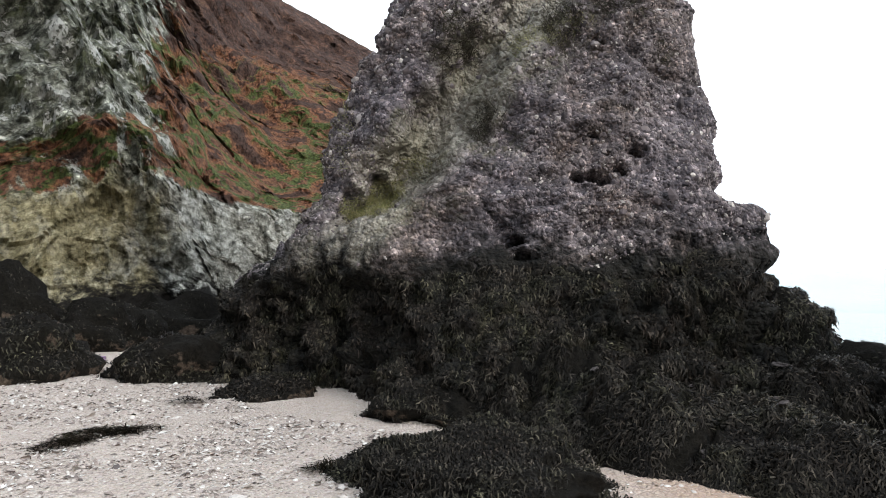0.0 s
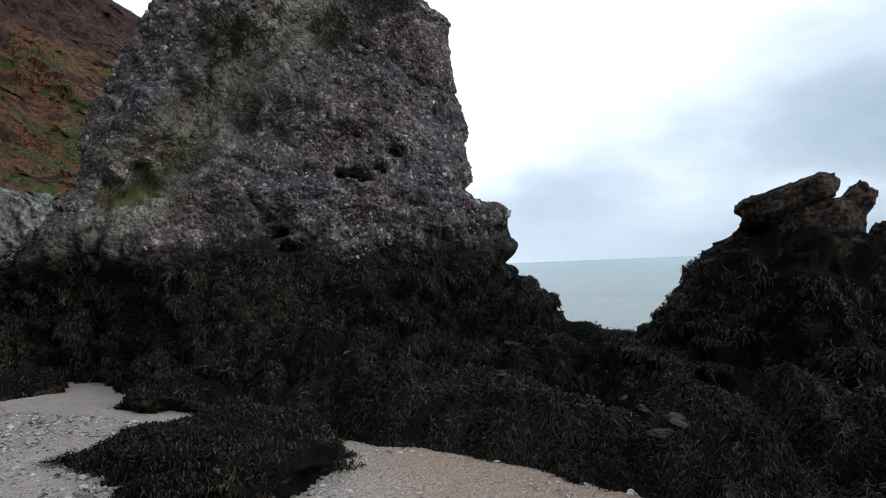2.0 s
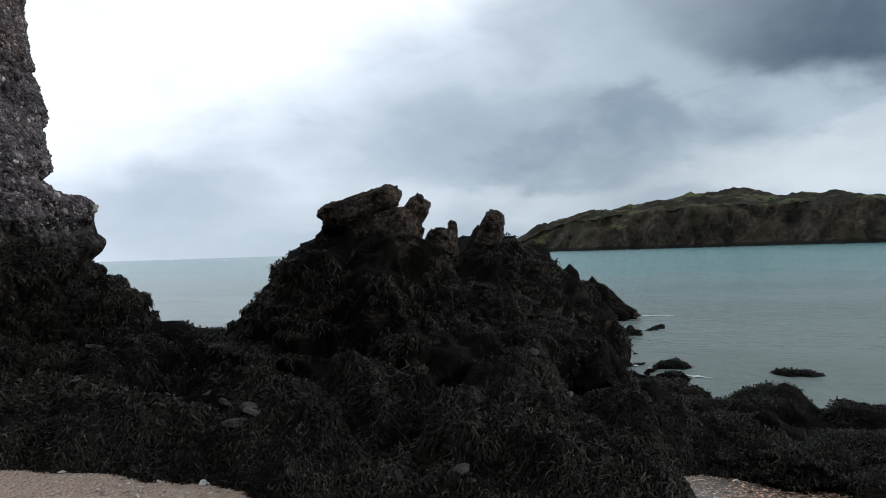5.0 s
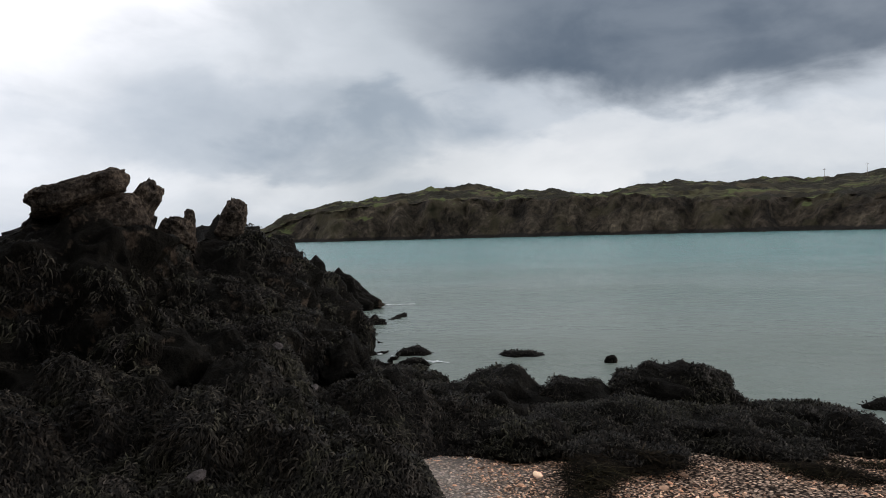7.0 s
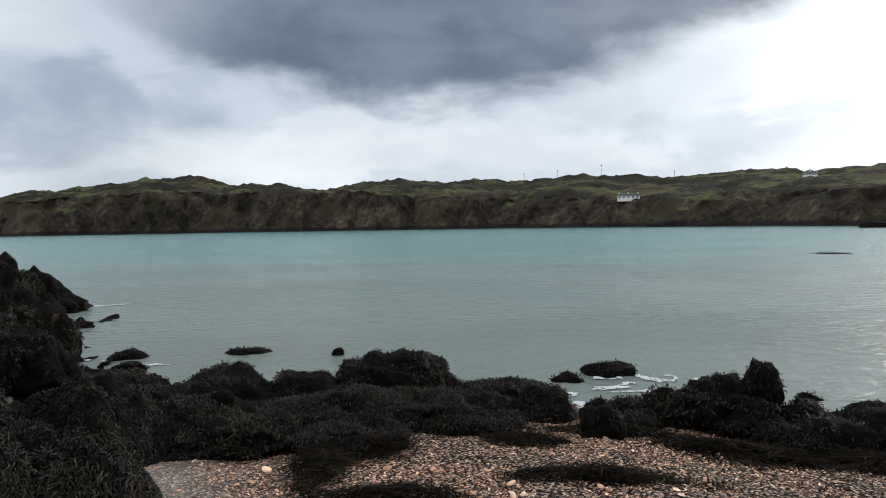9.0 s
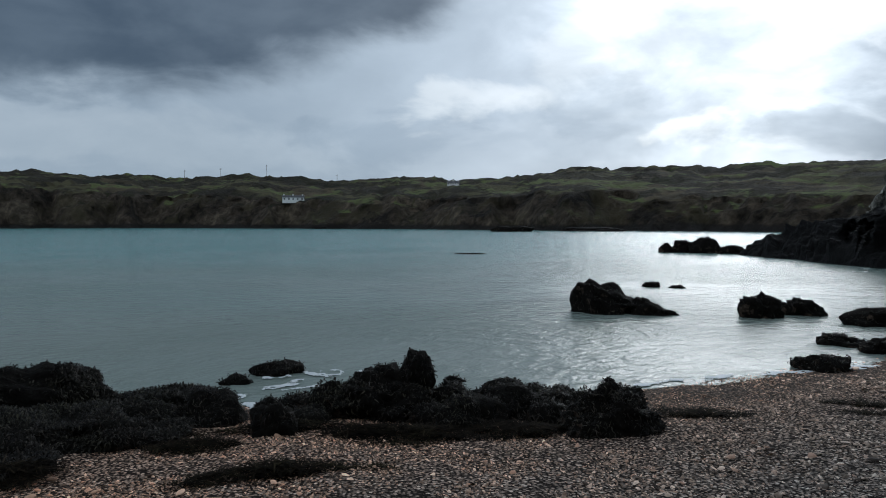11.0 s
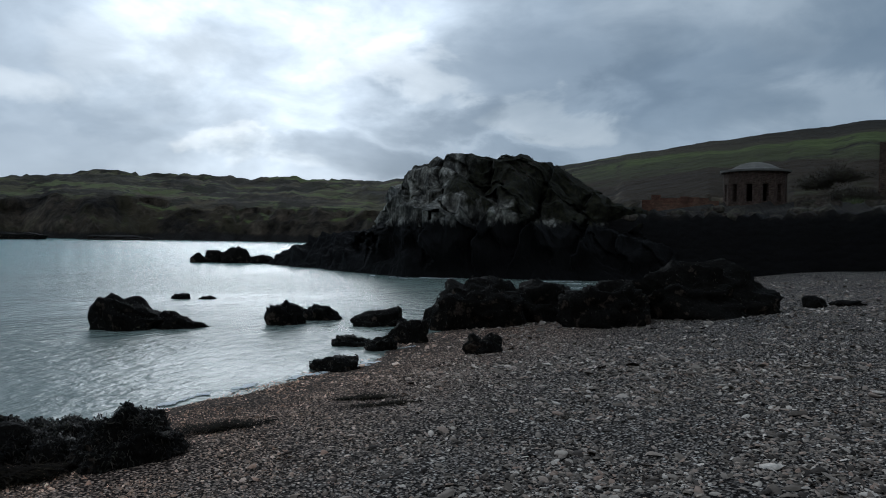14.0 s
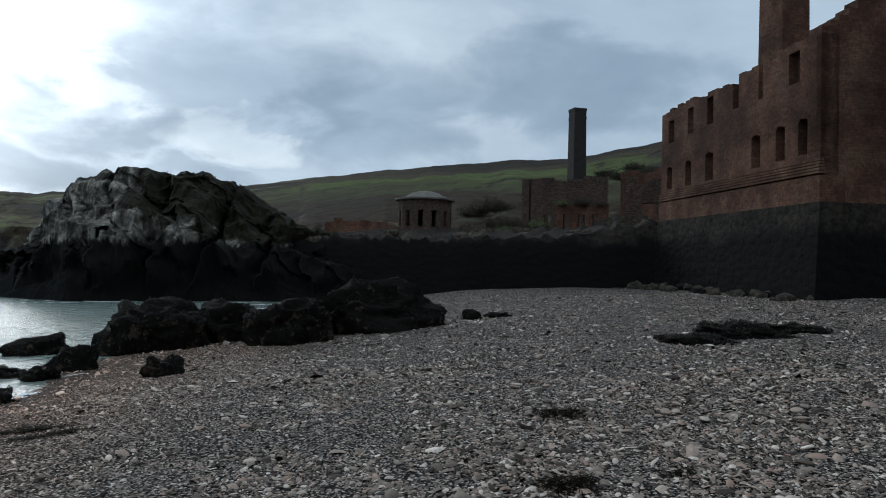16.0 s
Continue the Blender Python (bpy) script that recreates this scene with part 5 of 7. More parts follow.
make_rock(FOOT, -6.06, 12.3, 0.95, 2.4, 0.95, 27, 0.6, 260, 206)
make_rock(FOOT, -5.5, 9.3, 0.80, 1.9, 0.95, 31, 0.7, 420, 207)
make_rock(FOOT, -7.4, 11.9, 0.95, 2.2, 1.65, 32, 0.6, 150, 208)
make_rock(FOOT, -4.99, 14.4, 0.95, 2.8, 1.05, 19, 0.6, 160, 209)
make_rock(FOOT, -7.6, 14.6, 0.95, 3.0, 1.10, 27, 0.6, 120, 210)
GAP = "rocks between stack and ridge"
make_rock(GAP, 3.57, 7.5, 0.5, 0.75, 1.25, -26, 1.0, 600, 211, 4, jag=0.15)
make_rock(GAP, 3.86, 7.35, 0.4, 0.55, 0.92, -28, 1.0, 600, 212, 4, jag=0.15)
make_rock(GAP, 4.0, 6.9, 0.25, 1.45, 0.95, -30, 0.7, 700, 213, 4, jag=0.15)
make_rock(GAP, 3.39, 6.5, 0.30, 0.95, 0.82, -24, 0.8, 700, 214, 4, jag=0.15)
make_rock(GAP, 4.15, 6.1, 0.25, 0.95, 0.86, -30, 0.8, 700, 215, 4, jag=0.15)
make_rock(GAP, 4.65, 5.55, 0.25, 1.0, 0.78, -35, 0.8, 700, 216)
SHORE = "rocks at the water's edge"
make_rock(SHORE, 7.25, 3.5, -0.05, 0.85, 0.90, -58, 1.0, 130, 217, 5, block=0.7, label="square-shouldered tidal rock with bare brown faces below its weed")
make_rock(SHORE, 7.04, 4.2, 0.0, 1.0, 0.86, -53, 1.0, 220, 218, 5, block=0.6)
make_rock(SHORE, 6.99, 2.75, -0.05, 0.6, 0.60, -61, 1.0, 130, 219, 4, block=0.6, label="square-shouldered tidal rock with bare brown faces below its weed")
make_rock(SHORE, 7.35, 1.85, -0.12, 1.65, 0.60, -69, 0.6, 700, 220)
make_rock(SHORE, 6.5, 1.45, -0.02, 0.85, 0.52, -69, 0.8, 900, 221)
make_rock(SHORE, 6.9, 0.35, -0.05, 1.6, 0.40, -81, 0.7, 900, 222)
make_rock(SHORE, 8.09, -0.94, -0.15, 1.0, 0.30, -91, 0.6, 700, 223)
make_rock(SHORE, 8.26, -1.48, -0.12, 0.6, 0.24, -95, 0.7, 600, 224)
make_rock(SHORE, 5.25, 2.65, 0.05, 1.15, 0.52, -54, 0.8, 1000, 225)
make_rock(SHORE, 4.3, 3.6, 0.1, 1.1, 0.5, -48, 0.8, 1000, 226)
make_rock(SHORE, 6.2, 2.6, 0.05, 1.0, 0.55, -60, 0.8, 800, 227)
make_rock(SHORE, 8.15, -0.02, -0.05, 1.4, 0.60, -84, 0.6, 900, 229, 5, label="leaning boulder capped with wrack beside the water", spike=-0.45, jag=0.35)
for i, (x, y, w, h, b) in enumerate(((6.6, 0.75, 1.5, 0.26, -75), (6.2, 0.25, 1.2, 0.20, -80), (6.95, -0.25, 1.2, 0.26, -85), (6.15, 1.75, 1.2, 0.30, -68), (6.1, 1.05, 1.0, 0.24, -72), (7.6, 0.95, 1.1, 0.34, -78), (7.3, -0.55, 0.9, 0.24, -88),
                                     (7.9, -1.15, 1.1, 0.26, -93), (6.7, -0.85, 0.8, 0.16, -91), (5.4, 2.35, 0.9, 0.30, -60))):
    make_rock(SHORE, x, y, float(beach_height(np.array([x]), np.array([y]))[0]) - 0.03, w, h, b, 0.75, 1300, 340 + i, 4, label="low mound of rock smothered in black wrack")
make_rock("rocks off the ridge's end", 12.9, 7.75, -0.05, 1.9, 1.8, -58, 0.9, 220, 231, 5, label="tall weedy rock split from the end of the ridge", sink=0.3, block=0.3, tilt=-0.3)
make_rock("rocks off the ridge's end", 16.7, 9.2, -0.05, 1.7, 1.12, -58, 0.8, 120, 232, 5, label="wedge of black rock running down into the sea", sink=0.4, block=0.2, tilt=-0.4)
SEA = "rocks awash"
for i, (x, y, w, h, b) in enumerate(((10.69, 4.28, 0.65, 0.13, -63), (9.79, 3.86, 0.5, 0.12, -63), (11.04, 2.63, 0.7, 0.08, -72), (8.6, 3.05, 0.6, 0.2, -64), (10.79, 1.21, 0.2, 0.1, -79), (9.37, -2.45, 0.66, 0.15, -101),
                                     (7.7, -1.52, 0.3, 0.22, -95), (8.95, -1.94, 0.4, 0.1, -98), (8.06, -1.29, 0.32, 0.13, -94), (8.02, -4.31, 0.3, 0.06, -115))):
    make_rock(SEA, x, y, 0, w, h, b, 0.6, 300, 240 + i, 3, label="small rock awash at the tide's edge", sink=0.6)
BANK = "rocks along the shingle"
make_rock(BANK, 6.85, -2.94, -0.03, 1.2, 0.46, -108, 0.6, 700, 260, 5)
make_rock(BANK, 7.0, -2.51, -0.04, 0.7, 0.38, -105, 0.6, 600, 261)
make_rock(BANK, 6.93, -3.05, 0.0, 0.75, 0.50, -109, 0.8, 500, 268, 4)
make_rock(BANK, 6.84, -3.34, 0.05, 0.42, 0.58, -111, 0.9, 300, 269, label="upright spike of dark rock in the shingle bank")
make_rock(BANK, 6.4, -1.87, 0.0, 0.5, 0.36, -100, 0.8, 700, 263)
make_rock(BANK, 6.75, -3.73, -0.02, 0.5, 0.34, -115, 0.8, 600, 264)
make_rock(BANK, 6.42, -4.27, 0.0, 0.95, 0.32, -120, 0.6, 600, 265)
make_rock(BANK, 5.4, -4.62, 0.06, 0.9, 0.44, -127, 0.7, 700, 266, 5, label="squat black boulder half sunk in shingle")
make_rock(BANK, 6.98, -0.72, -0.02, 1.05, 0.34, -90, 0.6, 700, 267)
spots = random.Random(31)
for i in range(22):
    y = spots.uniform(-5.0, -1.3)
    x = float(shore_x(np.array([y]))[0]) - spots.uniform(0.0, 0.85)
    w = spots.uniform(0.22, 0.6)
    make_rock(BANK, x, y, float(beach_height(np.array([x]), np.array([y]))[0]) - 0.02, w, w * spots.uniform(0.35, 0.6), spots.uniform(-130, -70), 0.8, 600, 380 + i, 3, label="small dark rock among wrack on the shingle")
ISLETS = "islets in the bay"
for i, (x, y, w, h, b) in enumerate(((12.9, -10.2, 1.6, 0.68, -127), (12.1, -10.75, 0.95, 0.36, -130), (10.9, -12.4, 0.88, 0.53, -138), (10.85, -13.5, 0.9, 0.35, -140), (9.2, -13.5, 1.2, 0.40, -145), (7.3, -11.8, 0.75, 0.46, -147),
                                     (8.0, -11.0, 0.78, 0.17, -143), (7.3, -10.85, 0.6, 0.26, -145), (6.75, -9.05, 0.8, 0.22, -142), (17.2, -14.9, 0.55, 0.17, -130), (16.6, -15.4, 0.55, 0.1, -132))):
    make_rock(ISLETS, x, y, -0.02, w, h, b, 0.7, 260, 280 + i, 4, label="black weed-topped islet standing in shallow water", sink=0.5, jag=0.6, block=0.42, tilt=(-0.4, -0.5, -0.1, -0.3, 0.25, 0.1, 0.0, 0.2, -0.1, 0.0, 0.0)[i])
make_rock(ISLETS, 5.35, -10.85, 0.12, 0.6, 0.31, -152, 0.8, 200, 292, label="small forked black rock on the shingle")
for i, (x, y, w, h, b) in enumerate(((36.6, -32.3, 1.0, 0.68, -131), (36.2, -33.3, 1.5, 0.8, -132), (34.9, -34.0, 2.2, 1.18, -134), (33.5, -34.8, 1.8, 0.6, -135), (138, -78, 9.7, 1.4, -119), (137, -98, 15, 1.1, -125))):
    make_rock("skerries in the bay", x, y, -0.05, w, h, b, 0.6, 0, 300 + i, 4, "skerry", "dark rocky skerry far out in the bay", sink=0.5, jag=0.4, block=0.4)
BIG = "large rocks where beach meets quay"
make_rock(BIG, 7.3, -14.6, -0.05, 2.3, 1.15, -153, 0.8, 120, 310, 5, block=0.5, label="large black rock at the water's edge")
make_rock(BIG, 6.5, -15.9, 0.0, 2.1, 0.95, -157, 0.8, 120, 311, 5, block=0.5, label="large black rock at the water's edge")
make_rock(BIG, 4.6, -14.7, 0.2, 1.8, 0.92, -162, 0.8, 120, 312, 5, block=0.5, label="large black rock standing in shingle")
make_rock(BIG, 3.4, -16.5, 0.3, 3.1, 1.25, -168, 0.6, 120, 313, 5, block=0.1, label="long humped black rock standing in shingle")
make_rock(BIG, 1.17, -18.6, 0.52, 0.48, 0.24, -177, 0.8, 0, 314, 3, label="small dark rock on the shingle")
make_rock(BIG, 0.55, -18.75, 0.55, 0.72, 0.13, -179, 0.6, 0, 315, 3, label="small dark rock on the shingle")


for i, (x, y, w, h) in enumerate(((-2.9, -12.8, 1.2, 0.13), (-3.9, -13.5, 1.7, 0.24), (-4.8, -14.1, 1.2, 0.17))):
    make_rock(BIG, x, y, float(beach_height(np.array([x]), np.array([y]))[0]) - 0.02, w, h, 172, 0.5, 900, 316 + i, 4, label="low ragged ledge of dark rock breaking through shingle", jag=0.9)


# ---- slabs on the ridge ----
def make_slab(x, y, z, w, h, t, bearing, lean, seed, label, tip=0.0):
    """A tilted plate of conglomerate, broken at its edges, bedded along its length."""
    d, f = ball(5)
    p = np.sign(d) * np.abs(d) ** 0.62
    q = d + seed * 3.7
    swell = 1 + 0.12 * fbm(q, 1.3, 3, seed) + 0.05 * (crags(q, 2.0, 4, seed + 2) - 0.4)
    v = p * np.array([w / 2, t / 2, h / 2]) * swell[:, None]
    v[:, 0] *= 1 - tip * step(v[:, 2], -h / 2, h / 2)
    v = v * (1 + 0.06 * fbm(v, 7.0, 3, seed + 4))[:, None]
    v = v + d * (0.018 * fbm(v, 24.0, 2, seed + 6) - 0.02 * step(np.abs(bumps(v * [0.3, 0.3, 1.0], 9.0, seed + 5)), 0.12, 0.0))[:, None]
    a, b = radians(bearing), radians(lean)
    v = v @ np.array([[math.cos(b), 0, -math.sin(b)], [0, 1, 0], [math.sin(b), 0, math.cos(b)]])
    v = v @ np.array([[math.cos(a), math.sin(a), 0], [-math.sin(a), math.cos(a), 0], [0, 0, 1]])
    ob = solid("rock_slab", v, f, PALE_SLAB)
    ob.location = (x, y, z)
    return tagged(ob, label, "rock", "slabs on the ridge")


def make_slab_stone():
    m, nt, b = material("slab_stone", 0.92, 0.15)
    p = place(nt)
    grit = cloud(nt, p, 22.0, 6, 0.72)
    stain = cloud(nt, p, 4.0, 5, 0.65)
    base = ramp(nt, grit, (0.36, (0.015, 0.012, 0.010)), (0.5, (0.062, 0.050, 0.041)), (0.64, (0.16, 0.132, 0.108)))
    base = mix(nt, 0.8, base, ramp(nt, stain, (0.38, (0.35, 0.33, 0.31)), (0.6, (1.25, 1.15, 1.05))), "MULTIPLY")
    link(nt, base, b.inputs["Base Color"])
    bumped(nt, b, grit, 1.0, 0.04)
    return m


PALE_SLAB = make_slab_stone()


def slab_at(az, el, dist, *rest):
    x, y = polar(az, dist)
    return make_slab(float(x), float(y), EYE_Z + dist * math.tan(radians(el)), *rest)


slab_at(-39.7, 3.55, 7.6, 0.92, 0.30, 0.7, -40, -17, 1, "broad tilted slab of brown conglomerate crowning the ridge")
slab_at(-43.6, 2.4, 7.8, 0.30, 0.6, 0.55, -44, 30, 2, "leaning plate of brown conglomerate on the ridge", 0.25)
slab_at(-41.2, 1.55, 7.6, 0.85, 0.50, 0.6, -41, -8, 3, "cracked brown block wedged under the crowning stones", 0.25)
slab_at(-46.0, 0.55, 8.4, 0.42, 0.34, 0.4, -46, 10, 4, "broken stub of rock with a jagged top on the ridge", 0.2)
slab_at(-46.9, 0.75, 8.5, 0.18, 0.46, 0.25, -47, 6, 5, "thin upright splinter of rock on the ridge", 0.35)
slab_at(-45.1, 0.55, 8.45, 0.16, 0.34, 0.22, -45, 18, 7, "thin leaning splinter of rock on the ridge", 0.5)
slab_at(-50.0, 1.15, 9.0, 0.36, 0.56, 0.35, -50, 16, 6, "upright leaning stone like a tooth on the ridge", 0.30)


# ---- wrack lying on the shingle ----
def wrack_mat(x, y, w, d, bearing, seed, count, thick=0.06):
    """A loose heap of torn weed."""
    rng = np.random.default_rng(seed)
    r = np.sqrt(rng.random(count))
    t = rng.uniform(0, 2 * np.pi, count)
    r = r * (1 + 0.35 * np.sin(2 * t + seed) + 0.2 * np.sin(5 * t + seed * 2))
    u, k = r * np.cos(t) * w / 2, r * np.sin(t) * d / 2
    a = radians(bearing)
    px, py = x + u * math.cos(a) - k * math.sin(a), y + u * math.sin(a) + k * math.cos(a)
    pz = beach_height(px, py) + 0.015 + thick * np.maximum(0, 1 - r ** 2) * rng.random(count)
    n = rng.normal(0, 0.06, (count, 3)) + [0, 0, 1]
    n /= np.linalg.norm(n, axis=1)[:, None]
    ob = ribbons("wrack_heap", np.stack([px, py, pz], 1), n, rng.uniform(0.05, 0.17, count), rng.uniform(0.010, 0.024, count), DRY_WEED, rng, 0.1, 0.012, 1, None, 1.0)
    return tagged(ob, "heap of torn dark wrack stranded on the shingle", "seaweed", "stranded wrack", "stuff")


for i, row in enumerate(((6.2, -1.2, 0.75, 0.35, -94, 900), (5.95, -2.85, 1.5, 0.5, -112, 2600), (5.65, -3.85, 0.95, 0.45, -120, 1600), (5.15, -1.7, 1.1, 0.32, -100, 1500), (5.4, -5.65, 1.1, 0.32, -134, 1100), (4.72, -0.30, 0.8, 0.28, -83, 900),
                         (4.5, -6.9, 1.05, 0.26, -140, 1000), (-4.1, -13.7, 2.2, 0.5, 35, 1600), (-2.90, 6.15, 0.75, 0.30, 20, 800), (-3.05, 5.75, 0.55, 0.28, 55, 500), (6.45, -2.05, 1.3, 0.35, -101, 1300), (6.05, -2.75, 1.0, 0.3, -108, 900), (5.45, 0.28, 1.2, 0.34, 12, 1500),
                         (5.9, 0.1, 1.0, 0.45, -85, 1500), (7.2, -1.05, 0.9, 0.3, -90, 800), (4.9, -7.2, 0.7, 0.2, -150, 500), (-2.75, 7.6, 0.32, 0.12, 10, 150), (-0.9, 5.2, 0.22, 0.12, 30, 90), (1.0, -3.0, 0.3, 0.2, 0, 60), (-0.2, -5.3, 0.5, 0.32, 20, 330), (-0.27, -7.4, 0.6, 0.25, 10, 260), (-0.95, -5.5, 0.32, 0.16, 70, 90))):
    wrack_mat(*row[:5], 400 + i, row[5], 0.05 if row[5] < 1300 else 0.09)


# ---- the brickworks ----
def box(bm, x0, x1, y0, y1, z0, z1):
    vs = [bm.verts.new(q) for q in ((x0, y0, z0), (x1, y0, z0), (x1, y1, z0), (x0, y1, z0), (x0, y0, z1), (x1, y0, z1), (x1, y1, z1), (x0, y1, z1))]
    for q in ((0, 3, 2, 1), (4, 5, 6, 7), (0, 1, 5, 4), (1, 2, 6, 5), (2, 3, 7, 6), (3, 0, 4, 7)):
        bm.faces.new([vs[i] for i in q])


def pierced(bm, length, thick, holes, z0, tops):
    """A wall from x 0 to length with openings (x0, x1, z0, z1) and a broken top: tops are (x0, x1, z)."""
    xs = sorted({0.0, length, *[round(q, 4) for h in holes for q in h[:2]], *[round(q, 4) for t in tops for q in t[:2]]})
    xs = [q for i, q in enumerate(xs) if i == 0 or q - xs[i - 1] > 1e-3]
    zs = sorted({z0, *[round(q, 3) for h in holes for q in h[2:]], *[round(t[2], 3) for t in tops]})
    zs = [q for i, q in enumerate(zs) if i == 0 or q - zs[i - 1] > 1e-3]

    def filled(i, k):
        if not (0 <= i < len(xs) - 1 and 0 <= k < len(zs) - 1):
            return False
        x, z = (xs[i] + xs[i + 1]) / 2, (zs[k] + zs[k + 1]) / 2
        top = next((t[2] for t in tops if t[0] <= x <= t[1]), z0)
        return z < top and not any(h[0] < x < h[1] and h[2] < z < h[3] for h in holes)

    made = {}

    def corner(i, y, k):
        if (i, y, k) not in made:
            made[i, y, k] = bm.verts.new((xs[i], thick * y, zs[k]))
        return made[i, y, k]

    for i in range(len(xs) - 1):
        for k in range(len(zs) - 1):
            if not filled(i, k):
                continue
            bm.faces.new([corner(*q) for q in ((i, 0, k), (i + 1, 0, k), (i + 1, 0, k + 1), (i, 0, k + 1))])
            bm.faces.new([corner(*q) for q in ((i, 1, k), (i, 1, k + 1), (i + 1, 1, k + 1), (i + 1, 1, k))])
            if not filled(i - 1, k):
                bm.faces.new([corner(*q) for q in ((i, 0, k), (i, 0, k + 1), (i, 1, k + 1), (i, 1, k))])
            if not filled(i + 1, k):
                bm.faces.new([corner(*q) for q in ((i + 1, 0, k), (i + 1, 1, k), (i + 1, 1, k + 1), (i + 1, 0, k + 1))])
            if not filled(i, k - 1):
                bm.faces.new([corner(*q) for q in ((i, 0, k), (i, 1, k), (i + 1, 1, k), (i + 1, 0, k))])
            if not filled(i, k + 1):
                bm.faces.new([corner(*q) for q in ((i, 0, k + 1), (i + 1, 0, k + 1), (i + 1, 1, k + 1), (i, 1, k + 1))])


def at(ob, x, y, z, turn):
    ob.location, ob.rotation_euler = (x, y, z), (0, 0, radians(turn))
    return ob


def make_works():
    works = new("ruined_brick_building")
    corner, far = Vector((-8.9, -22.75)), Vector((-6.36, -32.9))
    length = (far - corner).length
    turn = math.degrees(math.atan2(far.y - corner.y, far.x - corner.x))
    rng = random.Random(5)
    # sea front: three windows by the corner, three beyond, slots along the broken top
    holes, tops = [], []
    for x0, x1, z0, z1 in ((0.57, 1.05, 5.48, 6.6), (1.71, 2.2, 5.45, 6.56), (3.06, 3.58, 5.4, 6.52), (6.12, 6.7, 5.32, 6.4), (7.8, 8.3, 5.29, 6.3), (9.47, 9.92, 5.3, 6.26)):
        holes.append((x0, x1, z0, z1))
    windows = list(holes)
    niches = ((1.0, 1.55, 7.8, 8.8), (6.15, 6.6, 7.5, 8.55), (7.68, 8.14, 7.4, 8.45), (9.33, 9.83, 7.3, 8.25))
    holes += niches
    slots = [(2.95, 3.2), (4.41, 4.8)]
    x, z = 0.0, 7.9
    edges = sorted([0.0, length] + [e for s in slots for e in s])
    for a, b in zip(edges[:-1], edges[1:]):
        if any(s[0] <= (a + b) / 2 <= s[1] for s in slots):
            tops.append((a, b, 7.72))
            continue
        pieces = max(1, int((b - a) / 0.35))
        for i in range(pieces):
            tops.append((a + (b - a) * i / pieces, a + (b - a) * (i + 1) / pieces, 9.0 - 0.05 * a + rng.uniform(-0.12, 0.10)))
    bm = bmesh.new()
    pierced(bm, length, -0.6, holes, 4.75, tops)
    w = part("front_wall", bm, BRICK, works, "weathered red brick wall with small arched windows")
    at(w, corner.x, corner.y, 0, turn)
    # battered stone base
    bm = bmesh.new()
    box(bm, -0.15, length + 0.05, -0.8, 0.12, -0.5, 3.95)
    for q in bm.verts:
        if q.co.z < 0 and q.co.y > 0:
            q.co.y += 0.35
        if q.co.z < 0 and q.co.x < 1:
            q.co.x -= 0.2
    at(part("stone_base", bm, QUAY_STONE, works, "sea-blackened rubble stone base"), corner.x, corner.y, 0, turn)
    bm = bmesh.new()
    box(bm, -0.10, length + 0.03, -0.75, 0.09, 3.95, 4.75)
    at(part("brick_plinth", bm, BRICK, works, "darker red brick band above the stone base"), corner.x, corner.y, 0, turn)
    # string course of stepped brick
    for i in range(5):
        bm = bmesh.new()
        box(bm, -0.02 - 0.03 * i, length, -0.1, 0.03 + 0.03 * i, 5.2 - 0.1 * i, 5.27 - 0.1 * i)
        at(part("brick_course", bm, BRICK, works), corner.x, corner.y, 0, turn)
    # arches over the windows
    for x0, x1, z0, z1 in niches:
        bm = bmesh.new()
        box(bm, x0 - 0.05, x1 + 0.05, -0.58, -0.3, z0 - 0.05, z1 + 0.05)
        at(part("niche_back", bm, BRICK, works), corner.x, corner.y, 0, turn)
    for h in windows:
        bm = bmesh.new()
        for i in range(7):
            t = radians(20 + 140 * i / 6)
            cx, cz = (h[0] + h[1]) / 2, h[3] - 0.08
            r = 0.27
            m = Matrix.Translation((cx + r * math.cos(t), 0.012, cz + r * 0.8 * math.sin(t))) @ Matrix.Rotation(-(t - math.pi / 2), 4, "Y")
            n0 = len(bm.verts)
            box(bm, -0.035, 0.035, -0.10, 0, -0.09, 0.09)
            bm.verts.ensure_lookup_table()
            for q in list(bm.verts)[n0:]:
                q.co = m @ q.co
        at(part("window_arch", bm, BRICK, works), corner.x, corner.y, 0, turn)
    # gable end towards the land
    bm = bmesh.new()
    width = 9.0
    tops = []
    for i in range(30):
        a = width * i / 30
        tops.append((a, width * (i + 1) / 30, 9.0 + 3.2 * (1 - abs(a - width / 2) / (width / 2)) + rng.uniform(-0.1, 0.1)))
    pierced(bm, width, -0.6, [], 3.95, tops)
    g = part("gable_wall", bm, BRICK, works, "tall sooty brick gable end")
    end = Vector((math.cos(radians(turn - 90)), math.sin(radians(turn - 90))))
    at(g, corner.x, corner.y, 0, turn - 90 + 180)
    base = corner + end * width
    at(g, corner.x + end.x * width, corner.y + end.y * width, 0, turn + 90)
    bm = bmesh.new()
    box(bm, 0, width + 0.1, -0.7, 0.13, -0.5, 3.95)
    at(part("stone_base", bm, QUAY_STONE, works), base.x, base.y, 0, turn + 90)
    # back wall closes the shell
    bm = bmesh.new()
    box(bm, 0, length, 0, 0.5, -0.5, 8.6)
    at(part("back_wall", bm, BRICK, works), base.x, base.y, 0, turn)
    tagged(works, "roofless red brick works on a sea-blackened stone base", "ruin")

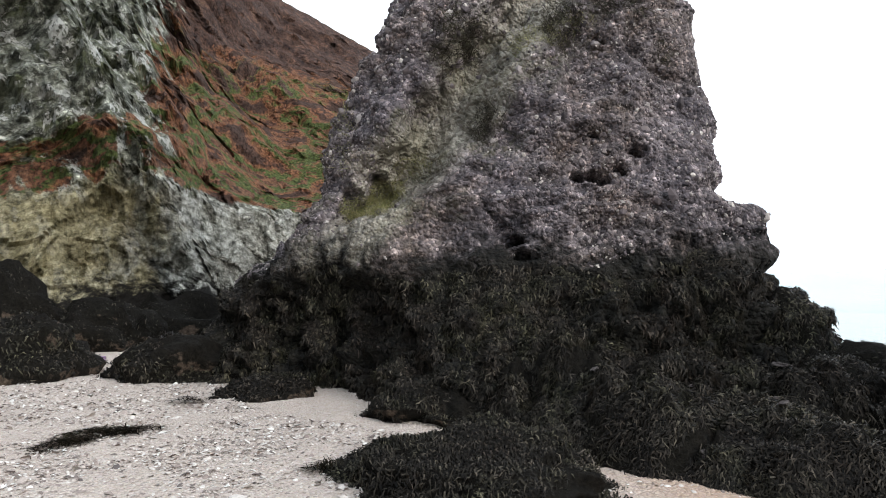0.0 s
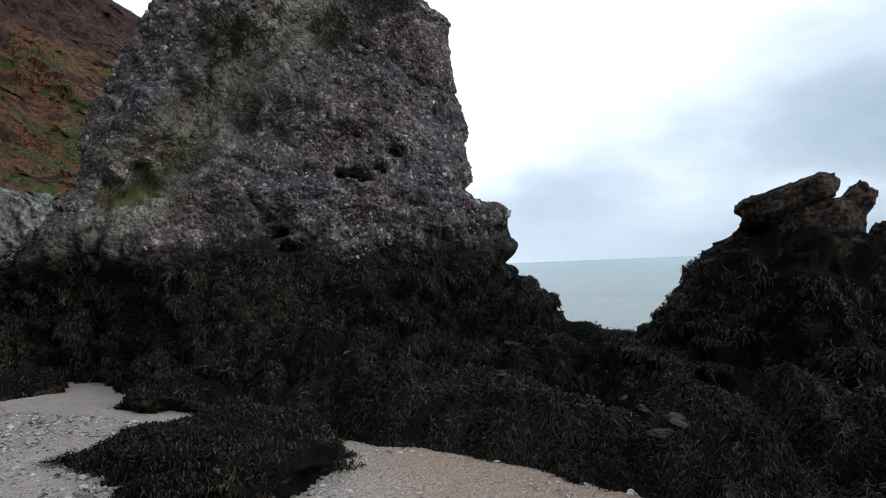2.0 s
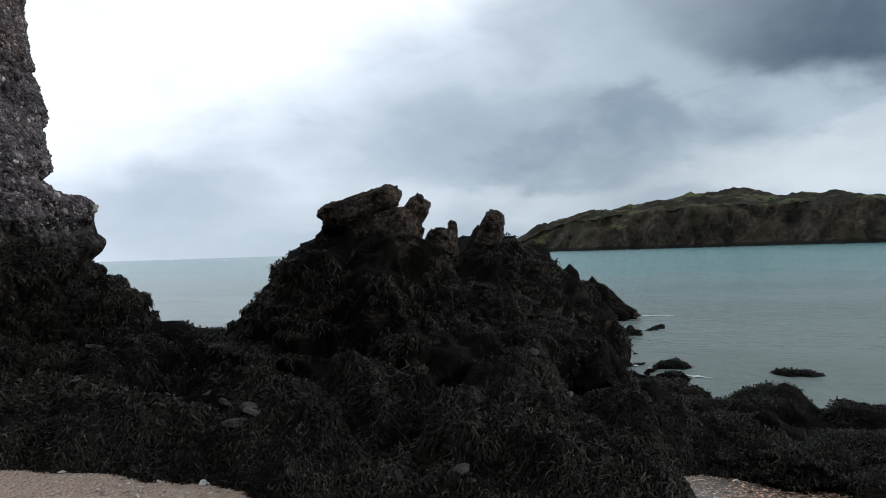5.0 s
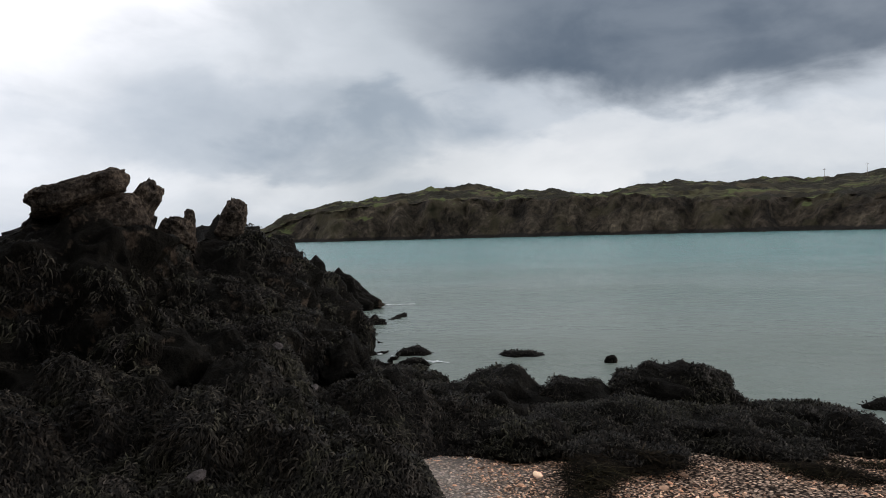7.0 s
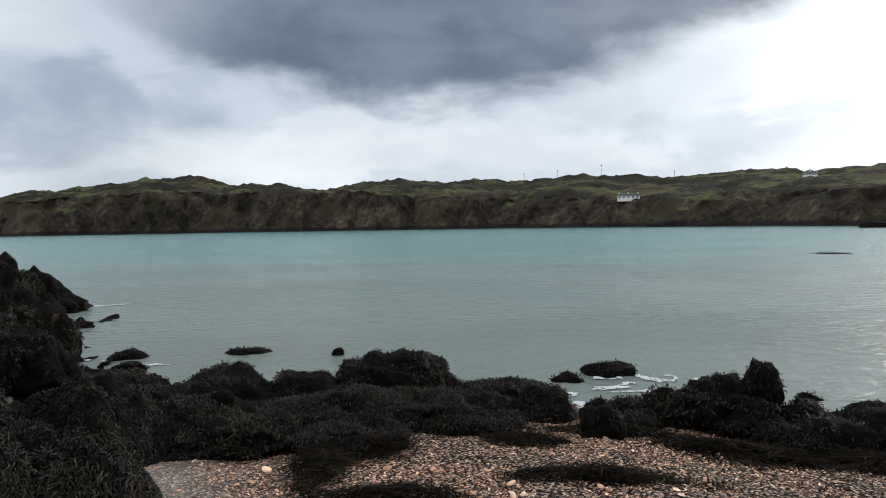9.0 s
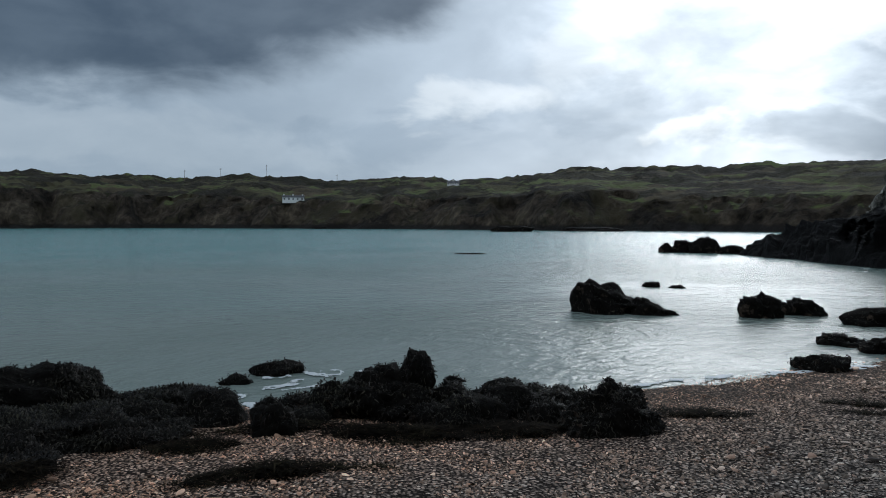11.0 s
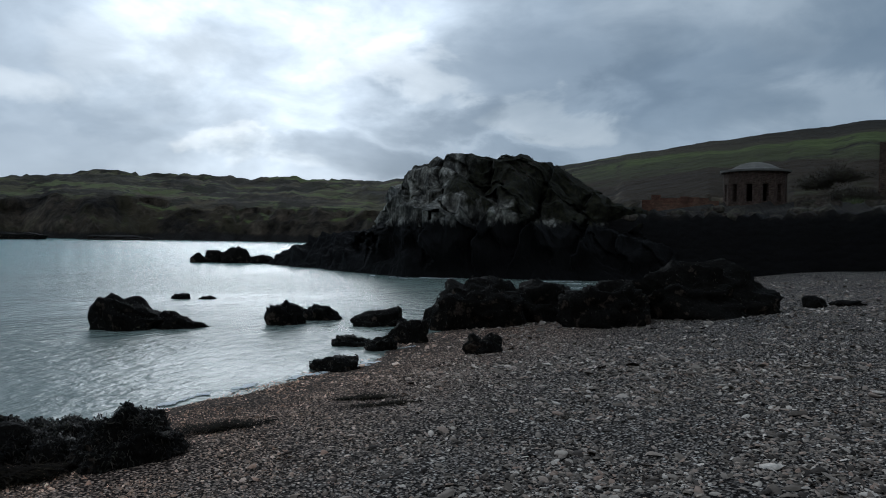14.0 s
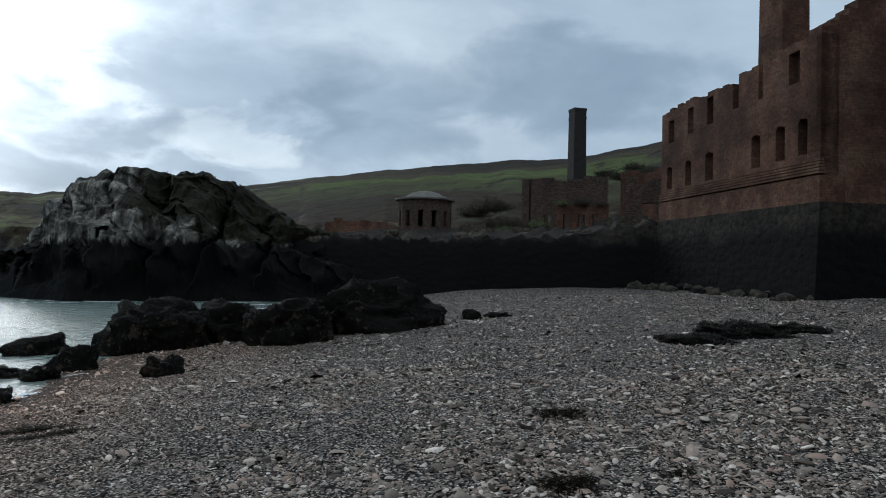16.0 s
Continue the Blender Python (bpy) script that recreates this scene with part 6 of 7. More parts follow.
    def chimney(x, y, z0, z1, w, label, mat):
        bm = bmesh.new()
        box(bm, -w / 2, w / 2, -w / 2, w / 2, z0, z1)
        for q in bm.verts:
            if q.co.z > z1 - 0.1:
                q.co.x *= 0.84
                q.co.y *= 0.84
        shaft = new("chimney")
        part("shaft", bm, mat, shaft)
        for i, (k, a) in enumerate(((0.44, 0.9), (0.45, 0.22))):
            bm = bmesh.new()
            box(bm, -w * k, w * k, -w * k, w * k, z1 - a, z1 - a + 0.22)
            part("collar", bm, mat, shaft, "projecting brick course")
        at(shaft, x, y, 0, turn + 8)
        tagged(shaft, label, "chimney", "brickworks chimneys")

    chimney(-11.6, -33.2, 1.0, 18.5, 1.6, "tall tapering red brick chimney behind the works", BRICK)
    chimney(-5.1, -60.3, 3.0, 14.9, 1.25, "square backlit brick chimney against the hillside", BACKLIT_BRICK)


make_works()


def make_quay():
    """The sea wall at the head of the beach, with the terrace that it holds."""
    rng = np.random.default_rng(9)
    a, b = np.array((12.4, -35.6)), np.array((-6.2, -33.3))
    n = 70
    xs = np.linspace(0, 1, n)
    verts, faces = [], []
    tall = np.interp(xs, (0, 0.12, 0.2, 0.5, 0.8, 1.0), (2.6, 2.9, 3.0, 3.05, 3.3, 3.9)) + rng.normal(0, 0.10, n)
    out = 0.18 * fbm(np.stack([xs * 18, xs * 0, xs * 0], 1), 0.6, 4, 33)
    side = np.array((-(b - a)[1], (b - a)[0])) / np.linalg.norm(b - a)
    if side[1] < 0:
        side = -side
    rows = ((1.3, 0.0, -0.6), (0.75, 0.35, 0.0), (0.35, 0.75, 0.0), (0.1, 1.0, 0.0), (-0.3, 1.02, 0.0), (-0.9, 1.0, 0.0), (-14.0, 1.25, 0.3))
    v = []
    for off, k, dz in rows:
        for i, s in enumerate(xs):
            q = a + (b - a) * s + side * (off + out[i] * (k < 1.01))
            v.append((q[0], q[1], -0.5 + (tall[i] + 0.5) * k + dz + (0.08 * math.sin(i * 2.3 + k * 9) if k > 0.2 else 0)))
    f = grid_faces(len(rows), n)
    v = np.array(v)
    if vert_normals(v, f)[:, 2].mean() < 0:
        f = f[:, ::-1]
    wall = solid("quay_wall", v, f, QUAY_STONE)
    tagged(wall, "dark weed-stained stone quay wall with a broken top", "sea wall", kind="structure")
    # tumbled blocks along its top and foot
    d, tri = ball(2)
    for i in range(46):
        s = rng.random()
        q = a + (b - a) * s + side * rng.uniform(-4.0, 0.0)
        w = rng.uniform(0.15, 0.5)
        p = np.sign(d) * np.abs(d) ** 0.6 * np.array([w, w * 0.7, w * 0.5]) * (1 + 0.2 * fbm(d + i, 1.5, 2, i))[:, None]
        ob = solid("fallen_stone", p, tri, RUBBLE, soft=False)
        ob.location = (q[0], q[1], float(np.interp(s, xs, tall)) + w * 0.25)
        ob.rotation_euler = (rng.normal(0, 0.2), rng.normal(0, 0.2), rng.uniform(0, 6))
        tagged(ob, "loose stone block fallen along the quay", "stone", "stones along the quay")


def make_foot_rubble():
    rng = np.random.default_rng(19)
    d, tri = ball(2)
    a, b = np.array((-9.1, -22.5)), np.array((-6.2, -32.6))
    for i in range(60):
        q = a + (b - a) * rng.random() + np.array((1.0, 0.25)) * rng.uniform(0.35, 1.5)
        w = rng.uniform(0.08, 0.30)
        p = np.sign(d) * np.abs(d) ** 0.65 * np.array([w, w * 0.75, w * 0.55]) * (1 + 0.25 * fbm(d + i, 1.5, 2, i))[:, None]
        ob = solid("fallen_stone", p, tri, RUBBLE if i % 3 else QUAY_STONE, soft=False)
        ob.location = (q[0], q[1], float(beach_height(np.array([q[0]]), np.array([q[1]]))[0]) + w * 0.2)
        ob.rotation_euler = (rng.normal(0, 0.3), rng.normal(0, 0.3), rng.uniform(0, 6))
        tagged(ob, "stone fallen from the wall onto the shingle", "stone", "stones at the foot of the works")


make_quay()
make_foot_rubble()


def make_rotunda():
    """The small round kiln house with arched openings and a shallow dome."""
    house = new("round_kiln")
    r, sides, base, top = 1.95, 12, 2.6, 5.75
    for i in range(sides):
        t0, t1 = 2 * math.pi * i / sides, 2 * math.pi * (i + 1) / sides
        p0, p1 = Vector((r * math.cos(t0), r * math.sin(t0), 0)), Vector((r * math.cos(t1), r * math.sin(t1), 0))
        length = (p1 - p0).length
        bm = bmesh.new()
        facing = 0.5 * (t0 + t1) < math.pi                      # the unseen landward half is left blind to block light through the windows
        pierced(bm, length, 0.35, [(length * 0.33, length * 0.67, base + 1.35, base + 2.4)] if facing else [], base, [(0, length, top)])
        ob = part("wall_panel", bm, BRICK_PALE, house)
        ob.location, ob.rotation_euler = p0, (0, 0, math.atan2(p1.y - p0.y, p1.x - p0.x))
        if not facing:
            continue
        bm = bmesh.new()
        for k in range(5):
            a = math.pi * (k + 0.5) / 5
            m = Matrix.Translation((length / 2 + length * 0.25 * math.cos(a), -0.02, base + 2.35 + 0.2 * math.sin(a))) @ Matrix.Rotation(-(a - math.pi / 2), 4, "Y")
            n0 = len(bm.verts)
            box(bm, -0.05, 0.05, 0, 0.3, -0.07, 0.07)
            for q in list(bm.verts)[n0:]:
                q.co = m @ q.co
        ob = part("window_arch", bm, BRICK_PALE, house)
        ob.location, ob.rotation_euler = p0, (0, 0, math.atan2(p1.y - p0.y, p1.x - p0.x))
    bm = bmesh.new()
    rings = [(r + 0.22, top), (r + 0.24, top + 0.12), (r * 0.8, top + 0.22), (r * 0.72, top + 0.30), (r * 0.5, top + 0.52), (r * 0.25, top + 0.64), (0.05, top + 0.68)]
    loops = [[bm.verts.new((q * math.cos(2 * math.pi * i / 28), q * math.sin(2 * math.pi * i / 28), z)) for i in range(28)] for q, z in rings]
    for lo, hi in zip(loops[:-1], loops[1:]):
        for i in range(28):
            bm.faces.new((lo[i], lo[(i + 1) % 28], hi[(i + 1) % 28], hi[i]))
    bm.faces.new(loops[-1])
    part("dome", bm, DOME, house, "shallow pale cement dome with an overhanging rim")
    at(house, 5.85, -47.2, 0.4, 12)
    house.scale = (0.9, 0.9, 0.97)
    tagged(house, "small round brick kiln house with arches and shallow dome", "kiln")


BRICK_PALE = make_stone("pale_brick", (0.044, 0.031, 0.025), (0.130, 0.092, 0.072), 9.0)
DOME = make_plain("cement_dome", (0.14, 0.132, 0.115), 0.9, 0.3, 1.5)
make_rotunda()


def make_ruins():
    rng = random.Random(12)

    def ruin(x0, y0, x1, y1, z0, z1, mat, label, holes=(), drop=0.5):
        length = math.hypot(x1 - x0, y1 - y0)
        n = max(4, int(length / 0.5))
        tops = [(length * i / n, length * (i + 1) / n, z1 + rng.uniform(-drop, 0.1)) for i in range(n)]
        bm = bmesh.new()
        pierced(bm, length, 0.5, list(holes), z0, tops)
        ob = part("ruined_wall", bm, mat)
        at(ob, x0, y0, 0, math.degrees(math.atan2(y1 - y0, x1 - x0)))
        tagged(ob, label, "ruin", "ruined walls on the terrace")

    ruin(-1.15, -50.5, -6.1, -49.1, 3.0, 8.0, BRICK_PALE, "broken pale brick wall of the ruined works", [(0.9, 1.4, 4.3, 5.4), (3.6, 4.2, 4.2, 5.4)], 0.3)
    ruin(-1.0, -50.6, -2.6, -56.0, 3.0, 8.1, BRICK_PALE, "broken pale brick side wall with an arched doorway", [(0.6, 1.4, 3.0, 5.6)])
    ruin(-6.7, -47.0, -9.0, -45.7, 3.0, 8.0, BRICK, "tall red brick stub of wall with a flat top", [(0.9, 1.5, 3.6, 5.6)], 0.15)
    ruin(-2.6, -45.5, -5.6, -44.7, 2.8, 5.7, BRICK, "low red brick arcade on the terrace above the quay", [(0.4, 0.85, 4.2, 5.1), (1.3, 1.75, 4.2, 5.1), (2.2, 2.65, 4.2, 5.1)], 0.12)
    ruin(-4.6, -40.4, -7.6, -39.6, 3.0, 4.7, RUBBLE, "pale capped stone wall beside the works", drop=0.2)
    ruin(11.6, -43.6, 7.4, -44.4, 2.4, 4.55, BRICK, "low broken red brick wall on the terrace", drop=0.35)
    ruin(3.4, -43.0, -2.5, -42.0, 2.6, 4.3, RUBBLE, "low tumbled stone wall on the terrace", drop=0.9)
    ruin(9.5, -40.0, 4.5, -39.0, 2.4, 3.6, RUBBLE, "low tumbled stone wall on the terrace", drop=0.7)
    ruin(-5.6, -38.0, -8.0, -37.5, 3.2, 6.6, BRICK_PALE, "roofless brick hut beside the works", [(0.8, 1.5, 3.2, 5.2)])


make_ruins()


def make_bush(x, y, z, r, seed, green):
    """A ragged low bush: twigs fan from a mound, leaves at their ends."""
    rng = np.random.default_rng(seed)
    n = int(2600 * r)
    way = rng.normal(0, 1, (n, 3)) * [1, 1, 0.7]
    way[:, 2] = np.abs(way[:, 2])
    way /= np.linalg.norm(way, axis=1)[:, None]
    reach = r * (0.62 + 0.6 * fbm(way * 2 + seed, 1.4, 3, seed)) * rng.uniform(0.35, 1.0, n)
    roots = np.array([x, y, z]) + way * reach[:, None] * [1.3, 1.3, 0.8]
    ob = ribbons("gorse_bush", roots, way, rng.uniform(0.08, 0.22, n) * r, rng.uniform(0.02, 0.05, n) * r, BRAMBLE if green else SHRUB, rng, -0.2, 0.02, 1, None, 1.0, 0.5)
    tagged(ob, "dull green bush among the ruins" if green else "dark leafless bush among the ruins", "bush", "bushes on the terrace")


for i, (x, y, z, r) in enumerate(((-3.0, -45.2, 5.7, 0.6), (-4.1, -44.9, 5.7, 0.8), (-5.2, -44.6, 5.6, 0.6), (-1.6, -46.8, 4.4, 0.9), (0.3, -48.5, 4.4, 1.1), (1.2, -51.0, 4.6, 1.3), (0.6, -46.5, 4.0, 0.8), (2.5, -44.0, 3.4, 0.6), (-6.5, -58.5, 8.3, 1.1), (-8.5, -59.0, 9.0, 1.2),
                                     (-10.5, -58.0, 9.2, 1.2), (-7.5, -62.0, 9.6, 1.1), (-10.0, -62.0, 10.2, 1.2), (1.6, -57.0, 6.2, 1.6), (3.2, -58.0, 5.8, 1.5), (8.5, -46.5, 3.0, 0.7), (3.6, -46.0, 3.2, 0.6))):
    make_bush(x, y, z, r, 700 + i, i % 3 == 0 and i < 8)


# ---- houses across the bay ----
def make_house(az, el, w, h, label):
    a = np.degrees(np.arctan2(-(coast_v[:, 0] - EYE_X), coast_v[:, 1] - EYE_Y))
    r = np.hypot(coast_v[:, 0] - EYE_X, coast_v[:, 1] - EYE_Y)
    up = np.degrees(np.arctan2(coast_v[:, 2] - EYE_Z, r))
    near = np.where((np.abs(a - az) < 0.25) & (up > el))[0]
    spot = coast_v[near[np.argmin(r[near])]]
    x, y, z = (float(q) for q in spot)
    house = new("white_house")
    bm = bmesh.new()
    box(bm, -w / 2, w / 2, -2.5, 2.5, -0.6, h)
    part("wall", bm, WHITEWASH, house)
    bm = bmesh.new()
    q = [bm.verts.new(c) for c in ((-w / 2 - 0.2, -2.8, h), (w / 2 + 0.2, -2.8, h), (w / 2 + 0.2, 2.8, h), (-w / 2 - 0.2, 2.8, h), (-w / 2 - 0.2, 0, h + 0.9), (w / 2 + 0.2, 0, h + 0.9))]
    for k in ((0, 1, 5, 4), (2, 3, 4, 5), (1, 2, 5), (3, 0, 4), (3, 2, 1, 0)):
        bm.faces.new([q[i] for i in k])
    part("roof", bm, SLATE, house, "dark slate roof")
    for i in range(3):
        bm = bmesh.new()
        cx = -w / 2 + 0.5 + i * (w - 1) / 2
        box(bm, cx - 0.28, cx + 0.28, -0.3, 0.3, h + 0.3, h + 1.2)
        part("chimney", bm, WHITEWASH, house)
    for i in range(5):
        bm = bmesh.new()
        cx = -w / 2 + (i + 0.5) * w / 5
        box(bm, cx - 0.28, cx + 0.28, -2.53, -2.4, h * 0.4, h * 0.8)
        part("window", bm, SLATE, house, "dark window")
    house.location, house.rotation_euler = (x, y, z - 0.3), (0, 0, radians(az))
    tagged(house, label, "house", "houses across the bay")


make_house(-101.7, 1.62, 7.5, 1.3, "long white cottage with chimneys above the far cliff")
make_house(-114.6, 3.0, 4.6, 0.8, "pale house among bushes on the far skyline")


def make_poles():
    pole = new("utility_pole")
    bm = bmesh.new()
    bmesh.ops.create_cone(bm, cap_ends=True, segments=8, radius1=0.09, radius2=0.07, depth=6, matrix=Matrix.Translation((0, 0, 1.4)))
    part("post", bm, WOOD, pole)
    bm = bmesh.new()
    box(bm, -0.7, 0.7, -0.06, 0.06, 3.8, 3.95)
    part("crossarm", bm, WOOD, pole)
    tagged(pole, "wooden utility pole on the far ridge", "pole", "poles on the far ridge")
    spots = ((-93.9, 3.4, 400), (-96.5, 3.6, 400), (-99.9, 3.9, 395), (-105.3, 3.25, 390), (-113.0, 3.2, 380))
    for i, (az, el, dist) in enumerate(spots):
        x, y = polar(az, dist)
        m = Matrix.Translation((float(x), float(y), EYE_Z + dist * math.tan(radians(el)) - 0.5)) @ Matrix.Rotation(radians(az), 4, "Z")
        if i == 0:
            pole.matrix_basis = m
        else:
            copy_thing(pole, m)


make_poles()


# ---- foam ----
def make_foam(x, y, length, width, bearing, seed):
    """A torn streak of foam lying on the water."""
    n, k = 130, 34
    s, t = np.meshgrid(np.linspace(-0.5, 0.5, n), np.linspace(-0.5, 0.5, k), indexing="ij")
    a = radians(bearing)
    u, w = s * length, t * width + 0.3 * width * bumps(np.stack([s * 5 + seed, 0 * s, 0 * s], -1).reshape(-1, 3), 1.0, seed).reshape(s.shape)
    px, py = x + u * math.cos(a) - w * math.sin(a), y + u * math.sin(a) + w * math.cos(a)
    p = np.stack([px.ravel(), py.ravel(), 0 * px.ravel()], 1)
    mask = crags(p, 4.5, 4, seed + 4) - 0.1 - 1.2 * (np.abs(2 * t.ravel()) ** 2) - 0.8 * (np.abs(2 * s.ravel()) ** 4)
    z = 0.005 + 0.012 * np.clip(mask, 0, 1)
    f = grid_faces(n, k)
    f = f[mask[f].min(1) > 0.36]
    if len(f) == 0:
        return
    v = np.stack([p[:, 0], p[:, 1], z], 1)
    if face_frames(v, f)[1][:, 2].mean() < 0:
        f = f[:, ::-1]
    tagged(solid("foam", v, f, FOAM), "thin white foam on the water beside rocks", "foam", "foam streaks", "stuff")


for i, row in enumerate(((8.25, -1.55, 0.9, 0.35, -95), (7.85, -1.95, 0.7, 0.35, -100), (9.1, -2.75, 1.2, 0.4, -105), (8.35, -2.6, 0.8, 0.35, -100), (9.0, -3.4, 0.9, 0.25, -105), (10.6, 4.7, 1.0, 0.35, -64), (10.1, 3.8, 0.9, 0.3, -64), (17.8, 8.5, 1.4, 0.4, -60),
                         (8.5, -2.2, 1.3, 0.3, -60), (7.7, -1.4, 0.6, 0.35, -95), (18.0, -28.7, 5.0, 0.8, -172), (12.0, -30.4, 3.4, 1.0, -130), (9.9, -27.4, 2.6, 0.9, -150), (6.62, -9.4, 2.0, 0.28, -95), (7.2, -12.2, 2.2, 0.3, -80), (7.8, -13.9, 1.4, 0.4, -120), (13.4, -32.4, 4.2, 0.9, -145), (10.9, -29.8, 2.2, 0.6, -150), (17.6, -28.2, 5.5, 0.5, -135), (6.95, -6.6, 2.4, 0.25, -95), (6.75, -8.6, 2.2, 0.22, -92), (7.25, -4.6, 1.6, 0.25, -85), (7.2, -13.3, 1.6, 0.3, -100), (12.2, 6.5, 0.8, 0.3, -60))):
    make_foam(*row, 600 + i)


# ---- small finds ----
def make_stick():
    d, f = ball(3)
    t = d[:, 2]
    v = np.stack([d[:, 0] * 0.016 + 0.035 * (1 - t * t), d[:, 1] * 0.014, t * 0.085], 1)
    ob = solid("bleached_stick", v, f, BONE)
    x, y = 4.06, 5.32
    ob.location, ob.rotation_euler = (x, y, 0.62), (0.35, 0.3, -0.6)
    tagged(ob, "pale curved bleached stick lying on the seaweed", "driftwood")


make_stick()


def make_scrap():
    d, f = ball(3)
    v = d * np.array([0.26, 0.14, 0.07]) * (1 + 0.35 * fbm(d, 2.0, 3, 4))[:, None]
    v[:, 2] = np.maximum(v[:, 2], -0.02)
    ob = solid("plastic_scrap", v, f, PURPLE)
    x, y = -5.25, 10.6
    ob.location = (x, y, float(beach_height(np.array([x]), np.array([y]))[0]) + 0.03)
    tagged(ob, "faded purple plastic scrap washed up on the sand", "litter")


make_scrap()


# ---- plants ----
def tufts(name, v, f, per_m2, mat, seed, keep, length, width, rise, label, category, parent=None, spread=0.9, segs=1):
    rng = np.random.default_rng(seed)
    roots, normals = scatter(v, f, per_m2, rng, keep)
    m = len(roots)
    ob = ribbons(name, roots, normals, rng.uniform(*length, m), rng.uniform(*width, m), mat, rng, -0.3, 0.02, segs, parent, spread, rise)
    if ob and not parent:
        tagged(ob, label, category, kind="stuff")
    return ob


def on_face(u0, u1, z0, z1, chance=1.0):
    a = radians(8.0)
    ax, ay = math.sin(a) * 9.25, math.cos(a) * 9.25

    def keep(c, n):
        u = (c[:, 0] - ax) * math.cos(a) - (c[:, 1] - ay) * math.sin(a)
        w = (c[:, 0] - ax) * math.sin(a) + (c[:, 1] - ay) * math.cos(a)
        q = ((u - (u0 + u1) / 2) / ((u1 - u0) / 2)) ** 2 + ((c[:, 2] - (z0 + z1) / 2) / ((z1 - z0) / 2)) ** 2
        return (w < 0.6) * (q < 0.8 + 0.9 * fbm(c, 3.5, 3, 77)) * chance
    return keep


for i, (u0, u1, z0, z1, mat, dens, ln, wd) in enumerate((
        (0.05, 0.65, 4.62, 5.3, SHRUB, 1500, (0.10, 0.34), (0.005, 0.013)), (0.55, 1.35, 4.70, 5.6, SHRUB, 1500, (0.10, 0.36), (0.005, 0.013)), (-1.25, -0.6, 4.55, 5.2, SHRUB, 1100, (0.1, 0.3), (0.005, 0.013)), (-0.80, -0.42, 3.48, 3.95, SHRUB, 1500, (0.08, 0.22), (0.005, 0.012)),
        (1.30, 1.58, 4.25, 4.6, SHRUB, 1500, (0.06, 0.16), (0.005, 0.012)), (-2.45, -1.85, 2.65, 3.05, GRASS, 4200, (0.04, 0.13), (0.004, 0.009)), (-2.2, -1.55, 2.95, 3.3, GRASS, 3600, (0.04, 0.12), (0.004, 0.009)), (-1.9, -1.2, 3.2, 3.55, GRASS, 1500, (0.03, 0.10), (0.004, 0.009)),
        (-0.45, 0.3, 4.55, 5.0, GRASS, 900, (0.04, 0.12), (0.005, 0.011)), (0.0, 0.9, 4.75, 5.1, GRASS, 700, (0.04, 0.12), (0.005, 0.011)), (-2.9, -2.2, 3.2, 4.4, GRASS, 300, (0.05, 0.14), (0.005, 0.011)))):
    tufts("shrub" if mat == SHRUB else "turf", stack_v, stack_f, dens, mat, 500 + i, on_face(u0, u1, z0, z1), ln, wd, 0.9, "dark wind-clipped shrub rooted in the sea stack" if mat == SHRUB else "dry yellow-green grass on the ledges of the stack", "shrub" if mat == SHRUB else "grass")


def on_slope(kind_lo, kind_hi, zmin, zmax, seed):
    def keep(c, n):
        az = np.degrees(np.arctan2(-(c[:, 0] - EYE_X), c[:, 1] - EYE_Y))
        kind = fbm(c, 0.45, 4, seed)
        return (az < 24 + 3 * kind) * (az > -3) * (n[:, 2] > 0.35) * (c[:, 2] > zmin) * (c[:, 2] < zmax) * (kind > kind_lo) * (kind < kind_hi)
    return keep


tufts("bracken", slope_v, slope_f, 40, BRACKEN, 520, on_slope(0.05, 0.6, 3.5, 16, 5), (0.06, 0.16), (0.03, 0.07), 0.7, "rusty autumn bracken on the cliff slope", "bracken")
tufts("bramble", slope_v, slope_f, 40, BRAMBLE, 521, on_slope(-1.5, -0.2, 3.5, 16, 5), (0.05, 0.14), (0.04, 0.09), 0.8, "green bramble and ivy on the cliff slope", "bramble")
tufts("heather", slope_v, slope_f, 30, HEATHER, 522, on_slope(-2, 2, 11, 40, 6), (0.18, 0.4), (0.05, 0.12), 1.0, "dark brown heather on the upper slope", "heather")


def on_crag(c, n):
    away = np.degrees(np.arctan2(-(c[:, 0] - EYE_X), c[:, 1] - EYE_Y))
    return (n[:, 2] > 0.5) * (c[:, 2] > 4.6) * (away < -153.5) * (fbm(c, 0.35, 3, 15) > -0.25)


tufts("turf_cap", crag_v, crag_f, 26, HEATHER, 530, on_crag, (0.06, 0.14), (0.05, 0.10), 0.5, "", "", crag)


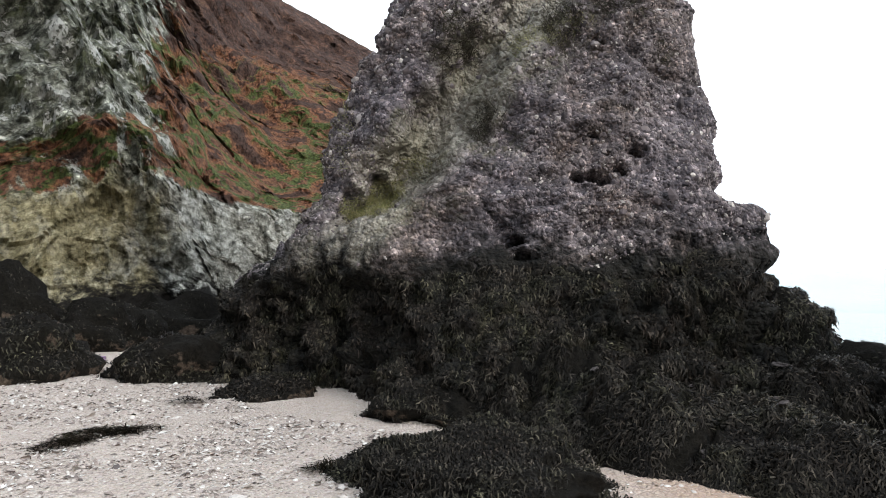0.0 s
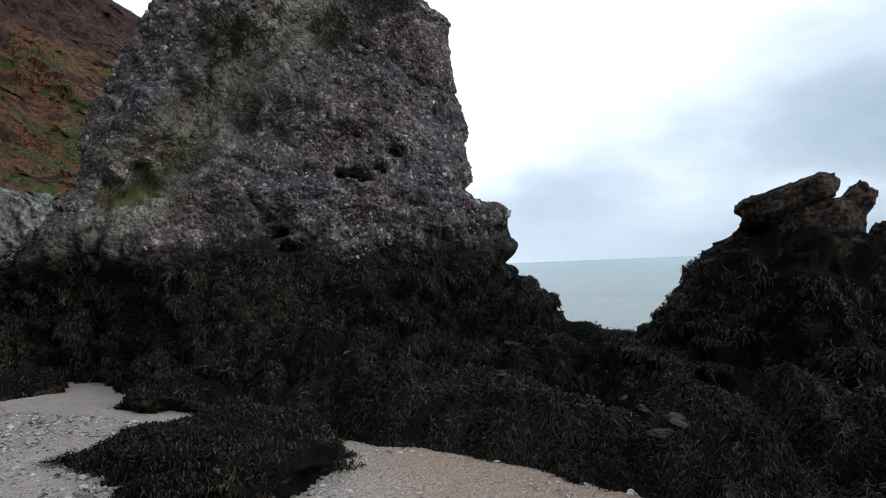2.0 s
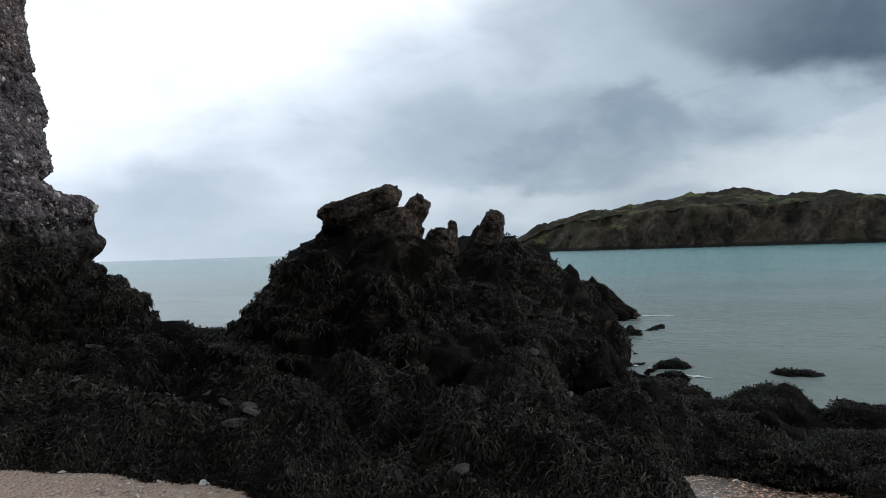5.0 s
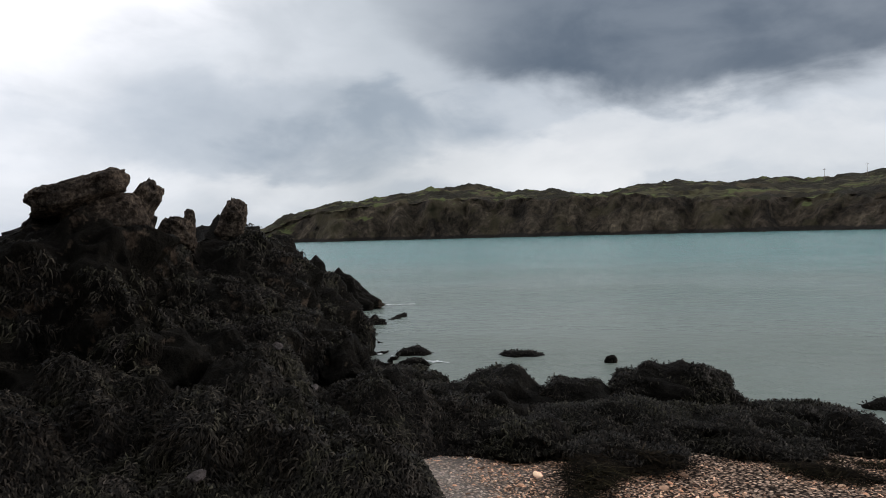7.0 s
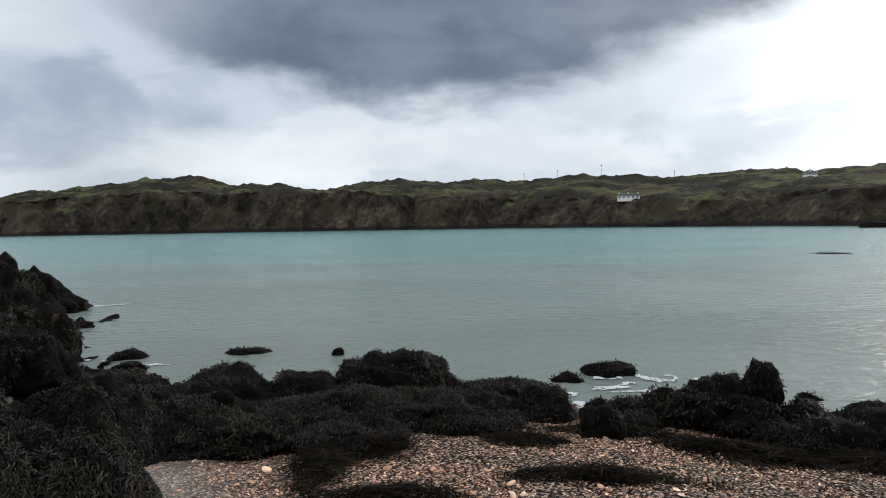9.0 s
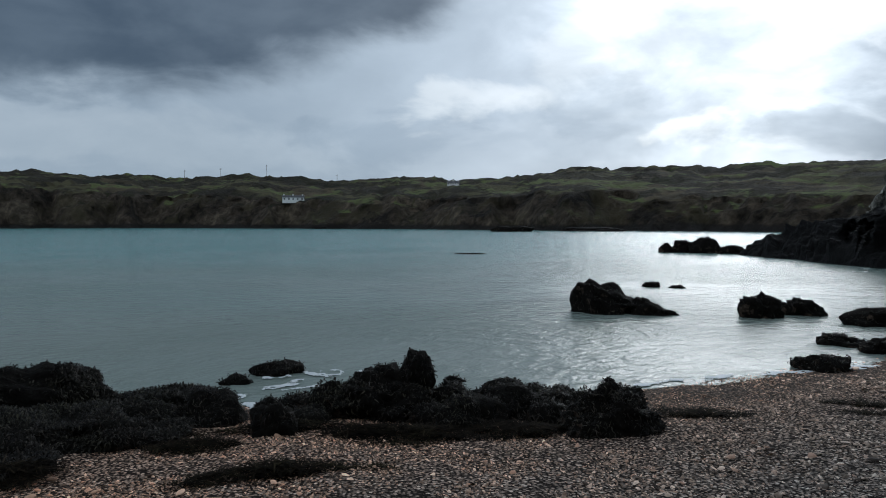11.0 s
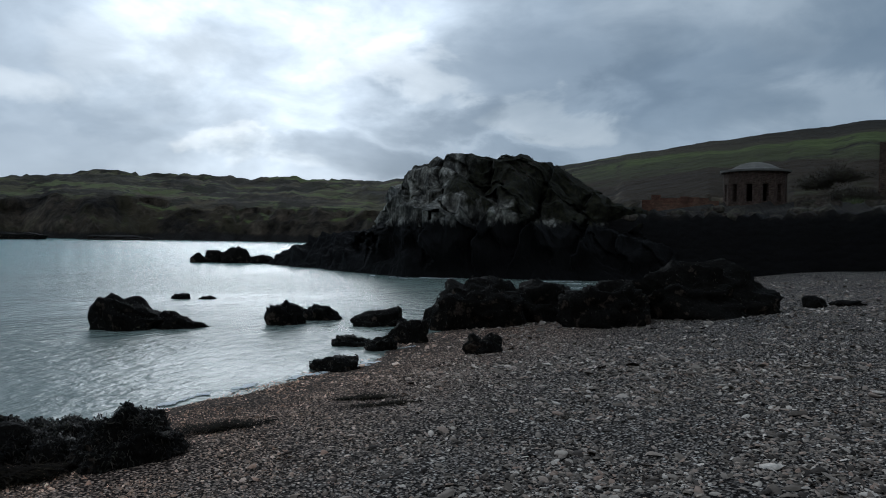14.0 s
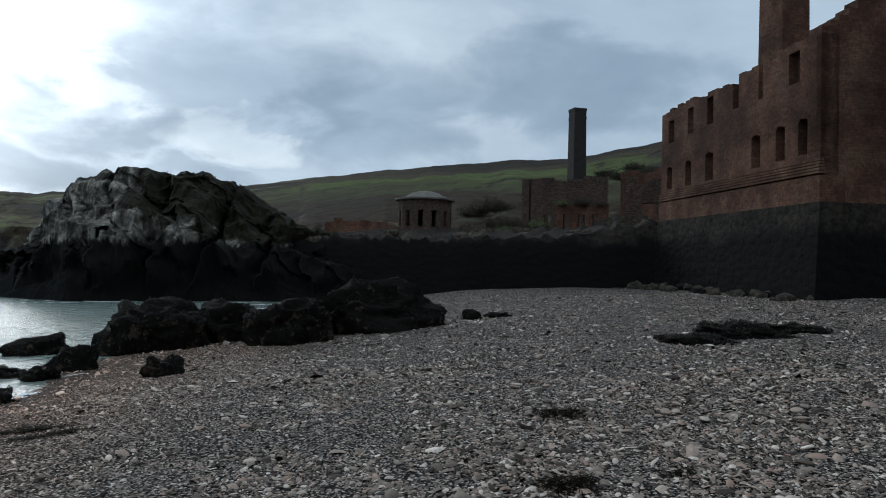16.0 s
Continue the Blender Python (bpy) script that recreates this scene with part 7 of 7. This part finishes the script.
# ---- pebbles ----
def make_pebbles():
    rng = np.random.default_rng(77)
    six = np.arange(6) * np.pi / 3
    ring = np.stack([np.cos(six), np.sin(six), np.full(6, -0.4)], 1)
    crown = np.stack([0.66 * np.cos(six + 0.3), 0.66 * np.sin(six + 0.3), np.full(6, 0.8)], 1)
    flat_stone = np.vstack([ring, crown])                       # worn flat top, the underside is bedded
    flat_faces = np.array([(i, (i + 1) % 6, 6 + i) for i in range(6)] + [((i + 1) % 6, 6 + (i + 1) % 6, 6 + i) for i in range(6)] + [(6, 7, 8), (6, 8, 9), (6, 9, 10), (6, 10, 11)])
    chip = np.vstack([ring, [[0.1, 0.05, 0.8]]])
    chip_faces = np.array([(i, (i + 1) % 6, 6) for i in range(6)])

    def layer(name, count, near, far, power, shape, tri, mat, north, big, label):
        r = near + (far - near) * rng.random(count) ** power
        az = rng.uniform(-70, 38, count) if north else rng.uniform(-212, -60, count)
        x, y = polar(az, r)
        p = np.stack([x, y, 0 * x], 1)
        keep = (x < shore_x(y) + 0.02) & (np.hypot(x - 0.5, (y - 10) * 0.9) > 3.4)
        keep &= ((y > 1.2) if north else (y < 2.1)) & ~((y > 2.1) & (x > 2.9 - 0.5 * (y - 4)))
        if north:
            keep &= (x < 1.0) | (rng.random(count) < 0.12)
        # bare sandy lanes
        keep &= (fbm(p, 0.45, 3, 8) + rng.normal(0, 0.22, count)) > (-0.6 if north else -0.5)
        x, y, r = x[keep], y[keep], r[keep]
        n = len(x)
        size = big * rng.lognormal(0, 0.42, n) * (1 + 0.3 * step(r, 6, 18))
        if not north:
            size = size * (0.60 + 0.72 * step(4 - 1.3 * x - y, 1.0, 9.5))
        size = np.clip(size, 0.005, 0.065)
        z = beach_height(x, y) + 0.035 * fbm(np.stack([x, y, 0 * x], 1), 0.5, 3, 3) + size * rng.uniform(0.05, 0.45, n)
        turn, lean = rng.uniform(0, 2 * np.pi, n), rng.normal(0, 0.30, (n, 2))
        sx, sy, sz = size * rng.uniform(1.0, 1.8, n), size * rng.uniform(0.7, 1.1, n), size * rng.uniform(0.22, 0.48, n)
        v = shape[None] * (1 + rng.normal(0, 0.16, (n, len(shape), 1))) * np.stack([sx, sy, sz], 1)[:, None]
        c, s = np.cos(turn)[:, None], np.sin(turn)[:, None]
        vx, vy, vz = v[..., 0] * c - v[..., 1] * s, v[..., 0] * s + v[..., 1] * c, v[..., 2]
        vz = vz + vx * lean[:, :1] + vy * lean[:, 1:]
        v = np.stack([vx + x[:, None], vy + y[:, None], vz + z[:, None]], -1).reshape(-1, 3)
        f = (np.arange(n)[:, None, None] * len(shape) + tri[None]).reshape(-1, 3)
        tagged(solid(name, v, f, mat), label, "pebbles", kind="stuff")

    note = "mixed grey, buff and pink flat beach shingle"
    layer("shingle", 36000, 3.3, 10.0, 1.1, flat_stone, flat_faces, PEBBLES, False, 0.0105, note)
    layer("shingle", 92000, 3.3, 9.5, 1.1, chip, chip_faces, PEBBLES, False, 0.0078, note)
    layer("shingle", 100000, 9.0, 27.0, 1.35, chip, chip_faces, PEBBLES, False, 0.0105, note)
    layer("shell_shingle", 110000, 4.0, 12.5, 1.0, chip, chip_faces, SHELLS, True, 0.0092, "pale pink and cream shell shingle over sand")
    # larger stones
    shapes = []
    d, tri = ball(3)
    for i in range(6):
        q = d * np.array([1.35, 0.95, 0.36]) * (1 + 0.13 * fbm(d + i * 9, 1.2, 3, i))[:, None]
        me = solid("pebble", q, tri, PEBBLE)
        shapes.append(me.data)
        bpy.data.objects.remove(me)
    for i in range(290):
        while True:
            rr, aa = 3.4 + 7 * rng.random() ** 1.4, -205 + 240 * rng.random() ** 1.8
            x, y = (float(q) for q in polar(aa, rr))
            if x < float(shore_x(y)) - 0.1 and y > -16 and (y < 1.5 or rng.random() < 0.1) and not (y > 1.5 and x > 0.5):
                break
        ob = new("pebble", shapes[i % 6])
        s = rng.uniform(0.022, 0.052) * (1.0 if aa < -140 else 0.6)
        ob.location = (x, y, float(beach_height(np.array([x]), np.array([y]))[0]) + s * 0.3)
        ob.rotation_euler, ob.scale = (rng.normal(0, 0.15), rng.normal(0, 0.15), rng.uniform(0, 6)), (s, s, s)
        ob.parent = ground


make_pebbles()
